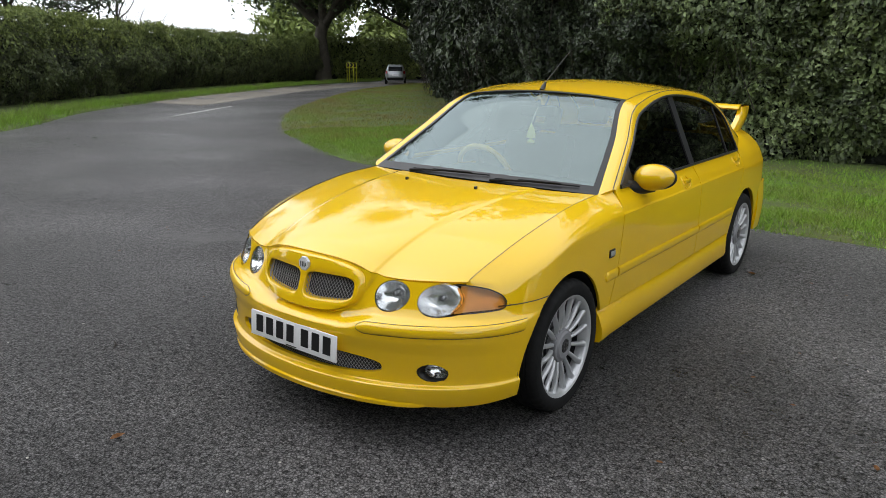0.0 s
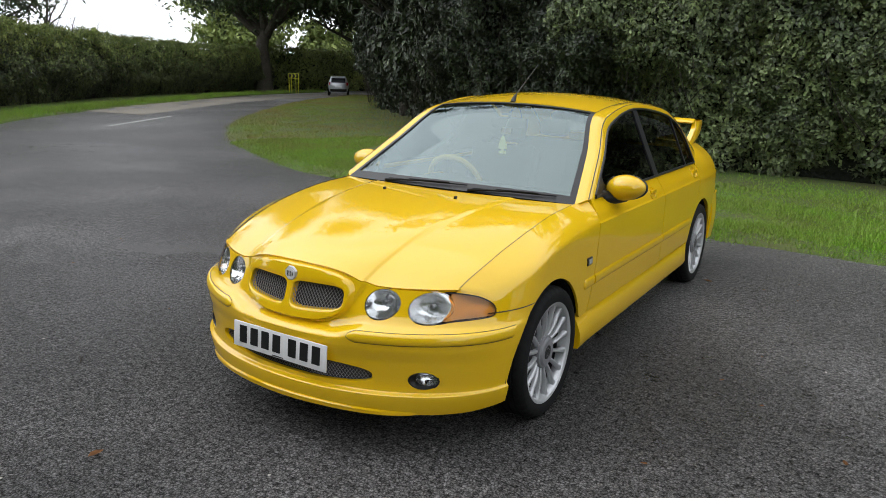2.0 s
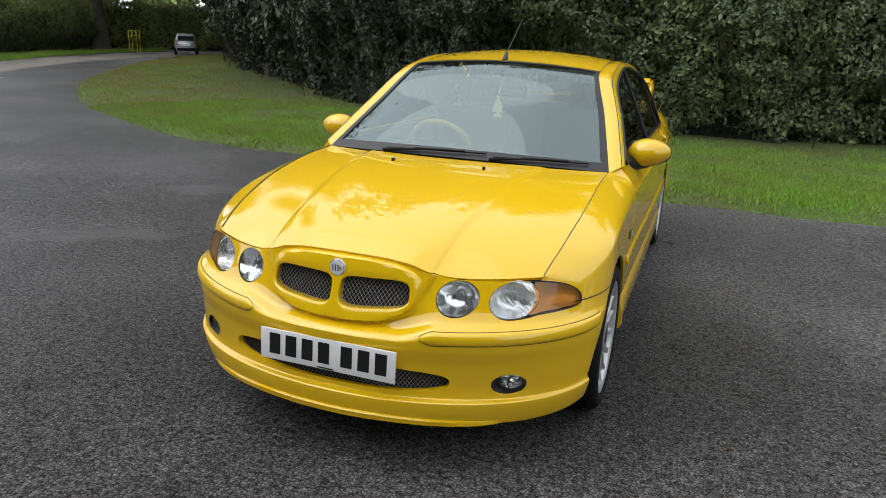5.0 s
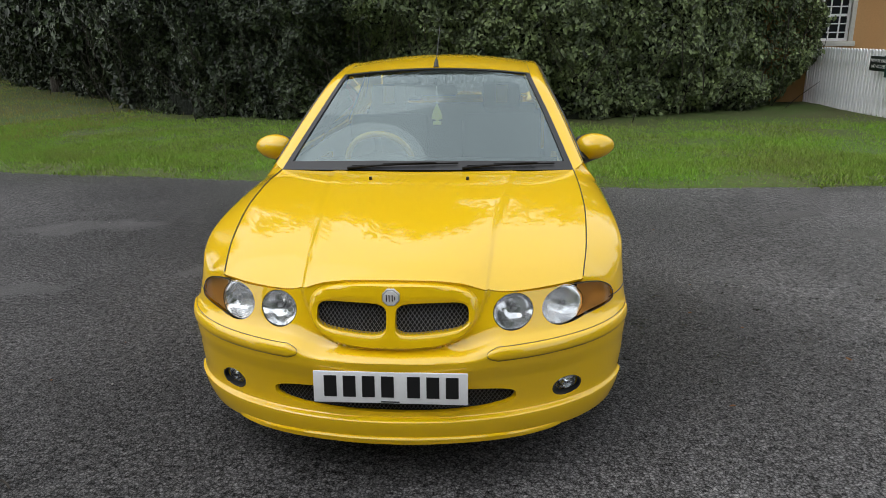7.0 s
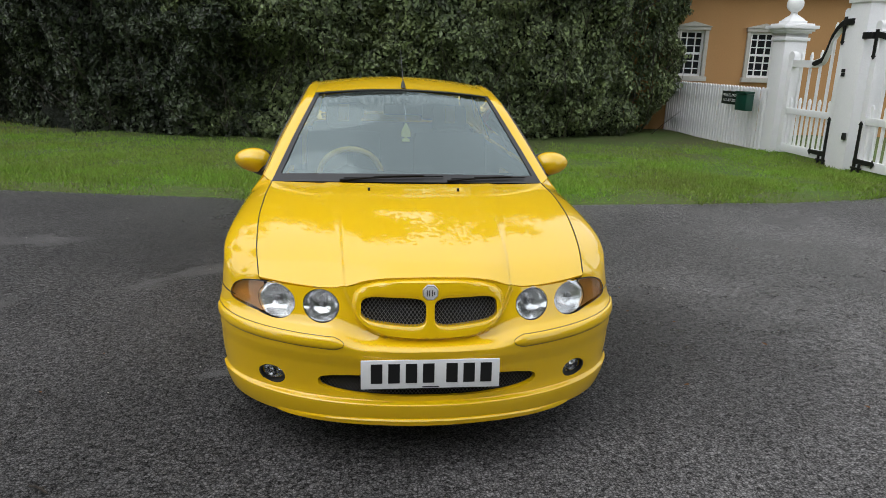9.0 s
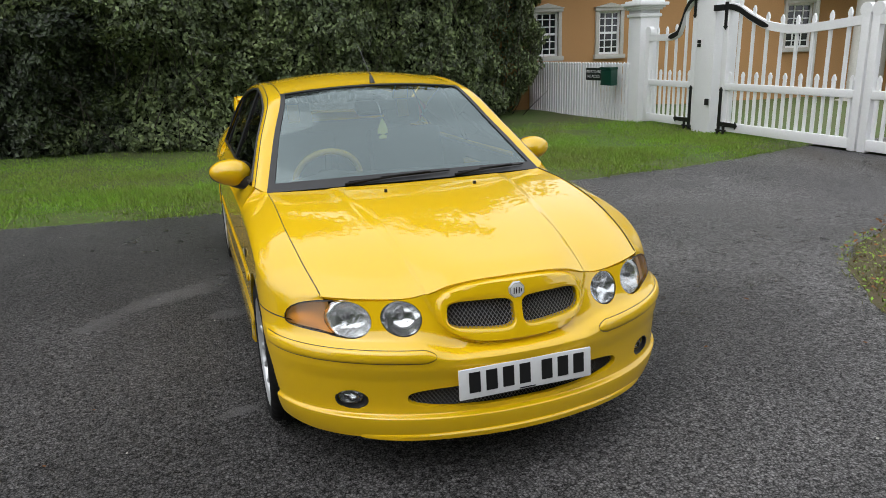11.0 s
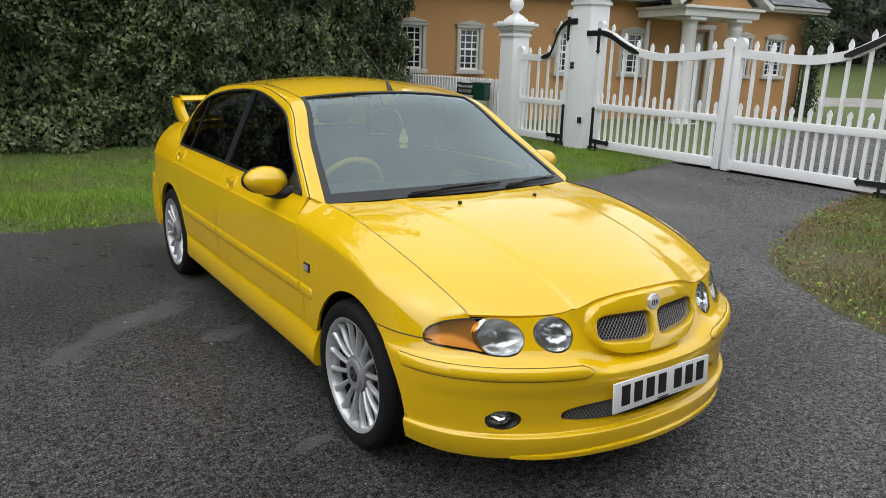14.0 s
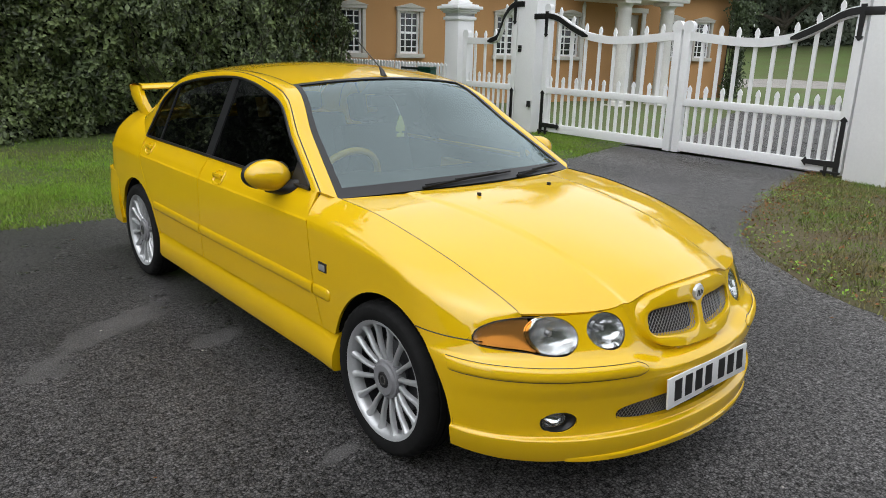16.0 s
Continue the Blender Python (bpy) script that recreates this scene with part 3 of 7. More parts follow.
def hedge(name, label, base, height, depth, density, size, material, seed, relief=0.45, face=-1, tops=None):
    """A hedge: twigs and a near-black sheet for inner shade, behind a thick uneven skin of single leaves."""
    rng = np.random.default_rng(seed)
    line = polyline(base, 240)
    pos = np.array([(p.x, p.y) for p in line])
    tan = np.gradient(pos, axis=0)
    tan /= np.linalg.norm(tan, axis=1, keepdims=True)
    nor = np.stack([tan[:, 1], -tan[:, 0]], 1) * (1 if face < 0 else -1)
    seg = np.linalg.norm(np.diff(pos, axis=0), axis=1)
    length = seg.sum()
    n = int(length * height * density)
    u = rng.random(n) * 238.99
    i = u.astype(int)
    fr = (u - i)[:, None]
    p2 = pos[i] * (1 - fr) + pos[i + 1] * fr
    n2 = nor[i]
    h = rng.random(n) ** 0.9
    out = np.zeros(n)
    top = np.zeros(n)
    for j in range(n):
        x, y = p2[j]
        hh = h[j] * height
        big = noise.noise((x * 0.55, y * 0.55, hh * 0.7 + seed))
        mid = noise.noise((x * 1.7, y * 1.7, hh * 1.9 + seed))
        fin = noise.noise((x * 5, y * 5, hh * 5 + seed))
        out[j] = relief * (big + 0.55 * mid + 0.25 * fin)
        top[j] = 0.35 * noise.noise((x * 0.8, y * 0.8, 9 + seed)) + 0.2 * noise.noise((x * 3, y * 3, 4))
    lean = -1.3 * relief * np.clip(0.34 - h, 0, 1) / 0.34 + 0.3 * relief * np.exp(-((h - 0.5) / 0.15) ** 2) - 0.5 * np.clip(h - 0.8, 0, 1) * depth
    q = p2 + n2 * (out + lean - rng.random(n) ** 2 * 0.35)[:, None]
    z = np.array([ground_z(*p) for p in q]) + 0.03 + h * (height + top)
    pts = np.column_stack([q, z])
    nrm = np.column_stack([n2, np.full(n, 0.35) + 0.9 * np.clip(h - 0.8, 0, 1)])
    m = int(n * 0.22)
    u = rng.random(m) * 238.99
    i = u.astype(int)
    back = rng.random((m, 1)) * depth
    q2 = pos[i] - nor[i] * back
    zt = np.array([ground_z(*p) + height * (0.93 + 0.07 * rng.random()) + 0.35 * noise.noise((p[0] * 0.8, p[1] * 0.8, 9 + seed)) + 0.2 * noise.noise((p[0] * 3, p[1] * 3, 4)) for p in q2])
    pts = np.vstack([pts, np.column_stack([q2, zt])])
    nrm = np.vstack([nrm, np.tile((0, 0, 1.0), (m, 1))])
    ob = thing(name, label, "hedge")
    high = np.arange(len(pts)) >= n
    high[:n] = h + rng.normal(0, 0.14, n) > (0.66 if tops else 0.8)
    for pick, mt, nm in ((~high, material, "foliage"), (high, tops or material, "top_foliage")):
        v, f = leaves(pts[pick], nrm[pick], size, rng)
        fo = new(nm, array_mesh(nm, v.tolist(), f.tolist(), mt))
        fo.parent = ob
        fo["kind"] = "stuff"
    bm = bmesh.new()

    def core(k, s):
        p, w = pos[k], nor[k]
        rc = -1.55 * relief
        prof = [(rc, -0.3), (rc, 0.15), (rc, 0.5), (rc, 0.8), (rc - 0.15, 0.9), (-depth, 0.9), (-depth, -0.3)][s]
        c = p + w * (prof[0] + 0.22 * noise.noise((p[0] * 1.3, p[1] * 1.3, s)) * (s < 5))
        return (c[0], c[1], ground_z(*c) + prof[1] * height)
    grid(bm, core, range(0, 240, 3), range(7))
    part("shade_core", bm, M["shade_core"], ob)
    bm = bmesh.new()
    for _ in range(int(length * 7)):
        k = int(rng.integers(0, 239))
        p = pos[k] + nor[k] * (rng.random() * 0.2 - 0.25)
        z0 = ground_z(*p) + rng.random() * height * 0.5
        q = p + nor[k] * (0.1 + rng.random() * 0.3) + tan[k] * rng.normal(0, 0.35)
        z1 = z0 + 0.3 + rng.random() * 0.9
        mid = (p + q) / 2 + rng.normal(0, 0.06, 2)
        tube(bm, [(p[0], p[1], z0), (mid[0], mid[1], (z0 + z1) / 2), (q[0], q[1], z1)], [0.009, 0.006, 0.003], 4, False)
    tw = part("twig_tangle", bm, M["twig"], ob)
    tw["kind"] = "stuff"
    return ob


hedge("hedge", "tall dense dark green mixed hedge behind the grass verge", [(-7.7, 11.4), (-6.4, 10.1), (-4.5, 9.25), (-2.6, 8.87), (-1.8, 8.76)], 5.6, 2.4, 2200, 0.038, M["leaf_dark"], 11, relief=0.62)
hedge("hedge", "tall mixed green hedge of small leaves beside the white fence", [(-3.2, 9.0), (-2.3, 8.8), (-0.9, 8.6), (0.3, 8.5), (2.6, 8.8), (4.4, 9.6), (5.6, 10.35), (6.45, 12.0)], 5.6, 2.4, 2200, 0.038, M["leaf"], 18, relief=0.62)
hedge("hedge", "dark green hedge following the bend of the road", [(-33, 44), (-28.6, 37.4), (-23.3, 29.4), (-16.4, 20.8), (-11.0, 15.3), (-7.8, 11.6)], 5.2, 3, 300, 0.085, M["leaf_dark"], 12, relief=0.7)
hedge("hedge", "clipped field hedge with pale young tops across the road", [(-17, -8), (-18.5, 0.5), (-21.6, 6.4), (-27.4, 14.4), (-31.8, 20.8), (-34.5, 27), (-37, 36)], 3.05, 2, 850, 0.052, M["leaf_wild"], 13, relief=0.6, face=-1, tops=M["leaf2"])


def litter_of_leaves():
    """Fallen leaves and low weeds scattered over the trodden turf."""
    rng = np.random.default_rng(31)
    a, b = polyline(EAST, 200), polyline(EAST_BACK, 200)
    for label, mt, count, size in (("brown fallen leaves scattered on the trodden turf", "dryleaf", 5200, 0.017), ("small green weed leaves in the trodden turf", "blade", 9000, 0.014)):
        pts = []
        while len(pts) < count:
            i = int(rng.integers(0, 200))
            p = a[i].lerp(b[i], rng.random() ** 1.6 * 0.75)
            if noise.noise((p.x * 1.3, p.y * 1.3, 2 if mt == "blade" else 8)) < rng.normal(0.0, 0.25):
                continue
            pts.append((p.x + rng.normal(0, 0.05), p.y + rng.normal(0, 0.05), ground_z(p.x, p.y) + 0.042 + 0.035 * noise.noise((p.x * 1.2, p.y * 1.2, 0)) + 0.02 * rng.random()))
        v, f = leaves(np.array(pts), np.tile((0, 0, 1.6), (len(pts), 1)), size, rng, 0.0)
        ob = new("leaf_litter" if mt == "dryleaf" else "weeds", array_mesh("leaf_litter", v.tolist(), f.tolist(), M[mt]))
        tagged(ob, label, "leaves", kind="stuff")


litter_of_leaves()


def tree(name, label, x, y, height, spread, trunk, crown_base, count, size, material, seed, z=None, bare=False, lean=(0, 0)):
    """A tree: tapered trunk, forking limbs and a ragged crown of single leaves in clumps."""
    rng = np.random.default_rng(seed)
    z = ground_z(x, y) - 0.1 if z is None else z
    ob = thing(name, label, "tree", m=Matrix.Translation((x, y, z)))
    bm = bmesh.new()
    tips = []

    def limb(p, d, length, r, depth):
        pts, rad = [p.copy()], [r]
        q = p.copy()
        for k in range(5):
            d = (d + Vector(rng.normal(0, 0.16, 3)) + Vector((0, 0, 0.03 * depth))).normalized()
            q = q + d * length / 5
            pts.append(q.copy())
            rad.append(r * (1 - 0.12 * (k + 1)))
        tube(bm, pts, rad, 8 if depth < 2 else 5, False)
        if depth >= 3:
            tips.extend(pts[2:])
            return
        if depth == 2:
            tips.extend(pts[3:])
        for _ in range(3 if depth else 6):
            k = int(rng.integers(2, 6))
            side = Vector(rng.normal(0, 1, 3))
            side.z = abs(side.z) * 0.5 + 0.05
            nd = (d * 0.5 + side.normalized() * 0.9).normalized()
            limb(pts[k], nd, length * (0.52 + 0.2 * rng.random()) * (spread / height * 1.6 if depth == 0 else 1), rad[k] * 0.62, depth + 1)

    lean_v = Vector((lean[0], lean[1], 1)).normalized()
    pts = [Vector((0, 0, 0)) + lean_v * crown_base * k / 4 + Vector((rng.normal(0, 0.04), rng.normal(0, 0.04), 0)) * k for k in range(5)]
    tube(bm, pts, [trunk * w for w in (1.35, 1.0, 0.9, 0.85, 0.82)], 12, False)
    for _ in range(7):
        a = rng.random() * 6.283
        limb(pts[4] - Vector((0, 0, rng.random() * crown_base * 0.25)), Vector((math.cos(a), math.sin(a), 0.45 + rng.random())).normalized(), (height - crown_base) * 0.55, trunk * 0.45, 1)
    limb(pts[4], Vector((0, 0, 1)), (height - crown_base) * 0.7, trunk * 0.6, 0)
    part("trunk", bm, M["bark"], ob)
    if not bare:
        t = np.array([tuple(p) for p in tips])
        pick = t[rng.integers(0, len(t), count)]
        pts = pick + rng.normal(0, 1, (count, 3)) * np.array([0.55, 0.55, 0.4]) * spread * 0.115
        nrm = np.tile((0, 0, 0.7), (count, 1)) + rng.normal(0, 0.5, (count, 3))
        v, f = leaves(pts, nrm, size, rng)
        fo = new("crown", array_mesh("crown", v.tolist(), f.tolist(), material))
        fo.parent = ob
    return ob


for k, (tx, ty, th) in enumerate([(-13, 18.5, 9.5), (-9.5, 15.5, 9.5), (-5.2, 13.6, 10.8), (-1.2, 12.9, 10.6), (2.6, 13.4, 10.2)]):
    tree("tree", "dark leafy tree standing in the tall hedge", tx, ty, th, 6, 0.2, 3.0, 18000, 0.11, M["leaf3"], 80 + k)
tree("oak_tree", "broad old oak with a thick trunk beyond the road bend", -36.4, 34.3, 15, 21, 0.50, 4.3, 150000, 0.15, M["leaf3"], 21)
tree("tree", "dark roadside tree behind the hedge", -33, 43, 13, 10, 0.4, 2.2, 20000, 0.19, M["leaf3"], 22)
tree("tree", "dark leafy tree rising over the tall hedge", -22, 33, 14, 11, 0.4, 3.0, 20000, 0.19, M["leaf3"], 23)
tree("tree", "thin open tree behind the field hedge", -33.5, 12.5, 11, 8, 0.22, 2.6, 26000, 0.085, M["leaf3"], 24)
tree("tree", "leafy tree at the edge of the field hedge", -31, 6.5, 10, 8, 0.22, 2.4, 26000, 0.085, M["leaf3"], 25)
tree("dead_tree", "bare dead tree with broken grey limbs", -45, 24, 7.5, 6, 0.2, 2.6, 0, 0.1, M["leaf3"], 26, bare=True)
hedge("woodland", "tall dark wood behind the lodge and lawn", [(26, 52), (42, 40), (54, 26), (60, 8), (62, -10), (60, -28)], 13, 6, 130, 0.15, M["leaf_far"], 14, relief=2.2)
# unseen wood added behind the viewpoint to cut low light on the car
hedge("woodland", "unseen dark wood added behind to block low sky", [(16, -17), (6, -19.5), (-4, -20), (-16, -18), (-24, -12)], 14, 5, 40, 0.26, M["leaf3"], 16, relief=1.6)
hedge("hedge", "pale olive bushes beyond the road bend", [(-40, 36), (-38, 43), (-32, 49), (-24, 52)], 3.2, 2.5, 260, 0.10, M["leaf2"], 17, relief=0.7)
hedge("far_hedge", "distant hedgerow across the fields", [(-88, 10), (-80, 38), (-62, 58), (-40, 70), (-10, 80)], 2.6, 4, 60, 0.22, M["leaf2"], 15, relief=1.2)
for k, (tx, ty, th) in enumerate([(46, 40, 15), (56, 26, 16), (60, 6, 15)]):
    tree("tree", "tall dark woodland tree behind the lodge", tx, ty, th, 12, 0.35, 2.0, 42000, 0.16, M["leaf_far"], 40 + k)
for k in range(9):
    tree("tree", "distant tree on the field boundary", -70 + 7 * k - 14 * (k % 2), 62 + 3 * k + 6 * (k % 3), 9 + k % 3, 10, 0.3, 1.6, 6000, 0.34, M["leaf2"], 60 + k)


# ---- gates, fence and pillars ----
GX = 6.05  # line of the gates
GZ = 0.27
EAST_SIDE = pose(-0.007, 0.065, -0.179, 0, 0, -1.05) @ Matrix.Scale(1.068, 4)  # lays gates and fence out


def square_pillar(name, label, x, y, half, top, ball):
    ob = thing(name, label, "gate pillar", "gate pillars", m=EAST_SIDE @ Matrix.Translation((x, y, GZ - 0.05)))
    bm = bmesh.new()
    box(bm, (-half, -half, -0.12), (half, half, top - 0.24), 0.012)
    part("shaft", bm, M["white"], ob)
    bm = bmesh.new()
    z = top - 0.36
    for w, h in ((0.025, 0.05), (0.0, 0.06), (0.03, 0.03), (0.06, 0.035), (0.10, 0.05), (0.05, 0.03), (-0.03, 0.04)):
        box(bm, (-half - w, -half - w, z), (half + w, half + w, z + h), 0.008)
        z += h - 0.001
    lathe(bm, [(half * 1.05, z - 0.002), (half * 0.7, z + 0.05), (0.07, z + 0.08), (0.05, z + 0.10), (0.05, z + 0.13)], 4, Matrix.Rotation(radians(45), 4, "Z"))
    part("cap", bm, M["white"], ob)
    bm = bmesh.new()
    bmesh.ops.create_uvsphere(bm, u_segments=24, v_segments=14, radius=ball, matrix=Matrix.Translation((0, 0, z + 0.12 + ball)))
    part("ball_finial", bm, M["white"], ob)
    return ob


def spear(bm, x, y0, y1, z0, z1, w=0.028):
    """A flat iron strap with a pointed end, on the face of a gate."""
    a, b = Vector((x, y0, z0)), Vector((x, y1, z1))
    d = (b - a).normalized()
    n = Vector((1, 0, 0))
    s = d.cross(n) * w
    pts = [a - s, a + s, b - d * 0.05 + s * 0.8, b - d * 0.045 + s * 1.5, b, b - d * 0.045 - s * 1.5, b - d * 0.05 - s * 0.8]
    f = bm.faces.new([bm.verts.new(p) for p in pts])
    r = bmesh.ops.extrude_face_region(bm, geom=[f])
    for v in r["geom"]:
        if isinstance(v, bmesh.types.BMVert):
            v.co.x -= 0.012


def picket_mesh(w, t, h, point):
    bm = bmesh.new()
    pr = [(-w, 0), (w, 0), (w, h - point), (w * 1.35, h - point + 0.008), (w * 1.1, h - point * 0.45), (0, h), (-w * 1.1, h - point * 0.45), (-w * 1.35, h - point + 0.008), (-w, h - point)] if point else [(-w, 0), (w, 0), (w, h), (-w, h)]
    f = bm.faces.new([bm.verts.new((-t, y, z)) for y, z in pr])
    r = bmesh.ops.extrude_face_region(bm, geom=[f])
    for v in r["geom"]:
        if isinstance(v, bmesh.types.BMVert):
            v.co.x += 2 * t
    bmesh.ops.recalc_face_normals(bm, faces=bm.faces)
    return bm


def gate_leaf(name, label, y0, y1, hinge_top, low, meet, n):
    """A white picket gate from its hinge (y0) to its meeting stile (y1); the top rail sweeps down from the hinge."""
    s = 1 if y1 > y0 else -1
    L = abs(y1 - y0)
    ob = thing(name, label, "gate", m=EAST_SIDE @ Matrix.Translation((GX, y0, GZ + 0.03)))
    top = crv((0, hinge_top), (0.10 * L, hinge_top - 0.04), (0.22 * L, hinge_top - 0.17), (0.36 * L, low + 0.05), (0.55 * L, low), (L, meet))

    def slab(nm, ya, yb, za, zb, t=0.03, mt="white"):
        bm = bmesh.new()
        box(bm, (-t, min(ya, yb), za), (t, max(ya, yb), zb), 0.006)
        return part(nm, bm, M[mt], ob)
    slab("hinge_stile", 0, s * 0.10, 0.0, hinge_top + 0.02, 0.036)
    slab("meeting_stile", s * (L - 0.10), s * L, 0.0, meet + 0.06, 0.036)
    slab("bottom_rail", s * 0.1005, s * (L - 0.1005), 0.02, 0.14)
    slab("middle_rail", s * 0.1005, s * (L - 0.1005), 0.58, 0.67)
    bm = bmesh.new()
    n_t = 28
    for a, b in ((-0.033, 0.033),):
        rows = []
        for k in range(n_t):
            d = 0.1 + (L - 0.2) * k / (n_t - 1)
            zt = top(d)
            rows.append([bm.verts.new((x, s * d, z)) for x, z in ((a, zt - 0.10), (b, zt - 0.10), (b, zt), (a, zt))])
        for r, q in zip(rows, rows[1:]):
            for k in range(4):
                bm.faces.new((r[k], r[(k + 1) % 4], q[(k + 1) % 4], q[k]))
    bmesh.ops.recalc_face_normals(bm, faces=bm.faces)
    part("top_rail", bm, M["white"], ob, smooth=40)
    bm = bmesh.new()
    bmesh.ops.create_cone(bm, cap_ends=True, segments=28, radius1=0.055, radius2=0.055, depth=0.076, matrix=Matrix.Translation((0, s * 0.05, hinge_top + 0.05)) @ Matrix.Rotation(radians(90), 4, "Y"))
    part("roundel", bm, M["white"], ob)
    bm = bmesh.new()
    bmesh.ops.create_cone(bm, cap_ends=True, segments=28, radius1=0.075, radius2=0.075, depth=0.076, matrix=Matrix.Translation((0, s * (L - 0.06), meet + 0.05)) @ Matrix.Rotation(radians(90), 4, "Y"))
    part("roundel", bm, M["white"], ob)
    short = finish("picket", picket_mesh(0.021, 0.012, 0.70, 0.075), M["white"], 30)
    low_bar = finish("bar", picket_mesh(0.017, 0.012, 0.46, 0), M["white"], 30)
    for k in range(n):
        d = 0.1 + (L - 0.2) * (k + 0.5) / n
        o = new("bar", low_bar) if k % 2 else new("picket", short)
        o.parent, o.location = ob, (0.0, s * d, 0.13)
        if k % 2:
            h = top(d) + 0.11 - 0.62
            o = new("tall_picket", finish("tall_picket", picket_mesh(0.021, 0.012, h, 0.085), M["white"], 30))
            o.parent, o.location = ob, (0.0, s * d, 0.62)
    bm = bmesh.new()
    spear(bm, -0.040, s * 0.05, s * 0.05, 0.0, 0.62)
    spear(bm, -0.041, s * 0.02, s * 0.42, 0.115, 0.115, 0.034)
    for a, b, lo, hi in ((0.0, 0.20, -0.075, -0.05), (0.0, 0.20, 0.015, 0.04), (0.02, 0.05, -0.05, 0.015), (0.14, 0.17, -0.05, 0.10)):
        box(bm, (-0.062, min(s * a, s * b), lo), (-0.037, max(s * a, s * b), hi), 0.004)
    part("bottom_strap", bm, M["iron"], ob, "black iron hinge strap")
    bm = bmesh.new()
    spear(bm, -0.040, s * 0.05, s * 0.05, hinge_top + 0.0, hinge_top - 0.36)
    box(bm, (-0.085, min(s * 0.02, -s * 0.17), hinge_top - 0.11), (-0.037, max(s * 0.02, -s * 0.17), hinge_top - 0.03), 0.005)
    pts = lin(0.02, 0.36 * L if L > 1.5 else 0.52 * L, 10)
    rows = []
    for d in pts:
        zt = top(d) - 0.05
        w = 0.036 if d < pts[-1] - 0.05 else 0.014
        rows.append([bm.verts.new((x, s * d, z)) for x, z in ((-0.036, zt - w), (-0.036, zt + w), (-0.048, zt + w), (-0.048, zt - w))])
    for r, q in zip(rows, rows[1:]):
        for k in range(4):
            bm.faces.new((r[k], r[(k + 1) % 4], q[(k + 1) % 4], q[k]))
    bmesh.ops.recalc_face_normals(bm, faces=bm.faces)
    part("top_strap", bm, M["iron"], ob, "black iron hinge strap")
    return ob


square_pillar("gate_pillar", "white square gate pillar with moulded cap and ball", 6.12, 7.73, 0.175, 2.08, 0.12)
square_pillar("gate_pillar", "tall white square gate pillar with moulded cap", 6.18, 6.01, 0.195, 2.52, 0.14)
square_pillar("gate_pillar", "tall white square gate pillar at the drive", 6.18, 1.02, 0.21, 2.52, 0.14)
gate_leaf("gate_leaf", "white wooden picket gate with swept top rail, closed", 5.68, 3.38, 1.74, 1.40, 1.47, 17)
gate_leaf("gate_leaf", "white wooden picket gate with swept top rail, closed", 1.27, 3.35, 1.74, 1.40, 1.47, 17)
gate_leaf("wicket_gate", "small white picket side gate between two pillars", 6.24, 7.50, 1.92, 1.36, 1.36, 9)


def fence():
    ob = thing("picket_fence", "white painted wooden picket fence beside the lodge", "fence", m=EAST_SIDE)
    a, b = Vector((5.92, 7.85, 0)), Vector((5.55, 12.6, 0))
    d = (b - a).normalized()
    rot = math.atan2(d.y, d.x) - math.pi / 2
    me = finish("picket", picket_mesh(0.028, 0.010, 1.04, 0.06), M["white"], 30)
    n = 56
    for k in range(n):
        p = a.lerp(b, k / (n - 1))
        o = new("picket", me)
        o.parent = ob
        o.matrix_basis = pose(p.x, p.y, GZ - 0.07 + 0.004 * noise.noise((k * 0.7, 0, 0)), 0, 0.6 * noise.noise((k * 1.3, 2, 0)), math.degrees(rot))
    for z in (0.28, 0.78):
        bm = bmesh.new()
        box(bm, (0.011, 0, z), (0.05, (b - a).length, z + 0.07), 0.005, Matrix.Translation((a.x, a.y, GZ - 0.07)) @ Matrix.Rotation(rot, 4, "Z"))
        part("rail", bm, M["white_old"], ob)


fence()


def text_mesh(name, words, size, material, parent, m):
    cu = bpy.data.curves.new(name, "FONT")
    cu.body, cu.size, cu.align_x, cu.align_y, cu.extrude = words, size, "CENTER", "CENTER", 0.001
    tmp = bpy.data.objects.new(name, cu)
    me = bpy.data.meshes.new_from_object(tmp)
    bpy.data.objects.remove(tmp)
    me.materials.append(material)
    ob = new(name, me)
    ob.parent, ob.matrix_basis = parent, m
    return ob


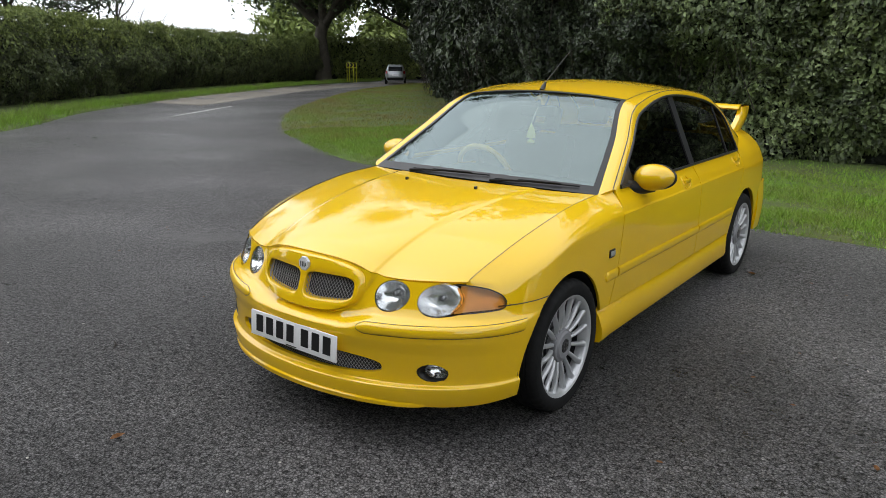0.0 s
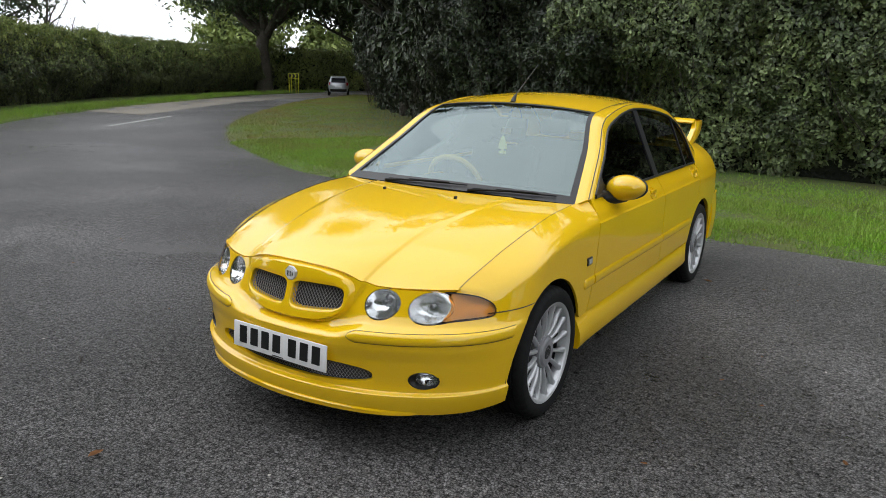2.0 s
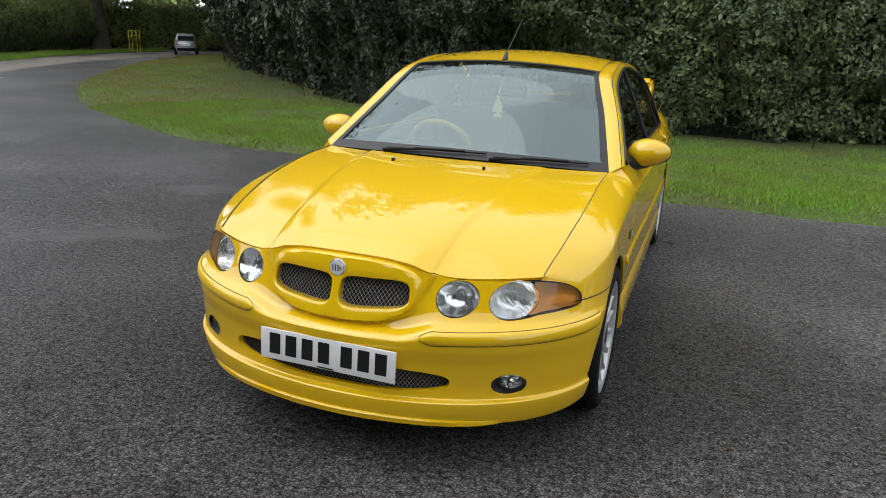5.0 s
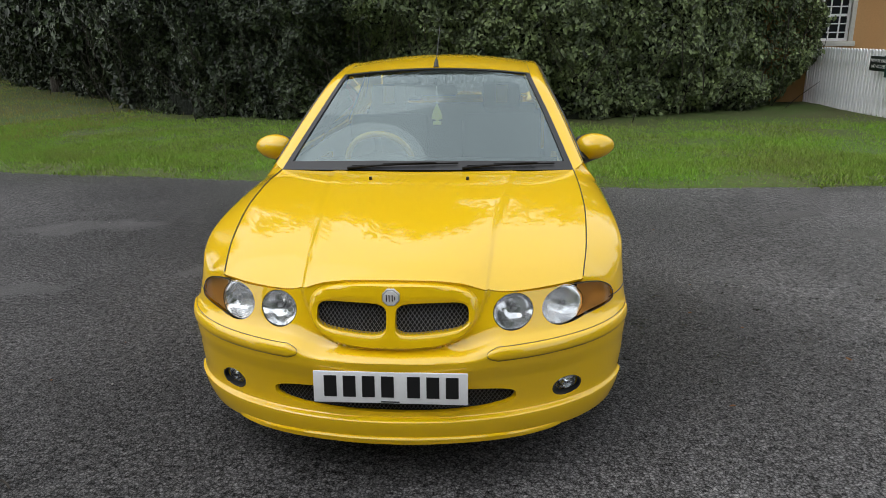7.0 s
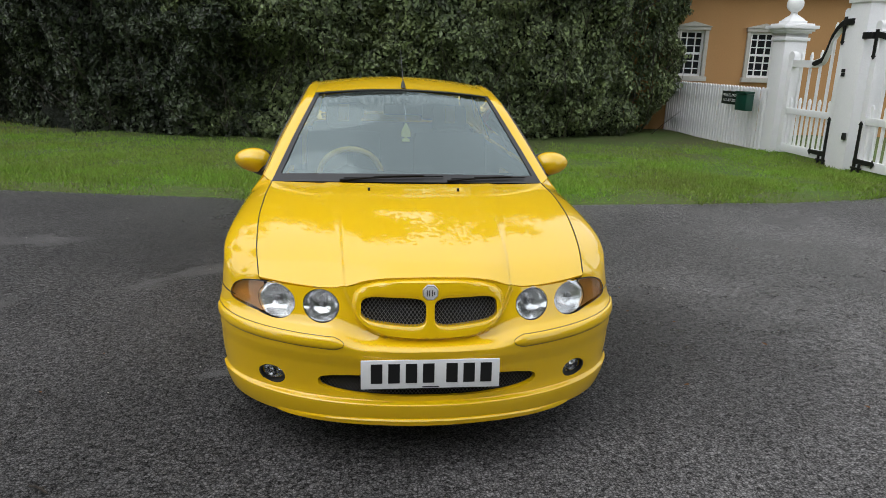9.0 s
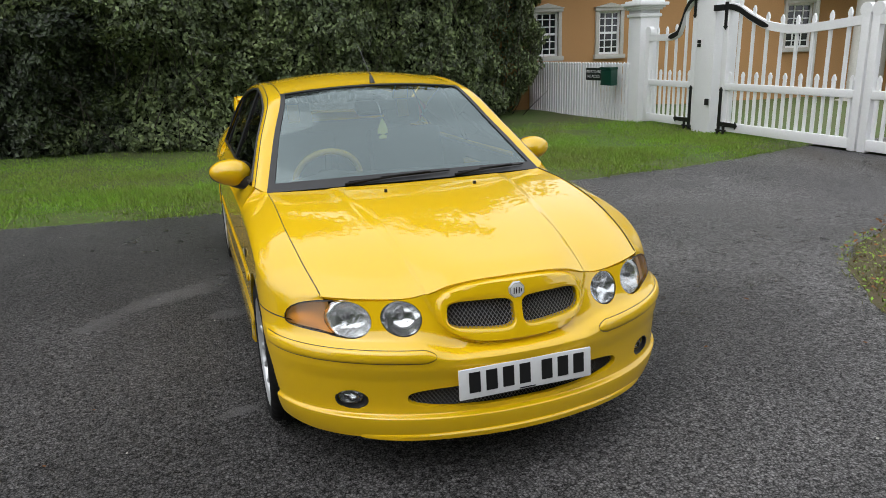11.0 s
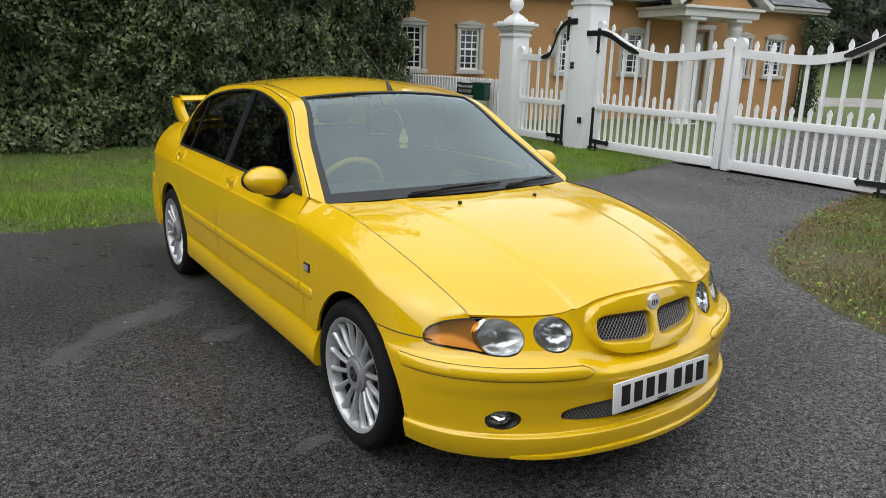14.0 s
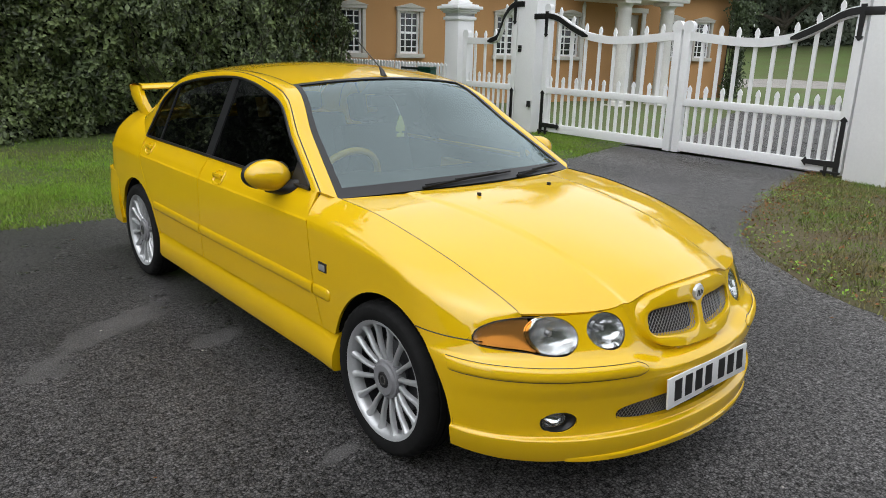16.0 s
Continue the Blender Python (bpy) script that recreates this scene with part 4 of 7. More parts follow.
def fence_furniture():
    m = EAST_SIDE @ pose(5.72, 8.55, 1.04, 0, 0, -90 + 4)
    ob = thing("sign_board", "dark green notice board with white lettering on the fence", "sign", m=m)
    bm = bmesh.new()
    box(bm, (-0.26, -0.012, -0.105), (0.26, 0.012, 0.105), 0.006)
    part("board", bm, M["signboard"], ob)
    for k, words in enumerate(("PRIVATE PARK", "NO ACCESS")):
        text_mesh("lettering", words, 0.068, M["white"], ob, pose(-0.02, -0.0145, 0.04 - 0.08 * k, 90, 0, 0))
    ob = thing("letter_box", "green metal letter box on the white fence", "letter box", m=EAST_SIDE @ pose(5.74, 8.02, 1.03, 0, 0, -90 + 4))
    bm = bmesh.new()
    box(bm, (-0.15, -0.13, -0.16), (0.15, 0.0, 0.10), 0.012)
    part("body", bm, M["greenbox"], ob)
    bm = bmesh.new()
    box(bm, (-0.16, -0.15, 0.10), (0.16, 0.0, 0.14), 0.012)
    part("lid", bm, M["greenbox"], ob)
    ob = thing("latch_plate", "small black notice plate on a white gate pillar", "sign", m=EAST_SIDE @ pose(5.98, 6.13, 1.46))
    bm = bmesh.new()
    for z in (0, 0.052):
        box(bm, (-0.006, -0.035, z), (0.004, 0.035, z + 0.045), 0.002)
    part("plate", bm, M["iron"], ob)
    ob = thing("intercom", "small black intercom box low on the gate pillar", "intercom", m=EAST_SIDE @ pose(5.962, 5.86, 0.66))
    bm = bmesh.new()
    box(bm, (-0.02, -0.03, 0), (0.008, 0.03, 0.09), 0.005)
    part("case", bm, M["iron"], ob)


fence_furniture()


# ---- the lodge ----
HOUSE = pose(-0.007, 0.065, -0.235, 0, 0, -1.05) @ Matrix.Scale(1.068, 4) @ pose(6.6, 11.07, 0.2, 0, 0, -7)


def wall_with_openings(name, s0, s1, z0, z1, depth, openings, parent, y=0.0):
    """A rendered wall in the lodge's own frame, with openings (s0, s1, z0, z1) right through it."""
    xs = sorted({s0, s1, *[o[0] for o in openings], *[o[1] for o in openings]})
    zs = sorted({z0, z1, *[o[2] for o in openings], *[o[3] for o in openings]})
    bm = bmesh.new()
    for a, b in zip(xs, xs[1:]):
        for c, d in zip(zs, zs[1:]):
            mx, mz = (a + b) / 2, (c + d) / 2
            if not any(o[0] < mx < o[1] and o[2] < mz < o[3] for o in openings):
                box(bm, (a, y, c), (b, y + depth, d))
    bmesh.ops.remove_doubles(bm, verts=bm.verts, dist=0.0005)
    return part(name, bm, M["ochre"], parent, smooth=0)


def sash_window(s0, s1, z0, z1, parent, y=0.0, arched=False):
    """A small-paned white sash in a stone surround with a little pediment."""
    w = thing("window", "", "", m=Matrix.Translation((s0, y, z0)))
    del_keys = [k for k in ("label", "category") if k in w]
    for k in del_keys:
        del w[k]
    w.parent = parent
    W, H = s1 - s0, z1 - z0
    bm = bmesh.new()
    t = 0.075
    box(bm, (-t, -0.05, -0.0), (0, 0.06, H), 0.008)
    box(bm, (W, -0.05, -0.0), (W + t, 0.06, H), 0.008)
    box(bm, (-t - 0.03, -0.09, -0.09), (W + t + 0.03, 0.06, -0.001), 0.01)
    box(bm, (-t - 0.02, -0.07, H + 0.001), (W + t + 0.02, 0.06, H + 0.07), 0.008)
    tri = [(-t - 0.05, H + 0.071), (W + t + 0.05, H + 0.071), (W / 2, H + 0.16)]
    f = bm.faces.new([bm.verts.new((a, -0.09, b)) for a, b in tri])
    r = bmesh.ops.extrude_face_region(bm, geom=[f])
    for v in r["geom"]:
        if isinstance(v, bmesh.types.BMVert):
            v.co.y = 0.0
    part("surround", bm, M["stone"], w)
    bm = bmesh.new()
    fw = 0.045
    for a in ((0, 0.02, 0, fw, 0.08, H), (W - fw, 0.02, 0, W, 0.08, H), (fw, 0.02, 0, W - fw, 0.08, fw), (fw, 0.02, H - fw, W - fw, 0.08, H), (fw, 0.024, H / 2 - 0.022, W - fw, 0.076, H / 2 + 0.022)):
        box(bm, a[:3], a[3:])
    for k in (1, 2):
        x = W * k / 3
        box(bm, (x - 0.011, 0.03, fw), (x + 0.011, 0.07, H - fw))
    for k in (1, 2, 4, 5):
        z = H * k / 6
        box(bm, (fw, 0.032, z - 0.010), (W - fw, 0.068, z + 0.010))
    part("sash_frame", bm, M["white"], w)
    bm = bmesh.new()
    box(bm, (0.01, 0.05, 0.01), (W - 0.01, 0.056, H - 0.01))
    part("pane", bm, M["pane"], w)
    return w


def lodge():
    ob = thing("lodge", "single-storey ochre rendered lodge with white portico and slate roof", "house", m=HOUSE)
    wins = [(0.61, 1.09, 1.18, 2.05), (3.14, 3.66, 1.18, 2.07), (5.02, 5.66, 1.18, 2.12), (8.80, 9.30, 1.20, 2.15), (9.96, 10.58, 1.20, 2.15)]
    door = (7.0, 7.8, 0.12, 2.25)
    wall_with_openings("front_wall", 0.0, 11.4, -0.4, 2.92, 0.3, wins + [door], ob)
    wall_with_openings("bay_wall", -4.0, -0.002, -0.4, 2.92, 0.3, [(-0.81, -0.33, 1.18, 2.05)], ob, y=-0.12)
    bm = bmesh.new()
    box(bm, (11.1, 0.301, -0.4), (11.4, 6.5, 2.92))
    part("side_wall", bm, M["ochre"], ob, smooth=0)
    bm = bmesh.new()
    box(bm, (-4.0, 6.2, -0.4), (11.099, 6.5, 2.92))
    part("rear_wall", bm, M["ochre"], ob, smooth=0)
    for w in wins:
        sash_window(*w, ob)
    sash_window(-0.81, -0.33, 1.18, 2.05, ob, y=-0.12)
    bm = bmesh.new()
    box(bm, (7.0, 0.10, 0.12), (7.8, 0.15, 2.25), 0.004)
    for a in ((7.08, 0.3, 7.36, 1.0), (7.44, 0.3, 7.72, 1.0), (7.08, 1.15, 7.36, 2.1), (7.44, 1.15, 7.72, 2.1)):
        box(bm, (a[0], 0.085, a[1]), (a[2], 0.101, a[3]), 0.006)
    part("door", bm, M["stone"], ob, "pale grey panelled front door")
    bm = bmesh.new()
    for a in ((6.86, -0.04, 0.1, 6.999, 0.05, 2.3), (7.801, -0.04, 0.1, 7.94, 0.05, 2.3), (6.83, -0.07, 2.301, 7.97, 0.05, 2.42)):
        box(bm, a[:3], a[3:], 0.01)
    part("door_case", bm, M["white_old"], ob)
    # cornice and gutter
    bm = bmesh.new()
    for x0, x1, y in ((0.0, 11.75, 0.0), (-4.2, 0.04, -0.12)):
        box(bm, (x0, y - 0.34, 2.84), (x1, y, 2.90), 0.006)
        box(bm, (x0, y - 0.40, 2.90), (x1, y + 0.02, 2.985), 0.01)
    box(bm, (11.401, -0.34, 2.84), (11.75, 6.5, 2.985), 0.01)
    part("cornice", bm, M["stone"], ob)
    bm = bmesh.new()
    tube(bm, [(5.95, -0.34, 2.93), (5.95, -0.30, 2.80), (5.72, -0.10, 2.62), (5.72, -0.07, 2.4), (5.74, -0.07, 0.2)], 0.045, 10)
    part("drainpipe", bm, M["white_old"], ob, "cream painted drainpipe")
    # portico
    po = new("portico")
    po.parent = ob
    for k, x in enumerate((5.86, 7.30)):
        bm = bmesh.new()
        lathe(bm, [(0.22, 0.10), (0.22, 0.17), (0.185, 0.19), (0.18, 0.4), (0.172, 1.3), (0.155, 2.22), (0.165, 2.24), (0.165, 2.27), (0.155, 2.29), (0.155, 2.33), (0.20, 2.40), (0.21, 2.41)], 28, Matrix.Translation((x, -1.3, 0)))
        box(bm, (x - 0.25, -1.55, 2.41), (x + 0.25, -1.05, 2.49), 0.008)
        box(bm, (x - 0.26, -1.56, -0.1), (x + 0.26, -1.04, 0.10), 0.01)
        part("column", bm, M["white_old"], po)
    bm = bmesh.new()
    box(bm, (5.42, -1.58, 2.491), (7.74, -0.002, 2.66), 0.01)
    box(bm, (5.34, -1.66, 2.66), (7.82, -0.002, 2.72), 0.008)
    part("entablature", bm, M["white_old"], po)
    apex = 3.62
    bm = bmesh.new()
    f = bm.faces.new([bm.verts.new(p) for p in ((5.55, -1.50, 2.72), (7.61, -1.50, 2.72), (6.58, -1.50, apex - 0.16))])
    r = bmesh.ops.extrude_face_region(bm, geom=[f])
    for v in r["geom"]:
        if isinstance(v, bmesh.types.BMVert):
            v.co.y = -1.35
    bmesh.ops.recalc_face_normals(bm, faces=bm.faces)
    part("tympanum", bm, M["ochre"], po, smooth=0)
    bm = bmesh.new()
    for sx in (-1, 1):
        a, b = Vector((6.58 + sx * 1.42, -1.70, 2.70)), Vector((6.58, -1.70, apex))
        d = (b - a).normalized()
        up = Vector((0, -1, 0)).cross(d) * (1 if sx < 0 else -1)
        up = up if up.z > 0 else -up
        pts = [a, b, b + up * 0.13, a + up * 0.13]
        f = bm.faces.new([bm.verts.new(p) for p in pts])
        r = bmesh.ops.extrude_face_region(bm, geom=[f])
        for v in r["geom"]:
            if isinstance(v, bmesh.types.BMVert):
                v.co.y = -1.42
    bmesh.ops.recalc_face_normals(bm, faces=bm.faces)
    part("raking_cornice", bm, M["white_old"], po)
    bm = bmesh.new()
    box(bm, (5.2, -1.8, -0.4), (7.95, -0.002, 0.02), 0.02)
    part("porch_step", bm, M["stone"], po)
    # roof deck
    ro = new("roof")
    ro.parent = ob
    z0, pitch = 2.99, 0.62
    bm = bmesh.new()
    v = [bm.verts.new(p) for p in ((-4.3, -0.42, z0), (11.8, -0.42, z0), (11.8, 6.9, z0), (-4.3, 6.9, z0), (-0.6, 3.24, z0 + 3.66 * pitch), (8.14, 3.24, z0 + 3.66 * pitch))]
    for q in ((0, 1, 5, 4), (1, 2, 5), (2, 3, 4, 5), (3, 0, 4), (0, 3, 2, 1)):
        bm.faces.new([v[k] for k in q])
    part("deck", bm, M["slate"], ro, smooth=0)
    bm = bmesh.new()
    for sx in (-1, 1):
        pts = [(6.58 + sx * 1.46, -1.72, 2.82), (6.58, -1.72, apex + 0.14), (6.58, 1.6, apex + 0.14), (6.58 + sx * 1.46, 1.6, 2.82)]
        bm.faces.new([bm.verts.new(p) for p in (pts if sx < 0 else pts[::-1])])
    bmesh.ops.solidify(bm, geom=bm.faces[:], thickness=0.03)
    part("portico_roof", bm, M["slate"], ro, smooth=0)
    return ob, ro


LODGE, LODGE_ROOF = lodge()


def climber():
    """A rambling plant on the corner of the lodge, thicker under the eaves."""
    rng = np.random.default_rng(71)
    ob = thing("climbing_plant", "dark climbing plant with pale blossoms on the lodge corner", "plant", m=HOUSE)
    bm = bmesh.new()
    for k in range(5):
        x = 11.3 + 0.09 * k
        tube(bm, [(x, -0.06, -0.2), (x + 0.05 * math.sin(k), -0.09, 0.9), (x - 0.04 + 0.05 * k, -0.12, 1.8), (x + 0.08 * k - 0.1, -0.16, 2.6)], [0.022, 0.016, 0.012, 0.006], 6)
    part("stems", bm, M["twig"], ob)
    for nm, mt, count, size in (("foliage", "leaf3", 5200, 0.045), ("blossom", "white_old", 110, 0.030)):
        z = rng.random(count) ** 0.75 * 2.75
        wide = 0.16 + 0.14 * (z / 2.75) ** 2 + 0.10 * np.sin(z * 3.1)
        p = np.column_stack([11.48 + wide * rng.normal(0, 0.75, count), -0.16 - np.abs(rng.normal(0, 0.11, count)) - 0.05 * z, z])
        v, f = leaves(p, np.tile((0, -1.0, 0.4), (count, 1)), size, rng)
        o = new(nm, array_mesh(nm, v.tolist(), f.tolist(), M[mt]))
        o.parent = ob
        o["kind"] = "stuff"


climber()


def drive():
    strip("lawn", [(6.92, 14.5), (6.92, 8), (6.92, 0), (6.92, -14)], [(64, 52), (66, 28), (66, 4), (64, -24)], 50, 40, 0.0, M["lawn"], "open mown lawn behind the white gates", "lawn")
    strip("drive", [(6.9, 4.75), (8.8, 4.8), (11.75, 5.85), (14.5, 6.95), (17.3, 7.2), (24, 6.2), (34, 3.5)], [(6.9, 1.2), (9, 1.0), (12, 0.8), (16, 0.6), (20, 0.2), (26, -1.2), (34, -3.5)], 40, 6, 0.03, M["asphalt"], "asphalt drive curving on behind the gates", "drive")
    strip("gravel_path", [(22, 18), (26.6, 13.5), (28.8, 12.3), (30.2, 10.4), (31, 5)], [(29, 26), (35.5, 18.5), (37.5, 16.4), (38, 14), (38.5, 7)], 40, 6, 0.03, M["gravel"], "pale gravel path across the lawn", "path")


drive()


def slates():
    """Courses of slates on the front slope; the lowest ones stand singly."""
    bm = bmesh.new()
    box(bm, (-0.145, 0, -0.006), (0.145, 0.34, 0.006))
    me = finish("slate", bm, M["slate"], 0)
    ang = math.degrees(math.atan(0.62))
    vs, fs = [], []
    count = 0
    for row in range(16):
        d = 0.22 * row
        y, z = -0.44 + d * math.cos(radians(ang)), 2.995 + d * math.sin(radians(ang)) + 0.012
        x = -4.1 + 1.12 * d * 0.8 + (0.15 if row % 2 else 0)
        end = 11.65 - 1.12 * d * 0.8
        while x < end:
            if not (5.05 < x < 8.1 and row < 9 and abs(x - 6.58) < 1.5 - d * 0.45):
                if row < 7 and x > 3.6 and count < 290:
                    o = new("slate", me)
                    o.parent = LODGE_ROOF
                    o.matrix_basis = pose(x, y, z, ang - 1.2 + 0.5 * noise.noise((x * 3, row, 0)), 0, 0.4 * noise.noise((x * 5, row, 2)))
                    count += 1
                else:
                    mm = pose(x, y, z, ang - 1.2)
                    k = len(vs)
                    vs += [tuple(mm @ Vector(c)) for c in ((-0.145, 0, 0.006), (0.145, 0, 0.006), (0.145, 0.34, 0.006), (-0.145, 0.34, 0.006), (-0.145, 0, -0.006), (0.145, 0, -0.006))]
                    fs += [(k, k + 1, k + 2, k + 3), (k + 4, k + 5, k + 1, k)]
            x += 0.297
    o = new("slates", array_mesh("slates", vs, fs, M["slate"]))
    o.parent = LODGE_ROOF
    o["kind"] = "stuff"


slates()


# ---- the yellow car: nose towards -y, its left side at +x, front axle at y = 0 ----
CAR = thing("car", "bright yellow four-door sports saloon parked on the asphalt", "car")
CW = crv((-0.5, 0.825), (0, 0.822), (0.6, 0.820), (1.6, 0.826), (2.6, 0.823), (3.0, 0.810), (3.4, 0.765))
CF = crv((0.15, -0.05), (0.25, -0.02), (0.36, -0.004), (0.48, 0), (0.58, 0), (0.68, -0.003), (0.783, -0.008), (0.791, -0.0165), (0.815, -0.0265), (0.837, -0.041), (0.858, -0.0575), (0.89, -0.077), (0.95, -0.11))
CD = crv((0.17, 0.02), (0.20, -0.004), (0.262, -0.012), (0.274, -0.011), (0.284, 0.010), (0.32, 0.014), (0.40, 0.010), (0.46, 0.0), (0.495, 0.0), (0.518, 0.012), (0.538, 0.050), (0.56, 0.068), (0.60, 0.088), (0.66, 0.115), (0.74, 0.15))
ARCH_F, ARCH_R = (-0.030, 0.28, 0.340, 0.350), (2.608, 0.28, 0.350, 0.350)
GAP = 0.003


def side_x(y, z):
    w = CW(y) + CF(z)
    t = (-0.25 + CD(z) - y) / 0.53
    if t > 0:
        w *= max(0.0, 1 - min(t, 1) ** 2.2) ** (1 / 2.2)
    t = (y - 3.10) / 0.32
    if t > 0:
        w *= max(0.0, 1 - 0.22 * t**2.2)
    return w


KEEL = crv((0.498, 0.04), (0.506, 0.12), (0.523, 0.21), (0.56, 0.262), (0.61, 0.290), (0.67, 0.318))


def nose_y(x, z):
    w = 0.825 + CF(z)
    zz = z + 0.034 * sstep(0.37, 0.22, abs(x)) * sstep(0.455, 0.495, z) * sstep(0.74, 0.60, z)
    keel = 0.012 * sstep(0.0, 0.014, KEEL(z) - abs(x)) * sstep(0.50, 0.515, z)
    return -0.25 + CD(zz) - keel - 0.53 * max(0.0, 1 - min(1.0, abs(x / w)) ** 2.2) ** (1 / 2.2) - 0.028 * max(0.0, 1 - (x / 0.8) ** 2) ** 2


def nose_n(x, z):
    """Outward direction of the nose."""
    e = 0.004
    return Vector((-(nose_y(x + e, z) - nose_y(x - e, z)) / (2 * e), 1, -(nose_y(x, z + e) - nose_y(x, z - e)) / (2 * e))).normalized() * -1


def both(name, make, material, parent=None, label="", depth=0.012, smooth=35):
    """The same part on the left and, mirrored, on the right. make() gives a fresh bmesh for the left."""
    obs = []
    for s in (1, -1):
        bm = make()
        outward(bm, (0.0, 1.3, 0.55))
        if depth:
            rim(bm, depth)
        if s < 0:
            mirrored(bm)
        obs.append(part(name, bm, material, parent[0 if s > 0 else 1] if isinstance(parent, list) else (parent or CAR), label, smooth))
    return obs


# lamp outlines in (x, z)
IN_C, IN_A, IN_B = (0.394, 0.604), 0.067, 0.0555
OUT_X, OUT_A = 0.562, 0.072


LAMP_T = crv((0.585, 0.6575), (0.64, 0.655), (0.69, 0.645), (0.73, 0.624), (0.749, 0.602), (0.757, 0.580))
LAMP_B = crv((0.575, 0.543), (0.61, 0.547), (0.65, 0.556), (0.70, 0.561), (0.74, 0.566), (0.757, 0.576))


def lamp_top(x):
    if x < 0.585:
        return 0.600 + 0.058 * math.sqrt(max(0, 1 - ((x - OUT_X) / OUT_A) ** 2))
    return LAMP_T(x)


def lamp_bot(x):
    if x < 0.575:
        return 0.600 - 0.057 * math.sqrt(max(0, 1 - ((x - OUT_X) / OUT_A) ** 2))
    return LAMP_B(x)


def in_outer(x, z, g=0.0):
    return 0.4905 + g < x < 0.757 - g and lamp_bot(x) + g < z < lamp_top(x) - g


HOOD_FRONT = crv((0, 0.722), (0.12, 0.719), (0.22, 0.706), (0.30, 0.680), (0.36, 0.666), (0.44, 0.662), (0.58, 0.661), (0.633, 0.659))


def bumper_top(x):
    x = abs(x)
    if x < 0.633:
        return HOOD_FRONT(x) - 0.002
    if x < 0.757:
        return max(lamp_top(x) + 0.002, 0.578)
    return 0.579


def ell(cx, cz, a, b, n=2.0):
    return lambda x, z: abs((x - cx) / a) ** n + abs((z - cz) / b) ** n


def front_bumper():
    bm = bmesh.new()
    us = [-1.36 + 0.03 * k for k in range(12)] + lin(-1, 1, 321) + [1.03 + 0.03 * k for k in range(12)]

    def f(u, v):
        a = max(-1.0, min(1.0, u))
        z = 0.0
        xg = 0.82 * math.sin(a * math.pi / 2)
        zb = 0.208 - 0.014 * sstep(0.4, 0.66, abs(xg)) + 0.010 * sstep(0.72, 0.82, abs(xg))
        zt = bumper_top(xg)
        kz = [zb, 0.262, 0.300, 0.410, zt]
        q = min(3, [v >= e for e in (0.12, 0.24, 0.5)].count(True))
        va, vb = (0, 0.12, 0.24, 0.5, 1)[q:q + 2]
        z = kz[q] + (kz[q + 1] - kz[q]) * (v - va) / (vb - va)
        w = 0.825 + CF(z)
        x = w * math.sin(a * math.pi / 2)
        y = nose_y(x, z)
        ye = ARCH_F[0] - ARCH_F[2] * math.sqrt(max(0, 1 - ((z - ARCH_F[1]) / ARCH_F[3]) ** 2))
        if y > ye:
            y = ye
            x = side_x(ye, z) * (1 if u > 0 else -1)
        if abs(u) > 1:
            ye = ARCH_F[0] - ARCH_F[2] * math.sqrt(max(0, 1 - ((z - ARCH_F[1]) / ARCH_F[3]) ** 2))
            ys = -0.25 + CD(z)
            k = min(1.0, (abs(u) - 1) / 0.36)
            y = ys + (max(ye, ys) - ys) * k
            y = max(min(y, ye), min(ys, ye))
            x = side_x(y, z) * (1 if u > 0 else -1)
        ye = ARCH_F[0] - ARCH_F[2] * math.sqrt(max(0, 1 - ((z - ARCH_F[1]) / ARCH_F[3]) ** 2))
        x += 0.005 * sstep(ye - 0.22, ye, y) * sstep(0.292, 0.275, z) * (1 if u > 0 else -1)
        return Vector((x, y, z))
    vs = lin(0, 0.12, 8)[:-1] + lin(0.12, 0.24, 20)[:-1] + lin(0.24, 0.5, 34)[:-1] + lin(0.5, 1, 74)
    grid(bm, f, us, vs)
    cuts = []
    for s in (1, -1):
        e = ell(s * IN_C[0], IN_C[1], IN_A, IN_B)
        cuts.append((e, (s * IN_C[0], IN_C[1]), 2))
        e = ell(s * 0.578, 0.333, 0.050, 0.036)
        cuts.append((e, (s * 0.578, 0.333), 2))
    cuts.append((ell(0, 0.341, 0.405, 0.041, 3.0), (0, 0.341), 3))
    cuts.append((ell(0, 0.612, 0.270, 0.080, 2.6), (0, 0.612), 2.6))
    for e, c, n in cuts:
        edge = []
        for q in range(360):
            t = 2 * math.pi * q / 360
            d = Vector((math.cos(t) * {2: 0.05, 3: 0.4, 2.6: 0.26}[n], math.sin(t) * {2: 0.05, 3: 0.04, 2.6: 0.08}[n]))
            k = e(c[0] + d.x, c[1] + d.y) ** (-1 / n)
            edge.append(Vector((c[0] + d.x * k, 0, c[1] + d.y * k)))

        def snap(p, edge=edge, n=n, c=c):
            if n == 3 and abs(p.x) < 0.36:
                z = c[1] + math.copysign(0.041 * (1 - abs(p.x / 0.405) ** 3) ** (1 / 3), p.z - c[1])
                return Vector((p.x, nose_y(p.x, z), z))
            x, _, z = min(edge, key=lambda b: (b.x - p.x) ** 2 + (b.z - p.z) ** 2)
            return Vector((x, nose_y(x, z), z))
        hole(bm, lambda p, e=e: p.y < -0.42 and e(p.x, p.z) < 1, snap)

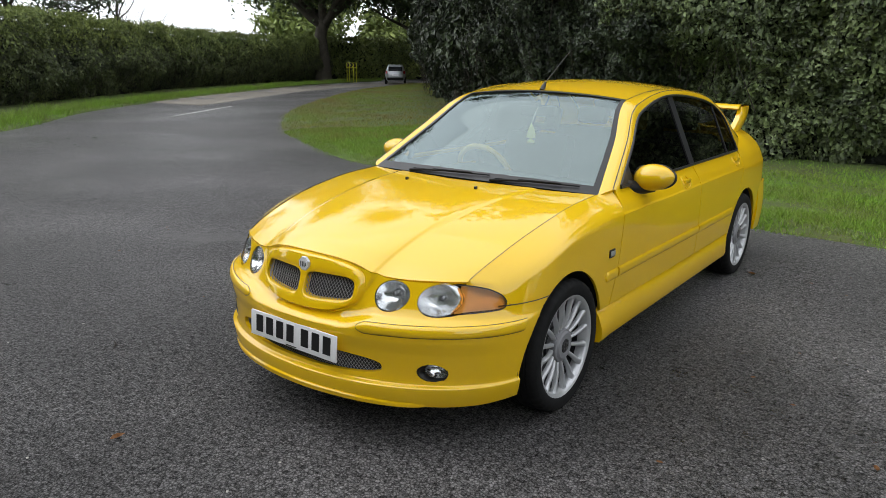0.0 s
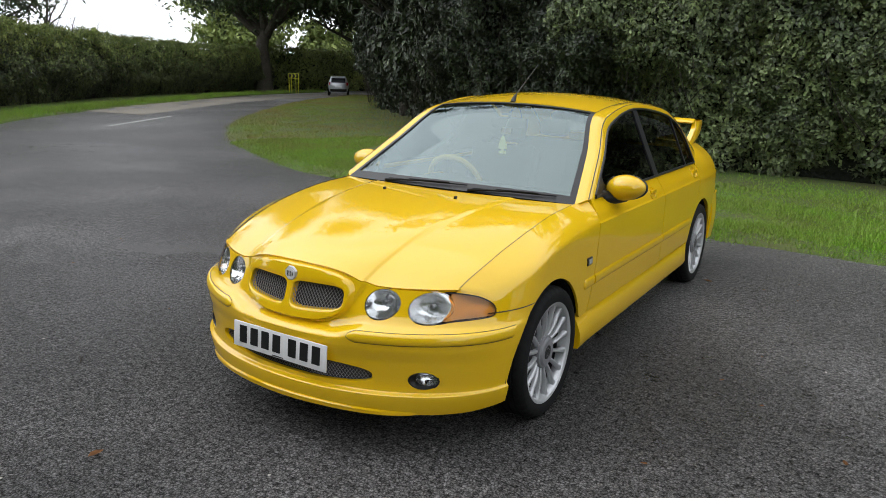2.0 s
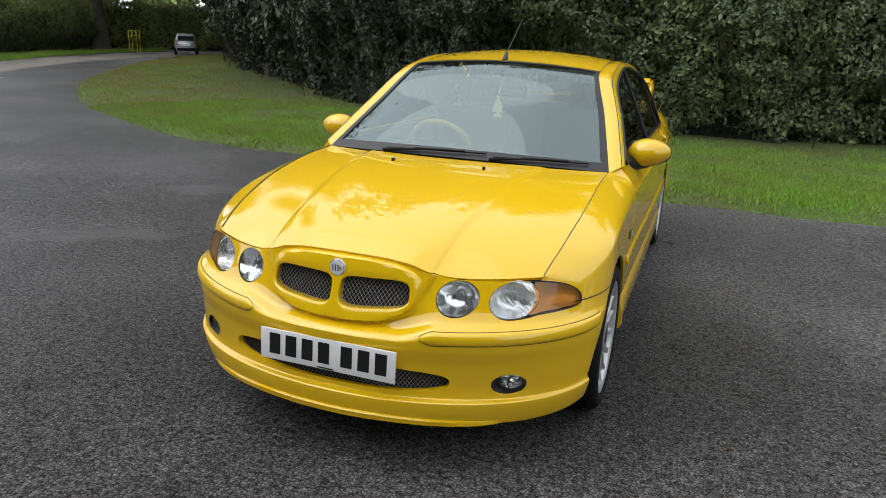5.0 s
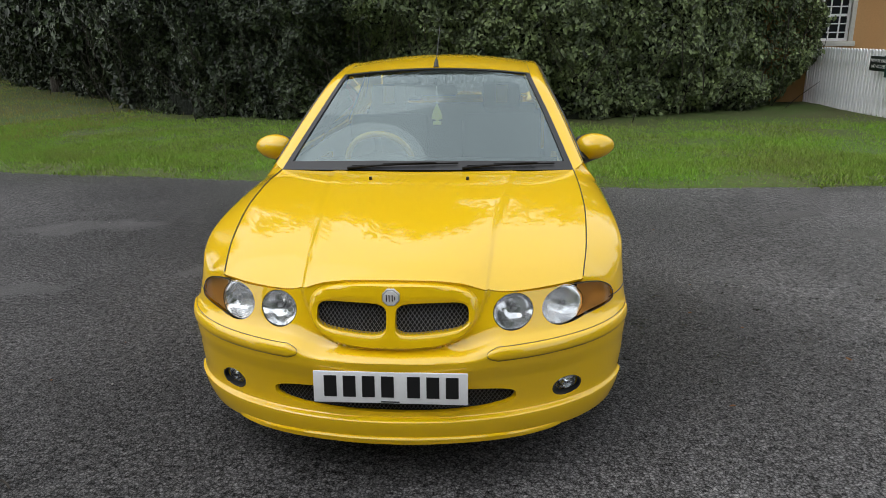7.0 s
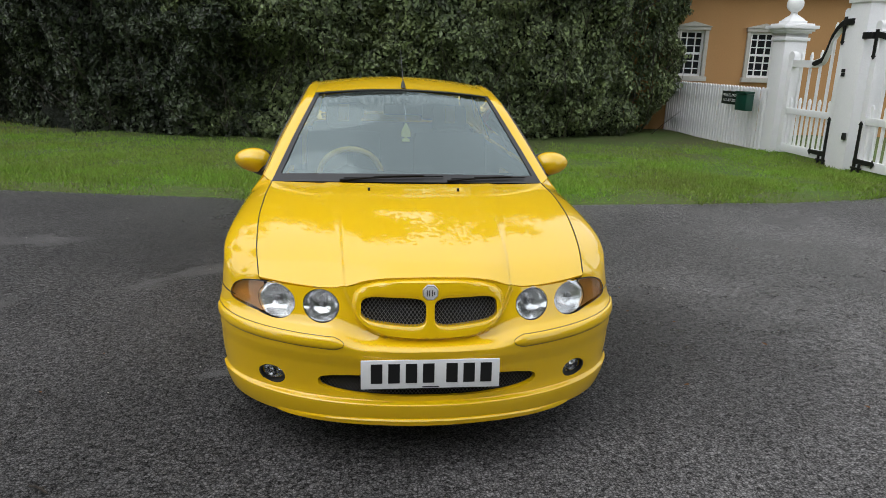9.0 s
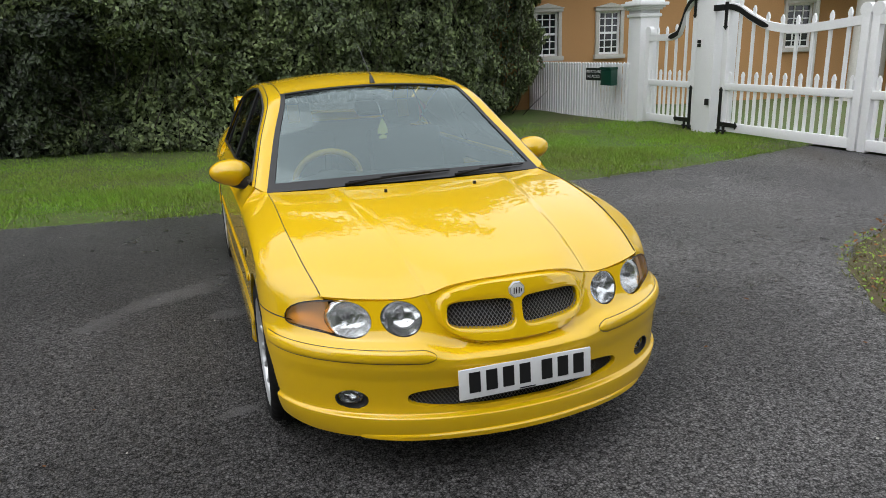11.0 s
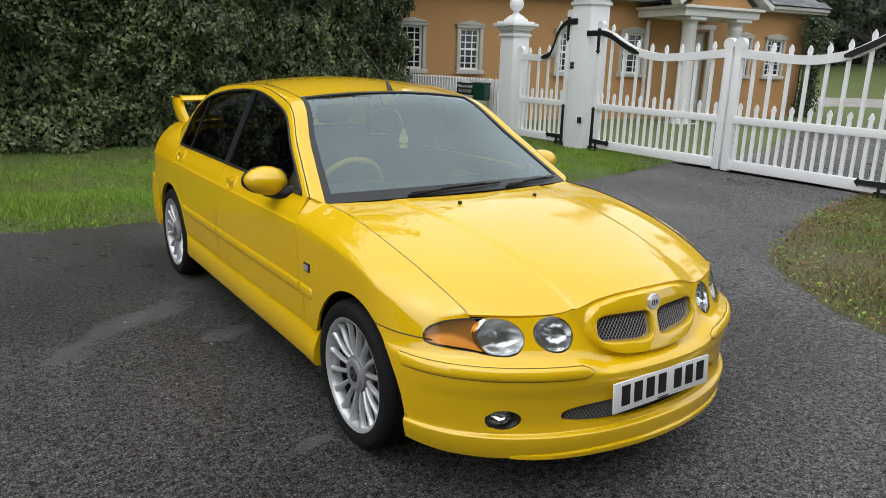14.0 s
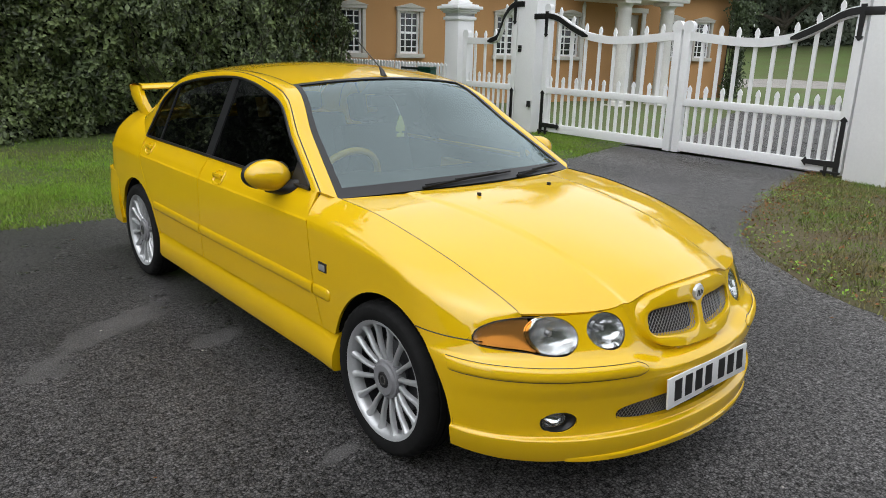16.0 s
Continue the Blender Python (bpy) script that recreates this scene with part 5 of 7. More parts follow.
    def snap_o(p):
        s = 1 if p.x > 0 else -1
        x = min(0.756, max(0.491, abs(p.x)))
        t, b = lamp_top(x), lamp_bot(x)
        z = t if t - p.z < p.z - b else b
        if abs(p.x) < 0.535:
            k = Vector(((abs(p.x) - OUT_X) / OUT_A, (p.z - 0.6) / 0.0575)).normalized()
            x, z = OUT_X + OUT_A * k.x, 0.6 + 0.0575 * k.y
        return Vector((s * x, nose_y(x, z), z))
    hole(bm, lambda p: p.y < -0.36 and in_outer(abs(p.x), p.z), snap_o)
    bmesh.ops.remove_doubles(bm, verts=bm.verts, dist=0.0006)
    bmesh.ops.dissolve_degenerate(bm, edges=bm.edges, dist=0.0004)
    outward(bm, (0, 0.2, 0.45))
    rim(bm, 0.022)
    return part("front_bumper", bm, M["paint"], CAR)


BUMPER = front_bumper()


def splitter():
    bm = bmesh.new()

    def f(u, v):
        x = 0.56 * u
        k = math.sqrt(max(0, 1 - u * u * 0.98))
        k2 = k ** 0.7
        prof = [(0.010, 0.222), (-0.010 * k2 + 0.004, 0.219), (-0.014 * k2 + 0.004, 0.214), (-0.011 * k2 + 0.004, 0.211 - 0.015 * k2), (0.03, 0.206 - 0.012 * k2)][v]
        return Vector((x, nose_y(x, 0.21) + prof[0], prof[1] - 0.010 * sstep(0.3, 1, abs(u))))
    grid(bm, f, lin(-1, 1, 61), range(5))
    outward(bm, (0, 0.2, 0.45))
    part("splitter", bm, M["paint"], CAR)


splitter()


def bumper_strip():
    bm = bmesh.new()

    def f(u, v):
        x = 0.311 + (0.812 - 0.311) * math.sin(u * math.pi / 2)
        end = min(1.0, u * 22) ** 0.5 * min(1.0, (1 - u) * 30) ** 0.5
        z = 0.495 + 0.008 * u + (0.0205 * max(end, 0.05)) * v
        n = nose_n(min(x, 0.77), z)
        b = 0.006 * (1 - abs(v) ** 6) * max(end, 0.2) + 0.001
        y = nose_y(x, z)
        return Vector((x, y, z)) + n * b
    grid(bm, f, lin(0, 0.05, 16)[:-1] + lin(0.05, 0.96, 50)[:-1] + lin(0.96, 1, 12), [-1, -0.92, -0.75, -0.4, 0, 0.4, 0.75, 0.92, 1])
    return bm


both("bumper_strip", bumper_strip, M["paint"], [BUMPER, BUMPER], depth=0.01)


def strip_gap():
    for s in (1, -1):
        pts = []
        for q in lin(0, 0.05, 14)[:-1] + lin(0.05, 0.96, 44)[:-1] + lin(0.96, 1.04, 20)[:-1] + lin(1.04, 1.95, 44)[:-1] + lin(1.95, 2, 14):
            u = q if q <= 1 else 2 - q
            x = 0.309 + (0.810 - 0.309) * math.sin(u * math.pi / 2)
            end = max(0.05, min(1.0, u * 22) ** 0.5 * min(1.0, (1 - u) * 30 + 0.001) ** 0.5)
            z = 0.495 + 0.008 * u + 0.0220 * end * (1 if q <= 1 else -1)
            pts.append(Vector((s * x, nose_y(x, z) + 0.0006, z)))
        bm = bmesh.new()
        tube(bm, pts, 0.0013, 5, False)
        part("strip_gap", bm, M["black"], BUMPER)


strip_gap()


def line_on(name, pts, r, material, parent):
    bm = bmesh.new()
    tube(bm, pts, r, 6, False)
    return part(name, bm, material, parent)


def mesh_panel(name, parent, x0, x1, z0, z1, y, inside, pitch=0.0140, r=0.0012):
    """Woven wire mesh: two families of slanting wires inside an outline."""
    vs, fs = [], []
    for d in (1, -1):
        k = -int((x1 - x0 + z1 - z0) / pitch) - 2
        while k * pitch < (x1 - x0) + (z1 - z0):
            run = []
            n = 60
            for j in range(n + 1):
                z = z0 + (z1 - z0) * j / n
                x = (x0 + k * pitch + (z - z0) * 0.75) if d > 0 else (x1 - k * pitch - (z - z0) * 0.75)
                ok = inside(x, z)
                if ok:
                    run.append((x, z))
                if (not ok or j == n) and run:
                    if len(run) > 1:
                        (xa, za), (xb, zb) = run[0], run[-1]
                        steps = 3
                        for q in range(steps):
                            p = [(xa + (xb - xa) * t / steps, za + (zb - za) * t / steps) for t in (q, q + 1)]
                            b = len(vs)
                            for px, pz in p:
                                yy = y(px, pz) + 0.0008 * d
                                vs += [(px - r, yy, pz), (px, yy - r * 1.5, pz), (px + r, yy, pz)]
                            fs += [(b, b + 3, b + 4, b + 1), (b + 1, b + 4, b + 5, b + 2)]
                    run = []
            k += 1
    ob = new(name, array_mesh(name, vs, fs, M["mesh"]))
    ob.parent = parent
    ob["kind"] = "stuff"
    return ob


def grille():
    ob = new("grille")
    ob.parent = CAR

    def surf(x, z, lift=0.0):
        return -0.744 + 0.55 * x * x + 0.33 * (z - 0.62) - lift
    shapes = []
    bm = bmesh.new()

    def radius(x, z):
        zz = (z - 0.613) / (0.104 if z > 0.613 else 0.107)
        return (abs(x / (0.296 - 0.03 * max(0, -zz))) ** 3 + abs(zz) ** 3) ** (1 / 3)
    for s in (1, -1):
        e = ell(s * 0.132, 0.602, 0.117, 0.0515, 4.4)

        def inside(x, z, e=e):
            return e(x, z - 0.07 * (abs(x) - 0.02) * sstep(0.612, 0.58, z)) < 1
        shapes.append(inside)

        def reach(test, t):
            lo, hi = 0.0, 0.5
            for _ in range(40):
                q = (lo + hi) / 2
                lo, hi = (q, hi) if test(s * 0.132 + s * q * math.cos(t), 0.602 + q * math.sin(t)) else (lo, q)
            return lo
        ts = sorted(lin(0, 2 * math.pi, 241)[:-1] + [math.atan2(dz, -0.132) % (2 * math.pi) for dz in (0.115, -0.096)])
        rows = []
        for t in ts:
            r0 = reach(inside, t)
            r1 = reach(lambda x, z: radius(x, z) < 1 and x * s > 0, t)
            row = []
            for q in (-1, 0, 0.04, 0.15, 0.4, 0.6, 0.75, 0.84, 0.9, 0.94, 0.97, 1):
                rr = r0 + (r1 - r0) * max(q, 0)
                x, z = s * 0.132 + s * rr * math.cos(t), 0.602 + rr * math.sin(t)
                lip = 0.004 * sstep(0.18, 0.0, q)
                y = surf(x, z) + 0.042 * sstep(0.90, 1.0, radius(x, z)) ** 1.2 + lip + (0.03 if q < 0 else 0)
                row.append(bm.verts.new((x, y, z)))
            rows.append(row)
        for i in range(len(rows)):
            ra, rb = rows[i], rows[(i + 1) % len(rows)]
            for j in range(len(ra) - 1):
                bm.faces.new((ra[j], rb[j], rb[j + 1], ra[j + 1]))
    bmesh.ops.remove_doubles(bm, verts=bm.verts, dist=0.0004)
    bmesh.ops.recalc_face_normals(bm, faces=bm.faces)
    part("surround", bm, M["paint"], ob)
    bm = bmesh.new()
    grid(bm, lambda x, z: Vector((x, surf(x, z) + 0.045, z)), lin(-0.27, 0.27, 13), [0.52, 0.60, 0.69], flip=True)
    part("backing", bm, M["dark"], ob)
    for i in shapes:
        s = 1 if i(0.132, 0.605) else -1
        mesh_panel("grille_mesh", ob, min(s * 0.012, s * 0.252), max(s * 0.012, s * 0.252), 0.545, 0.66, lambda x, z: surf(x, z) + 0.016, i)
    bm = bmesh.new()
    bmesh.ops.create_cone(bm, cap_ends=True, segments=8, radius1=0.031, radius2=0.029, depth=0.010, matrix=Matrix.Translation((0, surf(0, 0.675) - 0.004, 0.675)) @ Matrix.Rotation(radians(90), 4, "X") @ Matrix.Rotation(radians(22.5), 4, "Z"))
    bd = part("badge", bm, M["alloy"], ob, "silver octagonal badge")
    bm = bmesh.new()
    bmesh.ops.create_cone(bm, cap_ends=True, segments=8, radius1=0.025, radius2=0.025, depth=0.002, matrix=Matrix.Translation((0, surf(0, 0.675) - 0.0102, 0.675)) @ Matrix.Rotation(radians(90), 4, "X") @ Matrix.Rotation(radians(22.5), 4, "Z"))
    part("badge_face", bm, M["plate"], ob, "pale badge centre")
    bm = bmesh.new()
    y = surf(0, 0.675) - 0.012
    for dx, w, h in ((-0.013, 0.003, 0.022), (-0.004, 0.003, 0.022), (0.006, 0.003, 0.022), (0.014, 0.003, 0.012)):
        box(bm, (dx - w / 2, y - 0.001, 0.675 - h / 2), (dx + w / 2, y + 0.001, 0.675 + h / 2))
    part("badge_bars", bm, M["ink"], ob)


grille()


def intake():
    e = ell(0, 0.341, 0.402, 0.040, 3.0)
    mesh_panel("intake_mesh", BUMPER, -0.402, 0.402, 0.299, 0.383, lambda x, z: nose_y(x, max(z, 0.31)) + 0.018, lambda x, z: e(x, z) < 1)
    bm = bmesh.new()
    grid(bm, lambda x, z: Vector((x, nose_y(x, 0.34) + 0.05, z)), lin(-0.45, 0.45, 21), [0.26, 0.34, 0.41], flip=True)
    part("intake_backing", bm, M["dark"], BUMPER)


intake()


def number_plate():
    m = Matrix.Translation((0, -0.809, 0.396)) @ Matrix.Rotation(radians(-4), 4, "X")
    ob = new("number_plate")
    ob.parent, ob.matrix_basis = CAR, m
    bm = bmesh.new()
    box(bm, (-0.250, -0.004, -0.0535), (0.250, 0.004, 0.0535), 0.003)
    part("plate", bm, M["plate"], ob, "white front plate with black bars")
    bar = bmesh.new()
    box(bar, (-0.0205, -0.0055, -0.036), (0.0205, -0.0035, 0.036))
    me = finish("bar", bar, M["ink"], 0)
    for x in (-0.194, -0.132, -0.070, -0.008, 0.076, 0.138, 0.200):
        o = new("bar", me)
        o.parent, o.location = ob, (x, 0, 0.004)
    bm = bmesh.new()
    box(bm, (-0.03, -0.0052, -0.0495), (0.03, -0.0038, -0.0455))
    part("small_bar", bm, M["ink"], ob)


number_plate()


def lamp_y(x, z):
    """The lamp glass stays upright where the bumper below it turns forward."""
    return nose_y(x, max(z, 0.556))


def disc(bm, c, a, b, surf, rings=8, seg=36, flip=False):
    cv = bm.verts.new(surf(c[0], c[1], 0.0))
    prev = None
    for k in range(1, rings + 1):
        r = k / rings
        ring = [bm.verts.new(surf(c[0] + a * r * math.cos(2 * math.pi * j / seg), c[1] + b * r * math.sin(2 * math.pi * j / seg), r)) for j in range(seg)]
        for j in range(seg):
            q = (cv, ring[j], ring[(j + 1) % seg]) if prev is None else (prev[j], ring[j], ring[(j + 1) % seg], prev[(j + 1) % seg])
            bm.faces.new(q)
        prev = ring
    outward(bm, (0, 2, 0.5))


def lamps():
    for s in (1, -1):
        hl = new("headlamp")
        hl.parent = CAR
        for c, a, b, clip in (((s * IN_C[0], IN_C[1]), IN_A, IN_B, None), ((s * OUT_X, 0.600), OUT_A, 0.0575, None)):
            bm = bmesh.new()
            inner = c[0] * s < 0.5
            deep = 0.030 if inner else 0.024
            disc(bm, c, a * 1.04, b * 1.04, lambda x, z, r: Vector((x, lamp_y(x, z) * (0.5 + 0.5 * r**4) + lamp_y(*c) * (0.5 - 0.5 * r**4) + 0.006 + deep * (1 - r * r), z)), 12, 48)
            part("reflector", bm, M["reflector" if inner else "reflector_fluted"], hl, "bright silver lamp reflector")
            bm = bmesh.new()
            y0 = lamp_y(*c) + 0.012
            lathe(bm, [(0.0, 0.0), (0.008, 0.001), (0.011, 0.005), (0.011, 0.016), (0.007, 0.018), (0.007, deep)], 16, Matrix.Translation((c[0], y0, c[1] + 0.004)) @ Matrix.Rotation(radians(-90), 4, "X"))
            outward(bm, (c[0], y0 + 0.02, c[1]))
            part("bulb", bm, M["bulb"], hl, "capped lamp bulb")
            bm = bmesh.new()
            disc(bm, c, a * 0.985, b * 0.985, lambda x, z, r: Vector((x, lamp_y(x, z) + 0.002 - 0.006 * (1 - r * r), z)), 8, 40)
            part("lens", bm, M["clear"], hl, "clear lamp glass").visible_shadow = False
            bm = bmesh.new()
            tube(bm, [Vector((c[0] + a * math.cos(t), lamp_y(c[0] + a * math.cos(t), c[1] + b * math.sin(t)) + 0.004, c[1] + b * math.sin(t))) for t in lin(0, 2 * math.pi, 41)], 0.0024 if inner else 0.0011, 6, False)
            part("bezel", bm, M["black"], hl)
        bm = bmesh.new()

        def f(u, v):
            zz = 0.545 + 0.110 * v
            xi = max(0.612, OUT_X + 0.066 * math.sqrt(max(0, 1 - ((zz - 0.6) / 0.0585) ** 2)))
            x = xi + u * (0.754 - xi)
            z = lamp_bot(x) + 0.002 + (lamp_top(x) - lamp_bot(x) - 0.004) * v
            return Vector((s * x, lamp_y(x, z) - 0.003, z))
        grid(bm, f, lin(0, 1, 26), lin(0, 1, 12))
        outward(bm, (0, 2, 0.5))
        ind = part("indicator", bm, M["amber"], CAR, "amber corner indicator lens")
        ind.visible_shadow = False
        bm = bmesh.new()
        grid(bm, lambda u, v: f(u, v) + Vector((-s * 0.006 * math.sin(math.pi * v), 0.014 + 0.012 * math.sin(math.pi * v) * math.sin(math.pi * min(1, u * 1.1)), 0)), lin(0.02, 0.98, 26), lin(0.02, 0.98, 12))
        outward(bm, (0, 2, 0.5))
        part("indicator_bowl", bm, M["alloy"], ind, "silvered bowl behind the amber lens")
        line_on("indicator_seal", [Vector((s * x, lamp_y(x, lamp_top(x)) + 0.001, lamp_top(x))) for x in lin(0.60, 0.752, 26)] + [Vector((s * x, lamp_y(x, lamp_bot(x)) + 0.001, lamp_bot(x))) for x in lin(0.752, 0.60, 26)], 0.0022, M["black"], CAR)
        fl = new("fog_lamp")
        fl.parent = CAR
        c = (s * 0.578, 0.333)
        bm = bmesh.new()
        disc(bm, c, 0.040, 0.029, lambda x, z, r: Vector((x, nose_y(c[0], c[1]) + (x - c[0]) * s * 0.5 + 0.03 + 0.03 * (1 - r * r), z)), 6, 28)
        part("reflector", bm, M["reflector"], fl)
        bm = bmesh.new()
        disc(bm, c, 0.041, 0.030, lambda x, z, r: Vector((x, nose_y(c[0], c[1]) + (x - c[0]) * s * 0.5 + 0.018 - 0.010 * (1 - r * r), z)), 6, 28)
        part("lens", bm, M["clear"], fl).visible_shadow = False
        bm = bmesh.new()
        rows = [[bm.verts.new((c[0] + q * math.cos(t), nose_y(c[0], c[1]) + q * math.cos(t) * s * 0.55 + w, c[1] + q * 0.73 * math.sin(t))) for t in lin(0, 2 * math.pi, 33)[:-1]] for q, w in ((0.053, 0.006), (0.047, 0.006), (0.041, 0.018), (0.039, 0.06))]
        for r0, r1 in zip(rows, rows[1:]):
            for k in range(32):
                bm.faces.new((r0[k], r0[(k + 1) % 32], r1[(k + 1) % 32], r1[k]))
        outward(bm, (0, -3, 0.3))
        part("bezel", bm, M["black"], fl)


lamps()

# upper edges of the wings
X4 = crv((-0.524, 0.633), (-0.3, 0.668), (0, 0.688), (0.45, 0.691), (0.49, 0.702), (0.54, 0.745))
Z4 = crv((-0.524, 0.659), (-0.4, 0.715), (-0.2, 0.780), (0, 0.825), (0.25, 0.860), (0.47, 0.872), (0.54, 0.880))
DOOR_F = crv((0.30, 0.375), (0.37, 0.395), (0.56, 0.460), (0.77, 0.508), (0.90, 0.540))
DOOR_M = crv((0.30, 1.575), (0.9, 1.612))
DOOR_R = crv((0.36, 2.235), (0.45, 2.28), (0.55, 2.345), (0.62, 2.41), (0.70, 2.47), (0.80, 2.515), (0.9, 2.545))
CREASE = crv((-0.53, 0.658), (-0.43, 0.616), (-0.3, 0.668), (-0.12, 0.728), (0, 0.752), (0.43, 0.787))


def arch_z(y, a):
    t = (y - a[0]) / a[2]
    return a[1] + a[3] * math.sqrt(max(0, 1 - t * t)) if abs(t) < 1 else 0.0


def wing():
    bm = bmesh.new()
    rear = ARCH_F[0] + ARCH_F[2]
    ys = lin(-0.502, -0.43, 8)[:-1] + lin(-0.43, -0.25, 12)[:-1] + [ARCH_F[0] - ARCH_F[2] * 0.6 * math.cos(t) for t in lin(0, math.pi / 2, 10)][:-1] + [ARCH_F[0] + ARCH_F[2] * math.sin(t) for t in lin(0, math.pi / 2, 16)]
    ys += lin(rear, 0.372, 4)[1:] + [None] * 4

    def f(i, v):
        k = i - (len(ys) - 5)
        y = ys[i]
        if k > 0:
            y = None
        col = y if y is not None else 0.372
        zl = max(0.580, arch_z(col, ARCH_F)) if col < ARCH_F[0] + 0.05 else max(0.374, arch_z(col, ARCH_F))
        if col < -0.30:
            zq = 0.60
            for _ in range(25):
                xq = side_x(col, zq)
                zq += 0.5 * ((lamp_top(xq) + 0.0015 if xq < 0.757 else 0.580) - zq)
            zl = max(0.580, zq)
        zc = max(CREASE(col), zl + 0.002)
        if v <= 1:
            z = zl + (zc - zl) * v
            yy = col if y is not None else 0.372 + (DOOR_F(z) - GAP - 0.372) * k / 4
            return Vector((side_x(yy, z), yy, z))
        t = v - 1
        zt = zc + (0.872 - zc) * (1.5 * t * (1 - t) ** 2 + 2.16 * t * t * (1 - t) + t**3)
        yy = col if y is not None else 0.372 + (DOOR_F(zt) - GAP - 0.372) * k / 4
        e = Vector((X4(yy), yy, Z4(yy)))
        c = Vector((side_x(yy, zc), yy, zc))
        b1, b2 = c + Vector(((e.x - c.x) * 0.16, 0, (e.z - c.z) * 0.46)), e + Vector(((c.x - e.x) * 0.46, 0, (c.z - e.z) * 0.34))
        return c * (1 - t) ** 3 + b1 * 3 * t * (1 - t) ** 2 + b2 * 3 * t * t * (1 - t) + e * t**3
    grid(bm, f, range(len(ys)), lin(0, 1, 16) + lin(1, 2, 14)[1:])
    return bm


for s in (1, -1):
    line_on("bumper_gap", [Vector((s * (side_x(y, 0.5795) + 0.0004), y, 0.5795)) for y in lin(-0.44, -0.212, 30)], 0.0022, M["black"], CAR)
WINGS = both("front_wing", wing, M["paint"])


def side_panel(y0, y1, z0, z1, n=30, m=26):
    def make():
        bm = bmesh.new()

        def f(u, v):
            z = z0 + (z1 - z0) * v
            y = y0(z) + GAP + (y1(z) - y0(z) - 2 * GAP) * u
            return Vector((side_x(y, z), y, z))
        k = (0.788 - z0) / (z1 - z0)
        rows = sorted(lin(0, 1, m) + [k - 0.016, k - 0.009, k - 0.003, k + 0.003, k + 0.009])
        grid(bm, f, lin(0, 1, n), rows)
        return bm
    return make


FDOORS = both("front_door", side_panel(DOOR_F, DOOR_M, 0.374, 0.893), M["paint"])
RDOORS = both("rear_door", side_panel(DOOR_M, DOOR_R, 0.374, 0.893), M["paint"])

QX = crv((2.3, 0.747), (2.55, 0.742), (2.95, 0.61), (3.15, 0.59), (3.42, 0.54))
QZ = crv((2.3, 0.893), (2.55, 0.893), (2.95, 0.985), (3.15, 0.985), (3.42, 0.95))


def quarter():
    bm = bmesh.new()
    low = [0.30, 0.40, 0.5, 0.58] + lin(0.60, 0.80, 12)

    def f(u, v):
        if v < len(low):
            z = low[int(v)]
            y = DOOR_R(z) + GAP + (3.42 - DOOR_R(z) - GAP) * u
            return Vector((side_x(y, z), y, z))
        t = (v - len(low) + 1) / 9
        y0 = DOOR_R(0.80 + 0.093 * t)
        y = y0 + GAP + (3.42 - y0 - GAP) * u
        e = Vector((QX(y), y, QZ(y)))
        c = Vector((side_x(y, 0.80), y, 0.80))
        b1, b2 = c + Vector((-0.02, 0, (e.z - c.z) * 0.5)), e + Vector(((c.x - e.x) * 0.35, 0, -(e.z - c.z) * 0.12))
        return c * (1 - t) ** 3 + b1 * 3 * t * (1 - t) ** 2 + b2 * 3 * t * t * (1 - t) + e * t**3
    grid(bm, f, lin(0, 1, 56), range(len(low) + 9))
    cx, cz, a, b = ARCH_R

    def snap(p):
        k = (((p.y - cx) / a) ** 2 + ((p.z - cz) / b) ** 2) ** -0.5
        y, z = cx + (p.y - cx) * k, cz + (p.z - cz) * k
        return Vector((side_x(y, z), y, z))
    hole(bm, lambda p: ((p.y - cx) / a) ** 2 + ((p.z - cz) / b) ** 2 < 1, snap)
    return bm


both("rear_wing", quarter, M["paint"])


def sill():
    bm = bmesh.new()
    prof = [(0.786, 0.376), (0.806, 0.371), (0.823, 0.342), (0.824, 0.29), (0.827, 0.242), (0.817, 0.218), (0.780, 0.210)]

    def f(y, k):
        x, z = prof[k]
        w = 0.012 * sstep(0.45, 0.30, y)
        return Vector((x + 0.6 * w * (k in (3, 4, 5)) - w * (k in (1, 2)), y, z))
    rows = grid(bm, f, lin(0.302, 2.245, 40), range(len(prof)))
    bm.faces.new(rows[0])
    bm.faces.new(rows[-1][::-1])
    return bm


both("side_skirt", sill, M["paint"], depth=0)


def rub(y0, y1, r0, r1):
    def make():
        bm = bmesh.new()

        def f(u, v):
            y = y0 + (y1 - y0) * u
            e = 1.0
            if r0:
                e = min(e, max(0.05, u * (y1 - y0) / 0.012)) ** 0.5
            if r1:
                e = min(e, max(0.05, (1 - u) * (y1 - y0) / 0.012)) ** 0.5
            z = 0.521 + 0.025 * v * e
            return Vector((side_x(y, z) + 0.001 + 0.008 * (1 - abs(v) ** 5) * e, y, z))
        grid(bm, f, lin(0, 0.06, 7)[:-1] + lin(0.06, 0.94, 12)[:-1] + lin(0.94, 1, 7), [-1, -0.9, -0.7, -0.3, 0.3, 0.7, 0.9, 1])
        return bm
    return make


both("rub_strip", rub(0.325, 0.446, 1, 0), M["paint"], WINGS, depth=0.006)
both("rub_strip", rub(0.461, 1.584, 0, 0), M["paint"], FDOORS, depth=0.006)
both("rub_strip", rub(1.596, 2.30, 0, 1), M["paint"], RDOORS, depth=0.006)

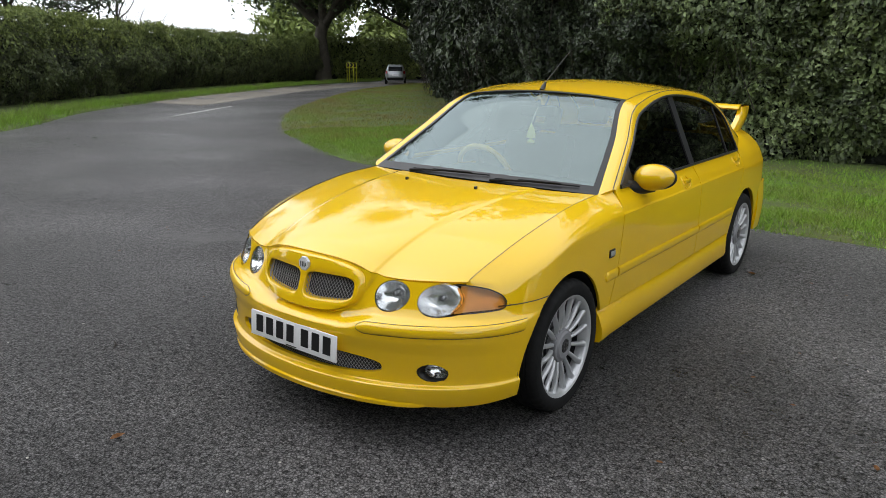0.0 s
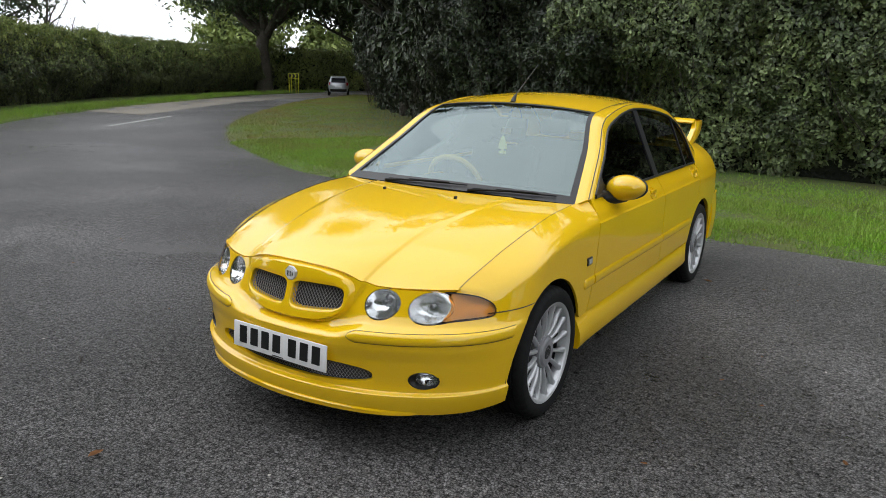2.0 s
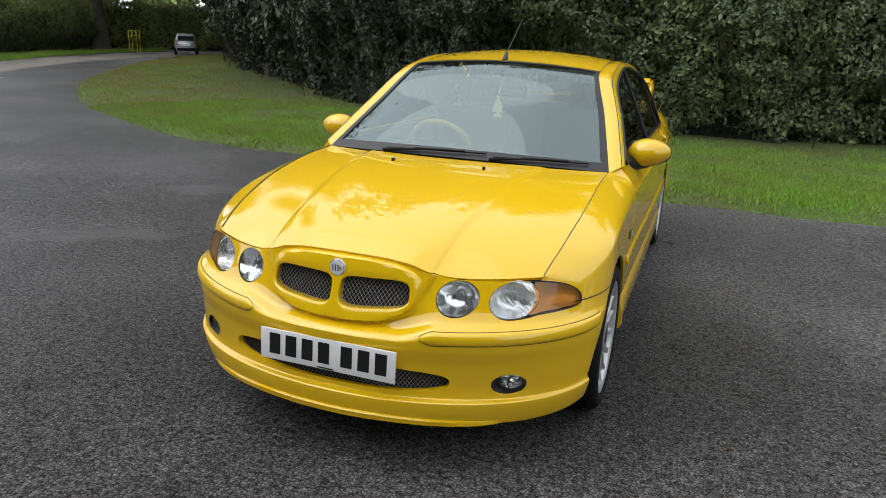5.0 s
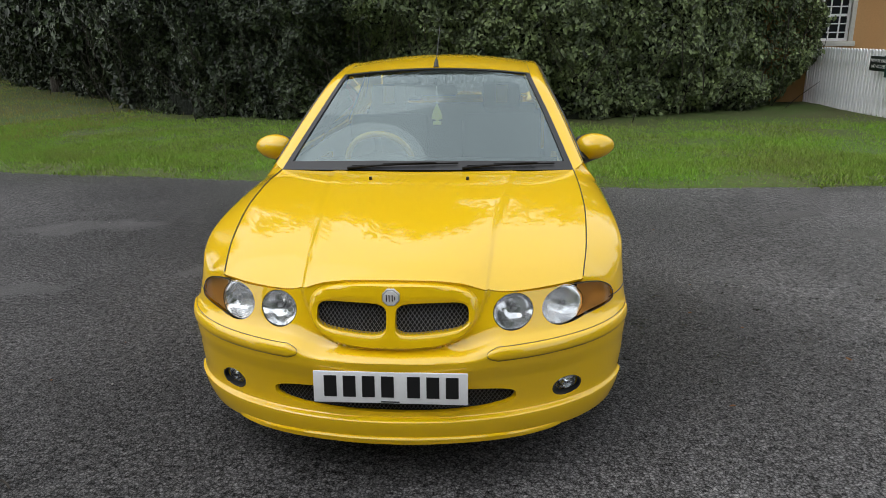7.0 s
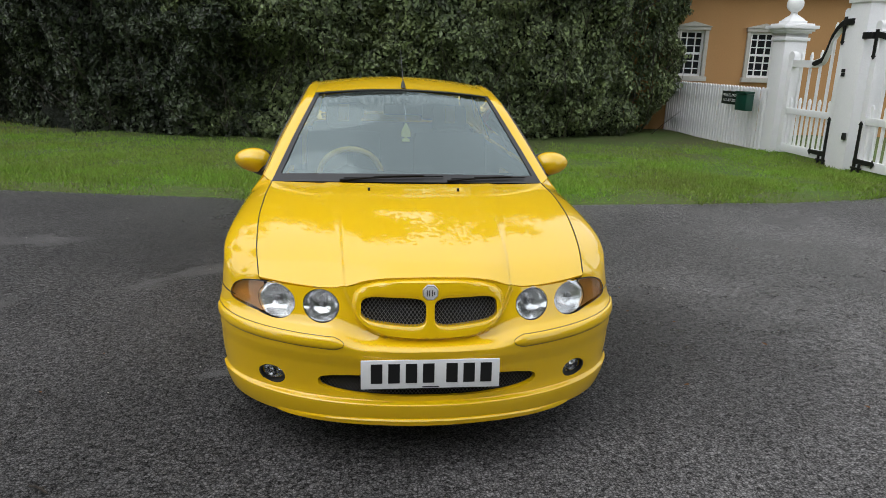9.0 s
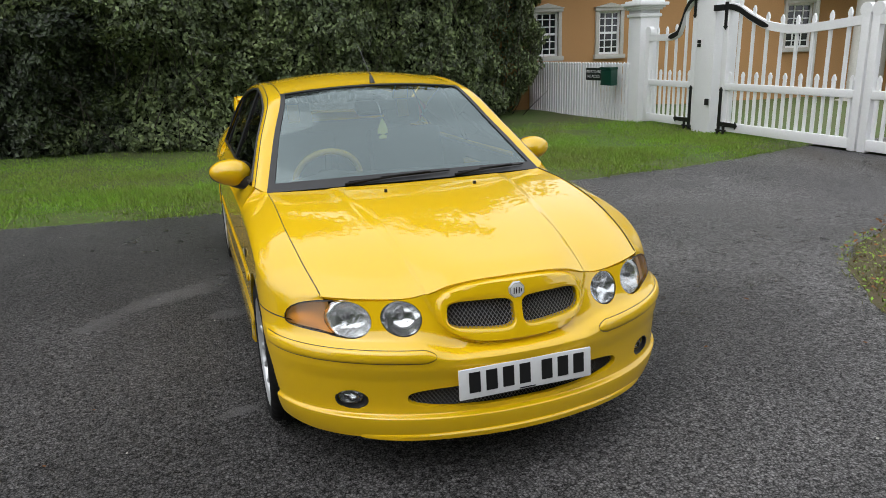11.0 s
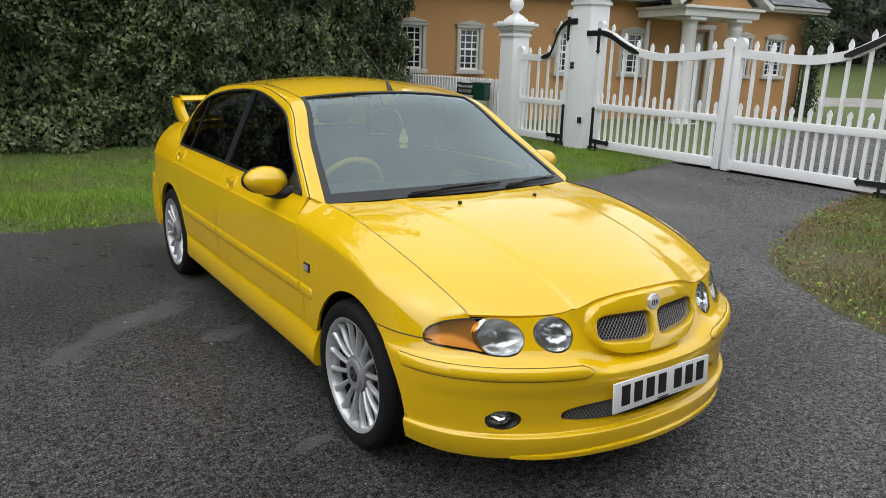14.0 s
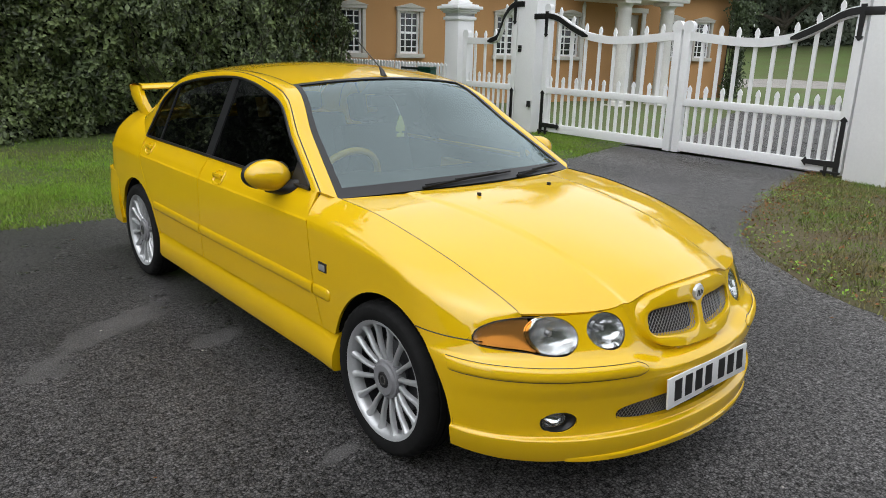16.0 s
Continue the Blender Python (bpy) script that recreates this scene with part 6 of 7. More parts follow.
# ---- bonnet ----
def bonnet():
    bm = bmesh.new()

    def f(k, u):
        xa = 0.631 * k
        fy, fz = nose_y(xa, 0.66) + 0.004, HOOD_FRONT(abs(xa)) + 0.002
        by, bz = 0.305 + 0.155 * k * k, 0.884 - 0.024 * k * k
        y = fy + (by - fy) * u
        ye = -0.503 + (0.46 + 0.503) * u
        xe, ze = X4(ye) - GAP * 1.4, Z4(ye)
        x = xe * k
        zc = 0.742 + (0.884 - 0.742) * (1 - (1 - u) ** 1.75)
        z = ze + (zc - ze) * (1 - abs(k) ** 2.3)
        z += (fz - (0.659 + (0.742 - 0.659) * (1 - abs(k) ** 2.3))) * (1 - u) ** 5
        rx = 0.30 + 0.13 * u
        z += 0.0055 * sstep(rx + 0.012, rx - 0.030, abs(x)) * sstep(0, 0.1, u) - 0.003
        return Vector((x, y, z))
    grid(bm, f, lin(-1, 1, 281), lin(0, 1, 91))
    outward(bm, (0, 0, 0.3))
    rim(bm, 0.012)
    ob = part("bonnet", bm, M["paint"], CAR, smooth=50)
    for x in (-0.21, 0.21):
        bm = bmesh.new()
        box(bm, (x - 0.006, 0.153, 0.874), (x + 0.006, 0.169, 0.893), 0.003)
        part("washer_jet", bm, M["black"], ob)
    return ob


bonnet()
for s in (1, -1):
    line_on("bonnet_gap", [Vector((s * (X4(y) - 0.0018), y, Z4(y) - 0.0012)) for y in lin(-0.49, 0.462, 60)], 0.0021, M["black"], CAR)

# ---- roof, pillars and glass: three lines along the car ----
T_K = (0, 0.175, 0.35, 0.55, 0.75, 0.9, 1.0)


def rail(xs, ys, zs):
    cs = [crv(*zip(T_K, v)) for v in (xs, ys, zs)]
    return lambda t: Vector([c(t) for c in cs])


C0 = rail([0] * 7, (0.315, 0.712, 1.108, 1.68, 2.34, 2.58, 2.94), (0.892, 1.104, 1.301, 1.354, 1.316, 1.232, 1.02))
C1 = rail((0.692, 0.602, 0.508, 0.50, 0.502, 0.535, 0.612), (0.465, 0.81, 1.152, 1.68, 2.31, 2.55, 2.93), (0.866, 1.071, 1.268, 1.312, 1.274, 1.195, 0.99))
C2 = rail((0.748, 0.679, 0.602, 0.578, 0.600, 0.650, 0.747), (0.575, 0.853, 1.135, 1.625, 2.235, 2.46, 2.55), (0.885, 1.055, 1.212, 1.284, 1.226, 1.12, 0.893))


def span(t, k):
    a, c = C1(t), C0(t)
    q = 1 - k * k
    return Vector((a.x * k, a.y + (c.y - a.y) * q, a.z + (c.z - a.z) * q))


def pillar():
    bm = bmesh.new()

    def f(t, s):
        a, b = C2(t), C1(t)
        p = a.lerp(b, s)
        n = Vector((0.75, -0.3 * (t < 0.3), 0.65)).normalized()
        return p + n * 0.020 * math.sin(math.pi * s)
    grid(bm, f, lin(0, 1, 70), lin(0, 1, 9))
    return bm


both("roof_pillar", pillar, M["paint"], depth=0.015, smooth=60)


def skin(t0, t1, kmax, lift, n=30, m=41):
    bm = bmesh.new()
    grid(bm, lambda t, k: span(t, k) + Vector((0, -0.3 * lift, lift)), lin(t0, t1, n), lin(-kmax, kmax, m))
    outward(bm, (0, 1.6, 0.6))
    return bm


bm = skin(0.352, 0.75, 0.997, 0.002)
rim(bm, 0.012)
part("roof", bm, M["paint"], CAR, smooth=60)
part("windscreen", skin(0.0, 0.345, 0.985, -0.004), M["screen"], CAR, "clear curved windscreen", smooth=180).visible_shadow = False
part("rear_window", skin(0.755, 0.99, 0.97, -0.004), M["tinted"], CAR, smooth=180).visible_shadow = False


def seal(t0, t1, low, wt, wk):
    bm = bmesh.new()
    ts = [t0, t0 + low, *lin(t0 + low, t1 - wt, 24)[1:-1], t1 - wt, t1]
    ks = [-0.999, -0.999 + wk, *lin(-0.999 + wk, 0.999 - wk, 24)[1:-1], 0.999 - wk, 0.999]
    rows = [[bm.verts.new(span(t, k) + Vector((0, -0.0007, 0.0015))) for k in ks] for t in ts]
    for i in range(len(ts) - 1):
        for j in range(len(ks) - 1):
            if i in (0, len(ts) - 2) or j in (0, len(ks) - 2):
                bm.faces.new((rows[i][j], rows[i + 1][j], rows[i + 1][j + 1], rows[i][j + 1]))
    bmesh.ops.delete(bm, geom=[v for v in bm.verts if not v.link_faces], context="VERTS")
    outward(bm, (0, 1.6, 0.6))
    rim(bm, 0.006)
    return part("windscreen_seal", bm, M["black"], CAR)


seal(0.0, 0.352, 0.026, 0.012, 0.042)
for s in (1, -1):
    for nm, q, t0, t1 in (("roof_seam", 1.0, 0.352, 0.75), ("door_frame_gap", 0.42, 0.0, 0.97)):
        line_on(nm, [Vector((s * p.x, p.y, p.z)) for p in [C2(t).lerp(C1(t), q) + Vector((0.75, -0.3 * (t < 0.3), 0.65)).normalized() * (0.020 * math.sin(math.pi * q) - 0.0012) for t in lin(t0, t1, 50)]], 0.0028, M["black"], CAR)

# side glass under the C2 line
C2S = [C2(t) for t in lin(0, 1, 160)]


def dlo_top(y):
    for a, b in zip(C2S, C2S[1:]):
        if a.y <= y <= b.y:
            return a.z + (b.z - a.z) * (y - a.y) / max(b.y - a.y, 1e-6)
    return 0.895


def glass_x(z):
    return 0.747 - (z - 0.893) * 0.450


def side_glass(y0, y1, inset=0.006, lean=0.0):
    def make():
        bm = bmesh.new()

        def f(u, v):
            y = y0 + (y1 - y0) * u
            zt = max(dlo_top(y), 0.8935)
            z = 0.892 + (zt - 0.892) * v
            return Vector((glass_x(z) - inset, y + lean * (z - 0.892), z))
        grid(bm, f, lin(0, 1, 24), lin(0, 1, 14))
        return bm
    return make


for o in both("window", side_glass(0.75, 1.585), M["tinted"], FDOORS, "dark tinted side glass", depth=0, smooth=180) + both("window", side_glass(1.64, 2.31), M["tinted"], RDOORS, "dark tinted side glass", depth=0, smooth=180) + both("quarter_light", side_glass(2.325, 2.548), M["tinted"], RDOORS, "dark tinted side glass", depth=0, smooth=180):
    o.visible_shadow = False
both("door_pillar", side_glass(1.575, 1.652, -0.002), M["black"], FDOORS, depth=0.01)
both("window_divider", side_glass(2.308, 2.328, -0.001), M["black"], RDOORS, depth=0.01)
both("mirror_sail", side_glass(0.588, 0.755, -0.001), M["black"], FDOORS, depth=0.01)
for s in (1, -1):
    pts = [Vector((s * (p.x + 0.002), p.y, p.z - 0.003)) for p in C2S[3:-2:3]]
    base = [Vector((s * (glass_x(0.893) + 0.003), y, 0.893)) for y in lin(2.54, 0.59, 40)]
    line_on("window_trim", pts + base + pts[:1], 0.0075, M["black"], CAR)


def mirror_thing():
    for s in (1, -1):
        ob = new("door_mirror")
        ob.parent, ob.location = CAR, (-s * 0.022, -0.018, 0.018)
        bm = bmesh.new()
        bmesh.ops.create_uvsphere(bm, u_segments=36, v_segments=20, radius=1.0)
        for v in bm.verts:
            c = v.co
            k = 1.0 if c.y < 0 else 0.42
            x = c.x * 0.100
            v.co = Vector((s * (0.848 + x), 0.830 + c.y * 0.085 * k * (1 - 0.15 * c.x), 0.905 + c.z * 0.066 * (1 - 0.12 * c.x) + 0.006 * c.x))
        if s < 0:
            bmesh.ops.reverse_faces(bm, faces=bm.faces)
        part("shell", bm, M["paint"], ob)
        bm = bmesh.new()
        lathe(bm, [(0.0, 0.0), (0.95, 0.0), (1.02, 0.06), (1.02, 0.16), (0.9, 0.2)], 36, Matrix.Translation((s * 0.848, 0.837, 0.905)) @ Matrix.Diagonal((0.099, 0.16, 0.062, 1)) @ Matrix.Rotation(radians(-90), 4, "X"))
        bmesh.ops.recalc_face_normals(bm, faces=bm.faces)
        part("mirror_frame", bm, M["black"], ob)
        bm = bmesh.new()
        pts = [Vector((s * 0.725, 0.70, 0.880)), Vector((s * 0.76, 0.755, 0.855)), Vector((s * 0.80, 0.82, 0.855)), Vector((s * 0.84, 0.85, 0.865))]
        tube(bm, pts, [0.034, 0.034, 0.036, 0.036], 14)
        bmesh.ops.create_uvsphere(bm, u_segments=20, v_segments=12, radius=1.0, matrix=Matrix.Translation((s * 0.782, 0.842, 0.895)) @ Matrix.Diagonal((0.046, 0.034, 0.062, 1)))
        part("mirror_arm", bm, M["black"], ob)


mirror_thing()


def handles():
    for y, z, owner in ((1.395, 0.822, FDOORS), (2.405, 0.838, RDOORS)):
        for i, s in enumerate((1, -1)):
            x = side_x(y, z)
            bm = bmesh.new()
            rows = []
            for q, h, d in ((1.0, 1.0, 0.0015), (0.93, 0.93, 0.005), (0.80, 0.78, 0.005), (0.70, 0.6, -0.010)):
                rows.append([bm.verts.new((s * (side_x(y, z + 0.036 * h * math.copysign(abs(math.sin(t)) ** 0.6, math.sin(t))) + d), y + 0.056 * q * math.copysign(abs(math.cos(t)) ** 0.6, math.cos(t)), z + 0.036 * h * math.copysign(abs(math.sin(t)) ** 0.6, math.sin(t)))) for t in lin(0, 2 * math.pi, 33)[:-1]])
            for a, b in zip(rows, rows[1:]):
                for k in range(32):
                    bm.faces.new((a[k], a[(k + 1) % 32], b[(k + 1) % 32], b[k]))
            bm.faces.new(rows[-1])
            outward(bm, (0, y, z))
            part("handle_recess", bm, M["paint"], owner[i])
            bm = bmesh.new()
            box(bm, (min(s * (x - 0.006), s * (x + 0.013)), y - 0.045, z - 0.004), (max(s * (x - 0.006), s * (x + 0.013)), y + 0.047, z + 0.018), 0.006)
            part("door_handle", bm, M["paint"], owner[i])


handles()


def repeaters():
    for i, s in enumerate((1, -1)):
        y, z = 0.380, 0.627
        x = side_x(y, z)
        ob = new("side_repeater")
        ob.parent = CAR
        bm = bmesh.new()
        box(bm, (min(s * (x - 0.004), s * (x + 0.005)), y - 0.029, z - 0.019), (max(s * (x - 0.004), s * (x + 0.005)), y + 0.029, z + 0.019), 0.004)
        part("surround", bm, M["black"], ob)
        bm = bmesh.new()
        box(bm, (min(s * (x + 0.003), s * (x + 0.009)), y - 0.022, z - 0.012), (max(s * (x + 0.003), s * (x + 0.009)), y + 0.022, z + 0.012), 0.004)
        part("lens", bm, M["alloy"], ob)


repeaters()


def boot():
    bm = bmesh.new()
    zc, ze = crv((0, 1.02), (0.4, 1.022), (0.8, 1.015), (0.9, 0.995), (1, 0.93)), crv((0, 0.988), (0.4, 0.99), (0.8, 0.972), (0.9, 0.955), (1, 0.90))
    xe = crv((0, 0.610), (0.5, 0.588), (0.9, 0.55), (1, 0.54))

    def f(u, k):
        y = 2.94 - 0.02 * k * k + 0.50 * u - 0.05 * k * k * u
        return Vector((xe(u) * k, y, ze(u) + (zc(u) - ze(u)) * (1 - k * k)))
    grid(bm, f, lin(0, 1, 24), lin(-1, 1, 31))
    grid(bm, lambda v, k: Vector((0.56 * k + 0.16 * k * (1 - v) ** 0.5 * v, 3.44 - 0.05 * k * k + 0.02 * (1 - v), 0.62 + (0.90 + 0.03 * (1 - k * k) - 0.62) * v)), lin(0, 1, 12), lin(-1, 1, 31))
    outward(bm, (0, 2.7, 0.6))
    ob = part("boot_lid", bm, M["paint"], CAR)
    for s in (1, -1):
        bm = bmesh.new()
        box(bm, (min(s * 0.46, s * 0.64), 3.34, 0.70), (max(s * 0.46, s * 0.64), 3.435, 0.86), 0.02)
        part("tail_lamp", bm, M["red"], CAR, "red tail lamp")
    bm = bmesh.new()

    def g(u, v):
        a = u * math.pi / 2
        z = 0.26 + 0.36 * v
        b = 0.012 * math.sin(math.pi * min(1, v * 1.1)) + 0.012
        sgn = math.copysign(1, a)
        x = (0.795 + b) * math.copysign(abs(math.sin(a)) ** 0.45, a)
        y = 3.005 + (0.48 + b) * abs(math.cos(a)) ** 0.6
        if v > 0.98:
            x *= 0.97
            y -= 0.02
        return Vector((x, y, z))
    grid(bm, g, lin(-1, 1, 61), [0, 0.1, 0.3, 0.5, 0.7, 0.85, 0.93, 0.97, 1.0])
    outward(bm, (0, 2.8, 0.45))
    rim(bm, 0.03)
    part("rear_bumper", bm, M["paint"], CAR)


boot()


def spoiler():
    ob = new("spoiler")
    ob.parent = CAR
    bm = bmesh.new()
    prof = [(0.0, 0.0), (0.03, 0.020), (0.10, 0.026), (0.20, 0.020), (0.255, 0.006), (0.25, -0.004), (0.12, -0.006), (0.03, -0.012)]

    def f(x, k):
        y, z = prof[k % 8]
        return Vector((x, 2.945 + y + 0.05 * (x / 0.62) ** 2, 1.142 + z + 0.012 * (1 - (x / 0.62) ** 2)))
    rows = grid(bm, f, lin(-0.605, 0.605, 25), range(9))
    outward(bm, (0, 3.05, 1.158))
    part("blade", bm, M["paint"], ob)
    for s in (1, -1):
        bm = bmesh.new()

        def g(t, k):
            x = 0.585 + 0.028 * math.sin(t * math.pi * 0.8)
            w = 0.028 - 0.010 * t
            y0 = 2.90 + 0.10 * t + 0.05 * t * t
            y1 = 3.06 + 0.13 * t + 0.05 * t * t
            z = 0.965 + 0.188 * t
            q = [(x - w, y0), (x + w * 0.5, y0 - 0.006), (x + w, y0 + 0.02), (x + w, y1 - 0.02), (x + w * 0.5, y1 + 0.004), (x - w, y1)]
            a = q[k % 6]
            return Vector((s * a[0], a[1], z))
        grid(bm, g, lin(0, 1, 9), range(7))
        bmesh.ops.holes_fill(bm, edges=bm.edges, sides=12)
        outward(bm, (s * 0.61, 3.03, 1.06))
        part("upright", bm, M["paint"], ob)


spoiler()


def aerial():
    ob = new("aerial")
    ob.parent = CAR
    bm = bmesh.new()
    tube(bm, [(0, 1.128, 1.302), (0, 1.144, 1.328), (0, 1.163, 1.348)], [0.016, 0.012, 0.006], 12)
    part("base", bm, M["black"], ob)
    bm = bmesh.new()
    tube(bm, [(0, 1.161, 1.346), (0, 1.28, 1.42), (0, 1.45, 1.525)], [0.0028, 0.0026, 0.002], 8)
    part("rod", bm, M["black"], ob)


aerial()


def wipers():
    for xa, xb, pv in ((-0.33, 0.16, -0.02), (0.20, 0.60, 0.34)):
        ob = new("wiper")
        ob.parent = CAR

        def on(x, t, h):
            k = x / C1(t).x
            return span(t, k) + Vector((0, -0.5 * h, 0.8 * h))
        bm = bmesh.new()
        pts = [on(xa + (xb - xa) * q, 0.008 + 0.008 * q, 0.010) for q in lin(0, 1, 14)]
        tube(bm, pts, 0.0035, 6)
        part("blade", bm, M["wiper"], ob)
        bm = bmesh.new()
        tube(bm, [on(xa - 0.02, 0.002, 0.008), on(xa + (xb - xa) * 0.2, 0.006, 0.014), on(xa + (xb - xa) * 0.55, 0.012, 0.014)], [0.007, 0.005, 0.0035], 8)
        part("arm", bm, M["wiper"], ob)
        bm = bmesh.new()
        tube(bm, [on(xa + (xb - xa) * q, 0.008 + 0.008 * q, 0.016) for q in lin(0.3, 0.8, 6)], 0.004, 6)
        part("bridge", bm, M["wiper"], ob)
    bm = bmesh.new()
    grid(bm, lambda k, v: Vector((0.685 * k, 0.30 + 0.16 * k * k + 0.055 * v, 0.872 - 0.026 * k * k + 0.010 * v)), lin(-1, 1, 31), [0, 0.5, 1])
    part("scuttle", bm, M["black"], CAR)


wipers()


# ---- wheels ----
def wheel_mesh(parent, s):
    """A multi-spoke alloy wheel with tyre; s = 1 for the left side. Axle along x, outer face outwards."""
    ax = Matrix.Rotation(radians(90 * s), 4, "Y")
    bm = bmesh.new()
    R, w = 0.298, 0.092
    prof = [(0.207, -w * 0.9), (0.222, -w), (0.26, -w * 1.04), (0.284, -w * 0.95), (0.294, -w * 0.78)]
    for c in (-0.5, -0.18, 0.18, 0.5):
        prof += [(R - 0.001, w * (c - 0.045) * 1.15), (R - 0.008, w * (c - 0.03) * 1.15), (R - 0.008, w * (c + 0.03) * 1.15), (R - 0.001, w * (c + 0.045) * 1.15)]
    prof += [(0.294, w * 0.78), (0.287, w * 0.95), (0.277, w * 1.03), (0.272, w * 1.05), (0.256, w * 1.06), (0.240, w * 1.05), (0.229, w * 1.0), (0.214, w * 0.90)]
    rings = lathe(bm, prof, 120, ax)
    for q in (3, 4, 5, 20, 21, 22, 23):
        if q < len(rings):
            for k in range(0, 120, 3):
                v = rings[q][k]
                v.co.y, v.co.z = v.co.y * 0.984, v.co.z * 0.984
    outward(bm, (0, 0, 0))
    part("tyre", bm, M["rubber"], parent, "black low-profile tyre")
    bm = bmesh.new()
    lathe(bm, [(0.203, 0.040), (0.206, 0.062), (0.210, 0.078), (0.214, 0.085), (0.222, 0.090), (0.228, 0.092), (0.230, 0.087), (0.226, 0.083)], 72, ax)
    bmesh.ops.recalc_face_normals(bm, faces=bm.faces)
    part("rim", bm, M["alloy"], parent, "silver alloy rim")
    bm = bmesh.new()
    lathe(bm, [(0.192, -0.08), (0.204, -0.06), (0.2035, 0.0405)], 72, ax)
    bmesh.ops.recalc_face_normals(bm, faces=bm.faces)
    # dark steel instead of alloy paints the shade behind the spokes
    part("rim_barrel", bm, M["steel"], parent, "inside of the rim, darkened as shade behind the spokes")
    sp = bmesh.new()
    ts = lin(0, 1, 9)
    rows = []
    for t in ts:
        r = 0.060 + (0.213 - 0.060) * t
        h = 0.060 + 0.022 * math.sin(t * math.pi * 0.62) - 0.010 * t * t + 0.012 * sstep(0.8, 1, t)
        b = 0.0054 + 0.0036 * t + 0.007 * sstep(0.84, 1, t) + 0.004 * sstep(0.25, 0, t)
        b2 = b * 1.12
        rows.append([sp.verts.new(ax @ Vector((r, yy, zz))) for yy, zz in ((-b2, h - 0.02), (-b, h - 0.004), (-b * 0.5, h), (b * 0.5, h), (b, h - 0.004), (b2, h - 0.02))])
    for a, b in zip(rows, rows[1:]):
        for k in range(5):
            sp.faces.new((a[k], a[k + 1], b[k + 1], b[k]))
    bmesh.ops.recalc_face_normals(sp, faces=sp.faces)
    me = finish("spoke", sp, M["alloy"], 50)
    for k in range(16):
        o = new("spoke", me)
        o.parent = parent
        o.matrix_basis = Matrix.Rotation(2 * math.pi * (k + 0.3) / 16, 4, "X")
    bm = bmesh.new()
    lathe(bm, [(0.0, 0.078), (0.030, 0.078), (0.033, 0.082), (0.056, 0.082), (0.060, 0.079), (0.064, 0.074), (0.072, 0.072), (0.075, 0.064), (0.075, 0.02)], 40, ax)
    bmesh.ops.recalc_face_normals(bm, faces=bm.faces)
    part("hub_cap", bm, M["hub"], parent, "dull silver hub cap")
    bm = bmesh.new()
    lathe(bm, [(0.0, 0.0825), (0.028, 0.0825), (0.031, 0.079)], 32, ax)
    part("hub_badge", bm, M["black"], parent, "black hub badge")
    bm = bmesh.new()
    lathe(bm, [(0.012, 0.0835), (0.020, 0.0835), (0.020, 0.0827)], 8, ax)
    part("badge_mark", bm, M["chrome"], parent)
    bm = bmesh.new()
    lathe(bm, [(0.05, 0.028), (0.075, 0.028), (0.078, 0.018), (0.140, 0.018), (0.141, -0.006), (0.06, -0.006)], 48, ax)
    bmesh.ops.recalc_face_normals(bm, faces=bm.faces)
    part("brake_disc", bm, M["steel"], parent, "grey steel brake disc")
    bm = bmesh.new()
    box(bm, (-0.02, 0.075, -0.07), (0.035, 0.165, 0.07), 0.015)
    if s < 0:
        mirrored(bm)
    part("caliper", bm, M["steel"], parent)
    bm = bmesh.new()
    lathe(bm, [(0.0, -0.02), (0.200, -0.02)], 40, ax)
    part("backplate", bm, M["dark"], parent)


for nm_y in (0.0, 2.622):
    for s in (1, -1):
        wh = new("wheel")
        wh.parent, wh.matrix_basis = CAR, Matrix.Translation((s * 0.7225, nm_y, 0.2935)) @ Matrix.Scale(0.985, 4)
        wheel_mesh(wh, s)


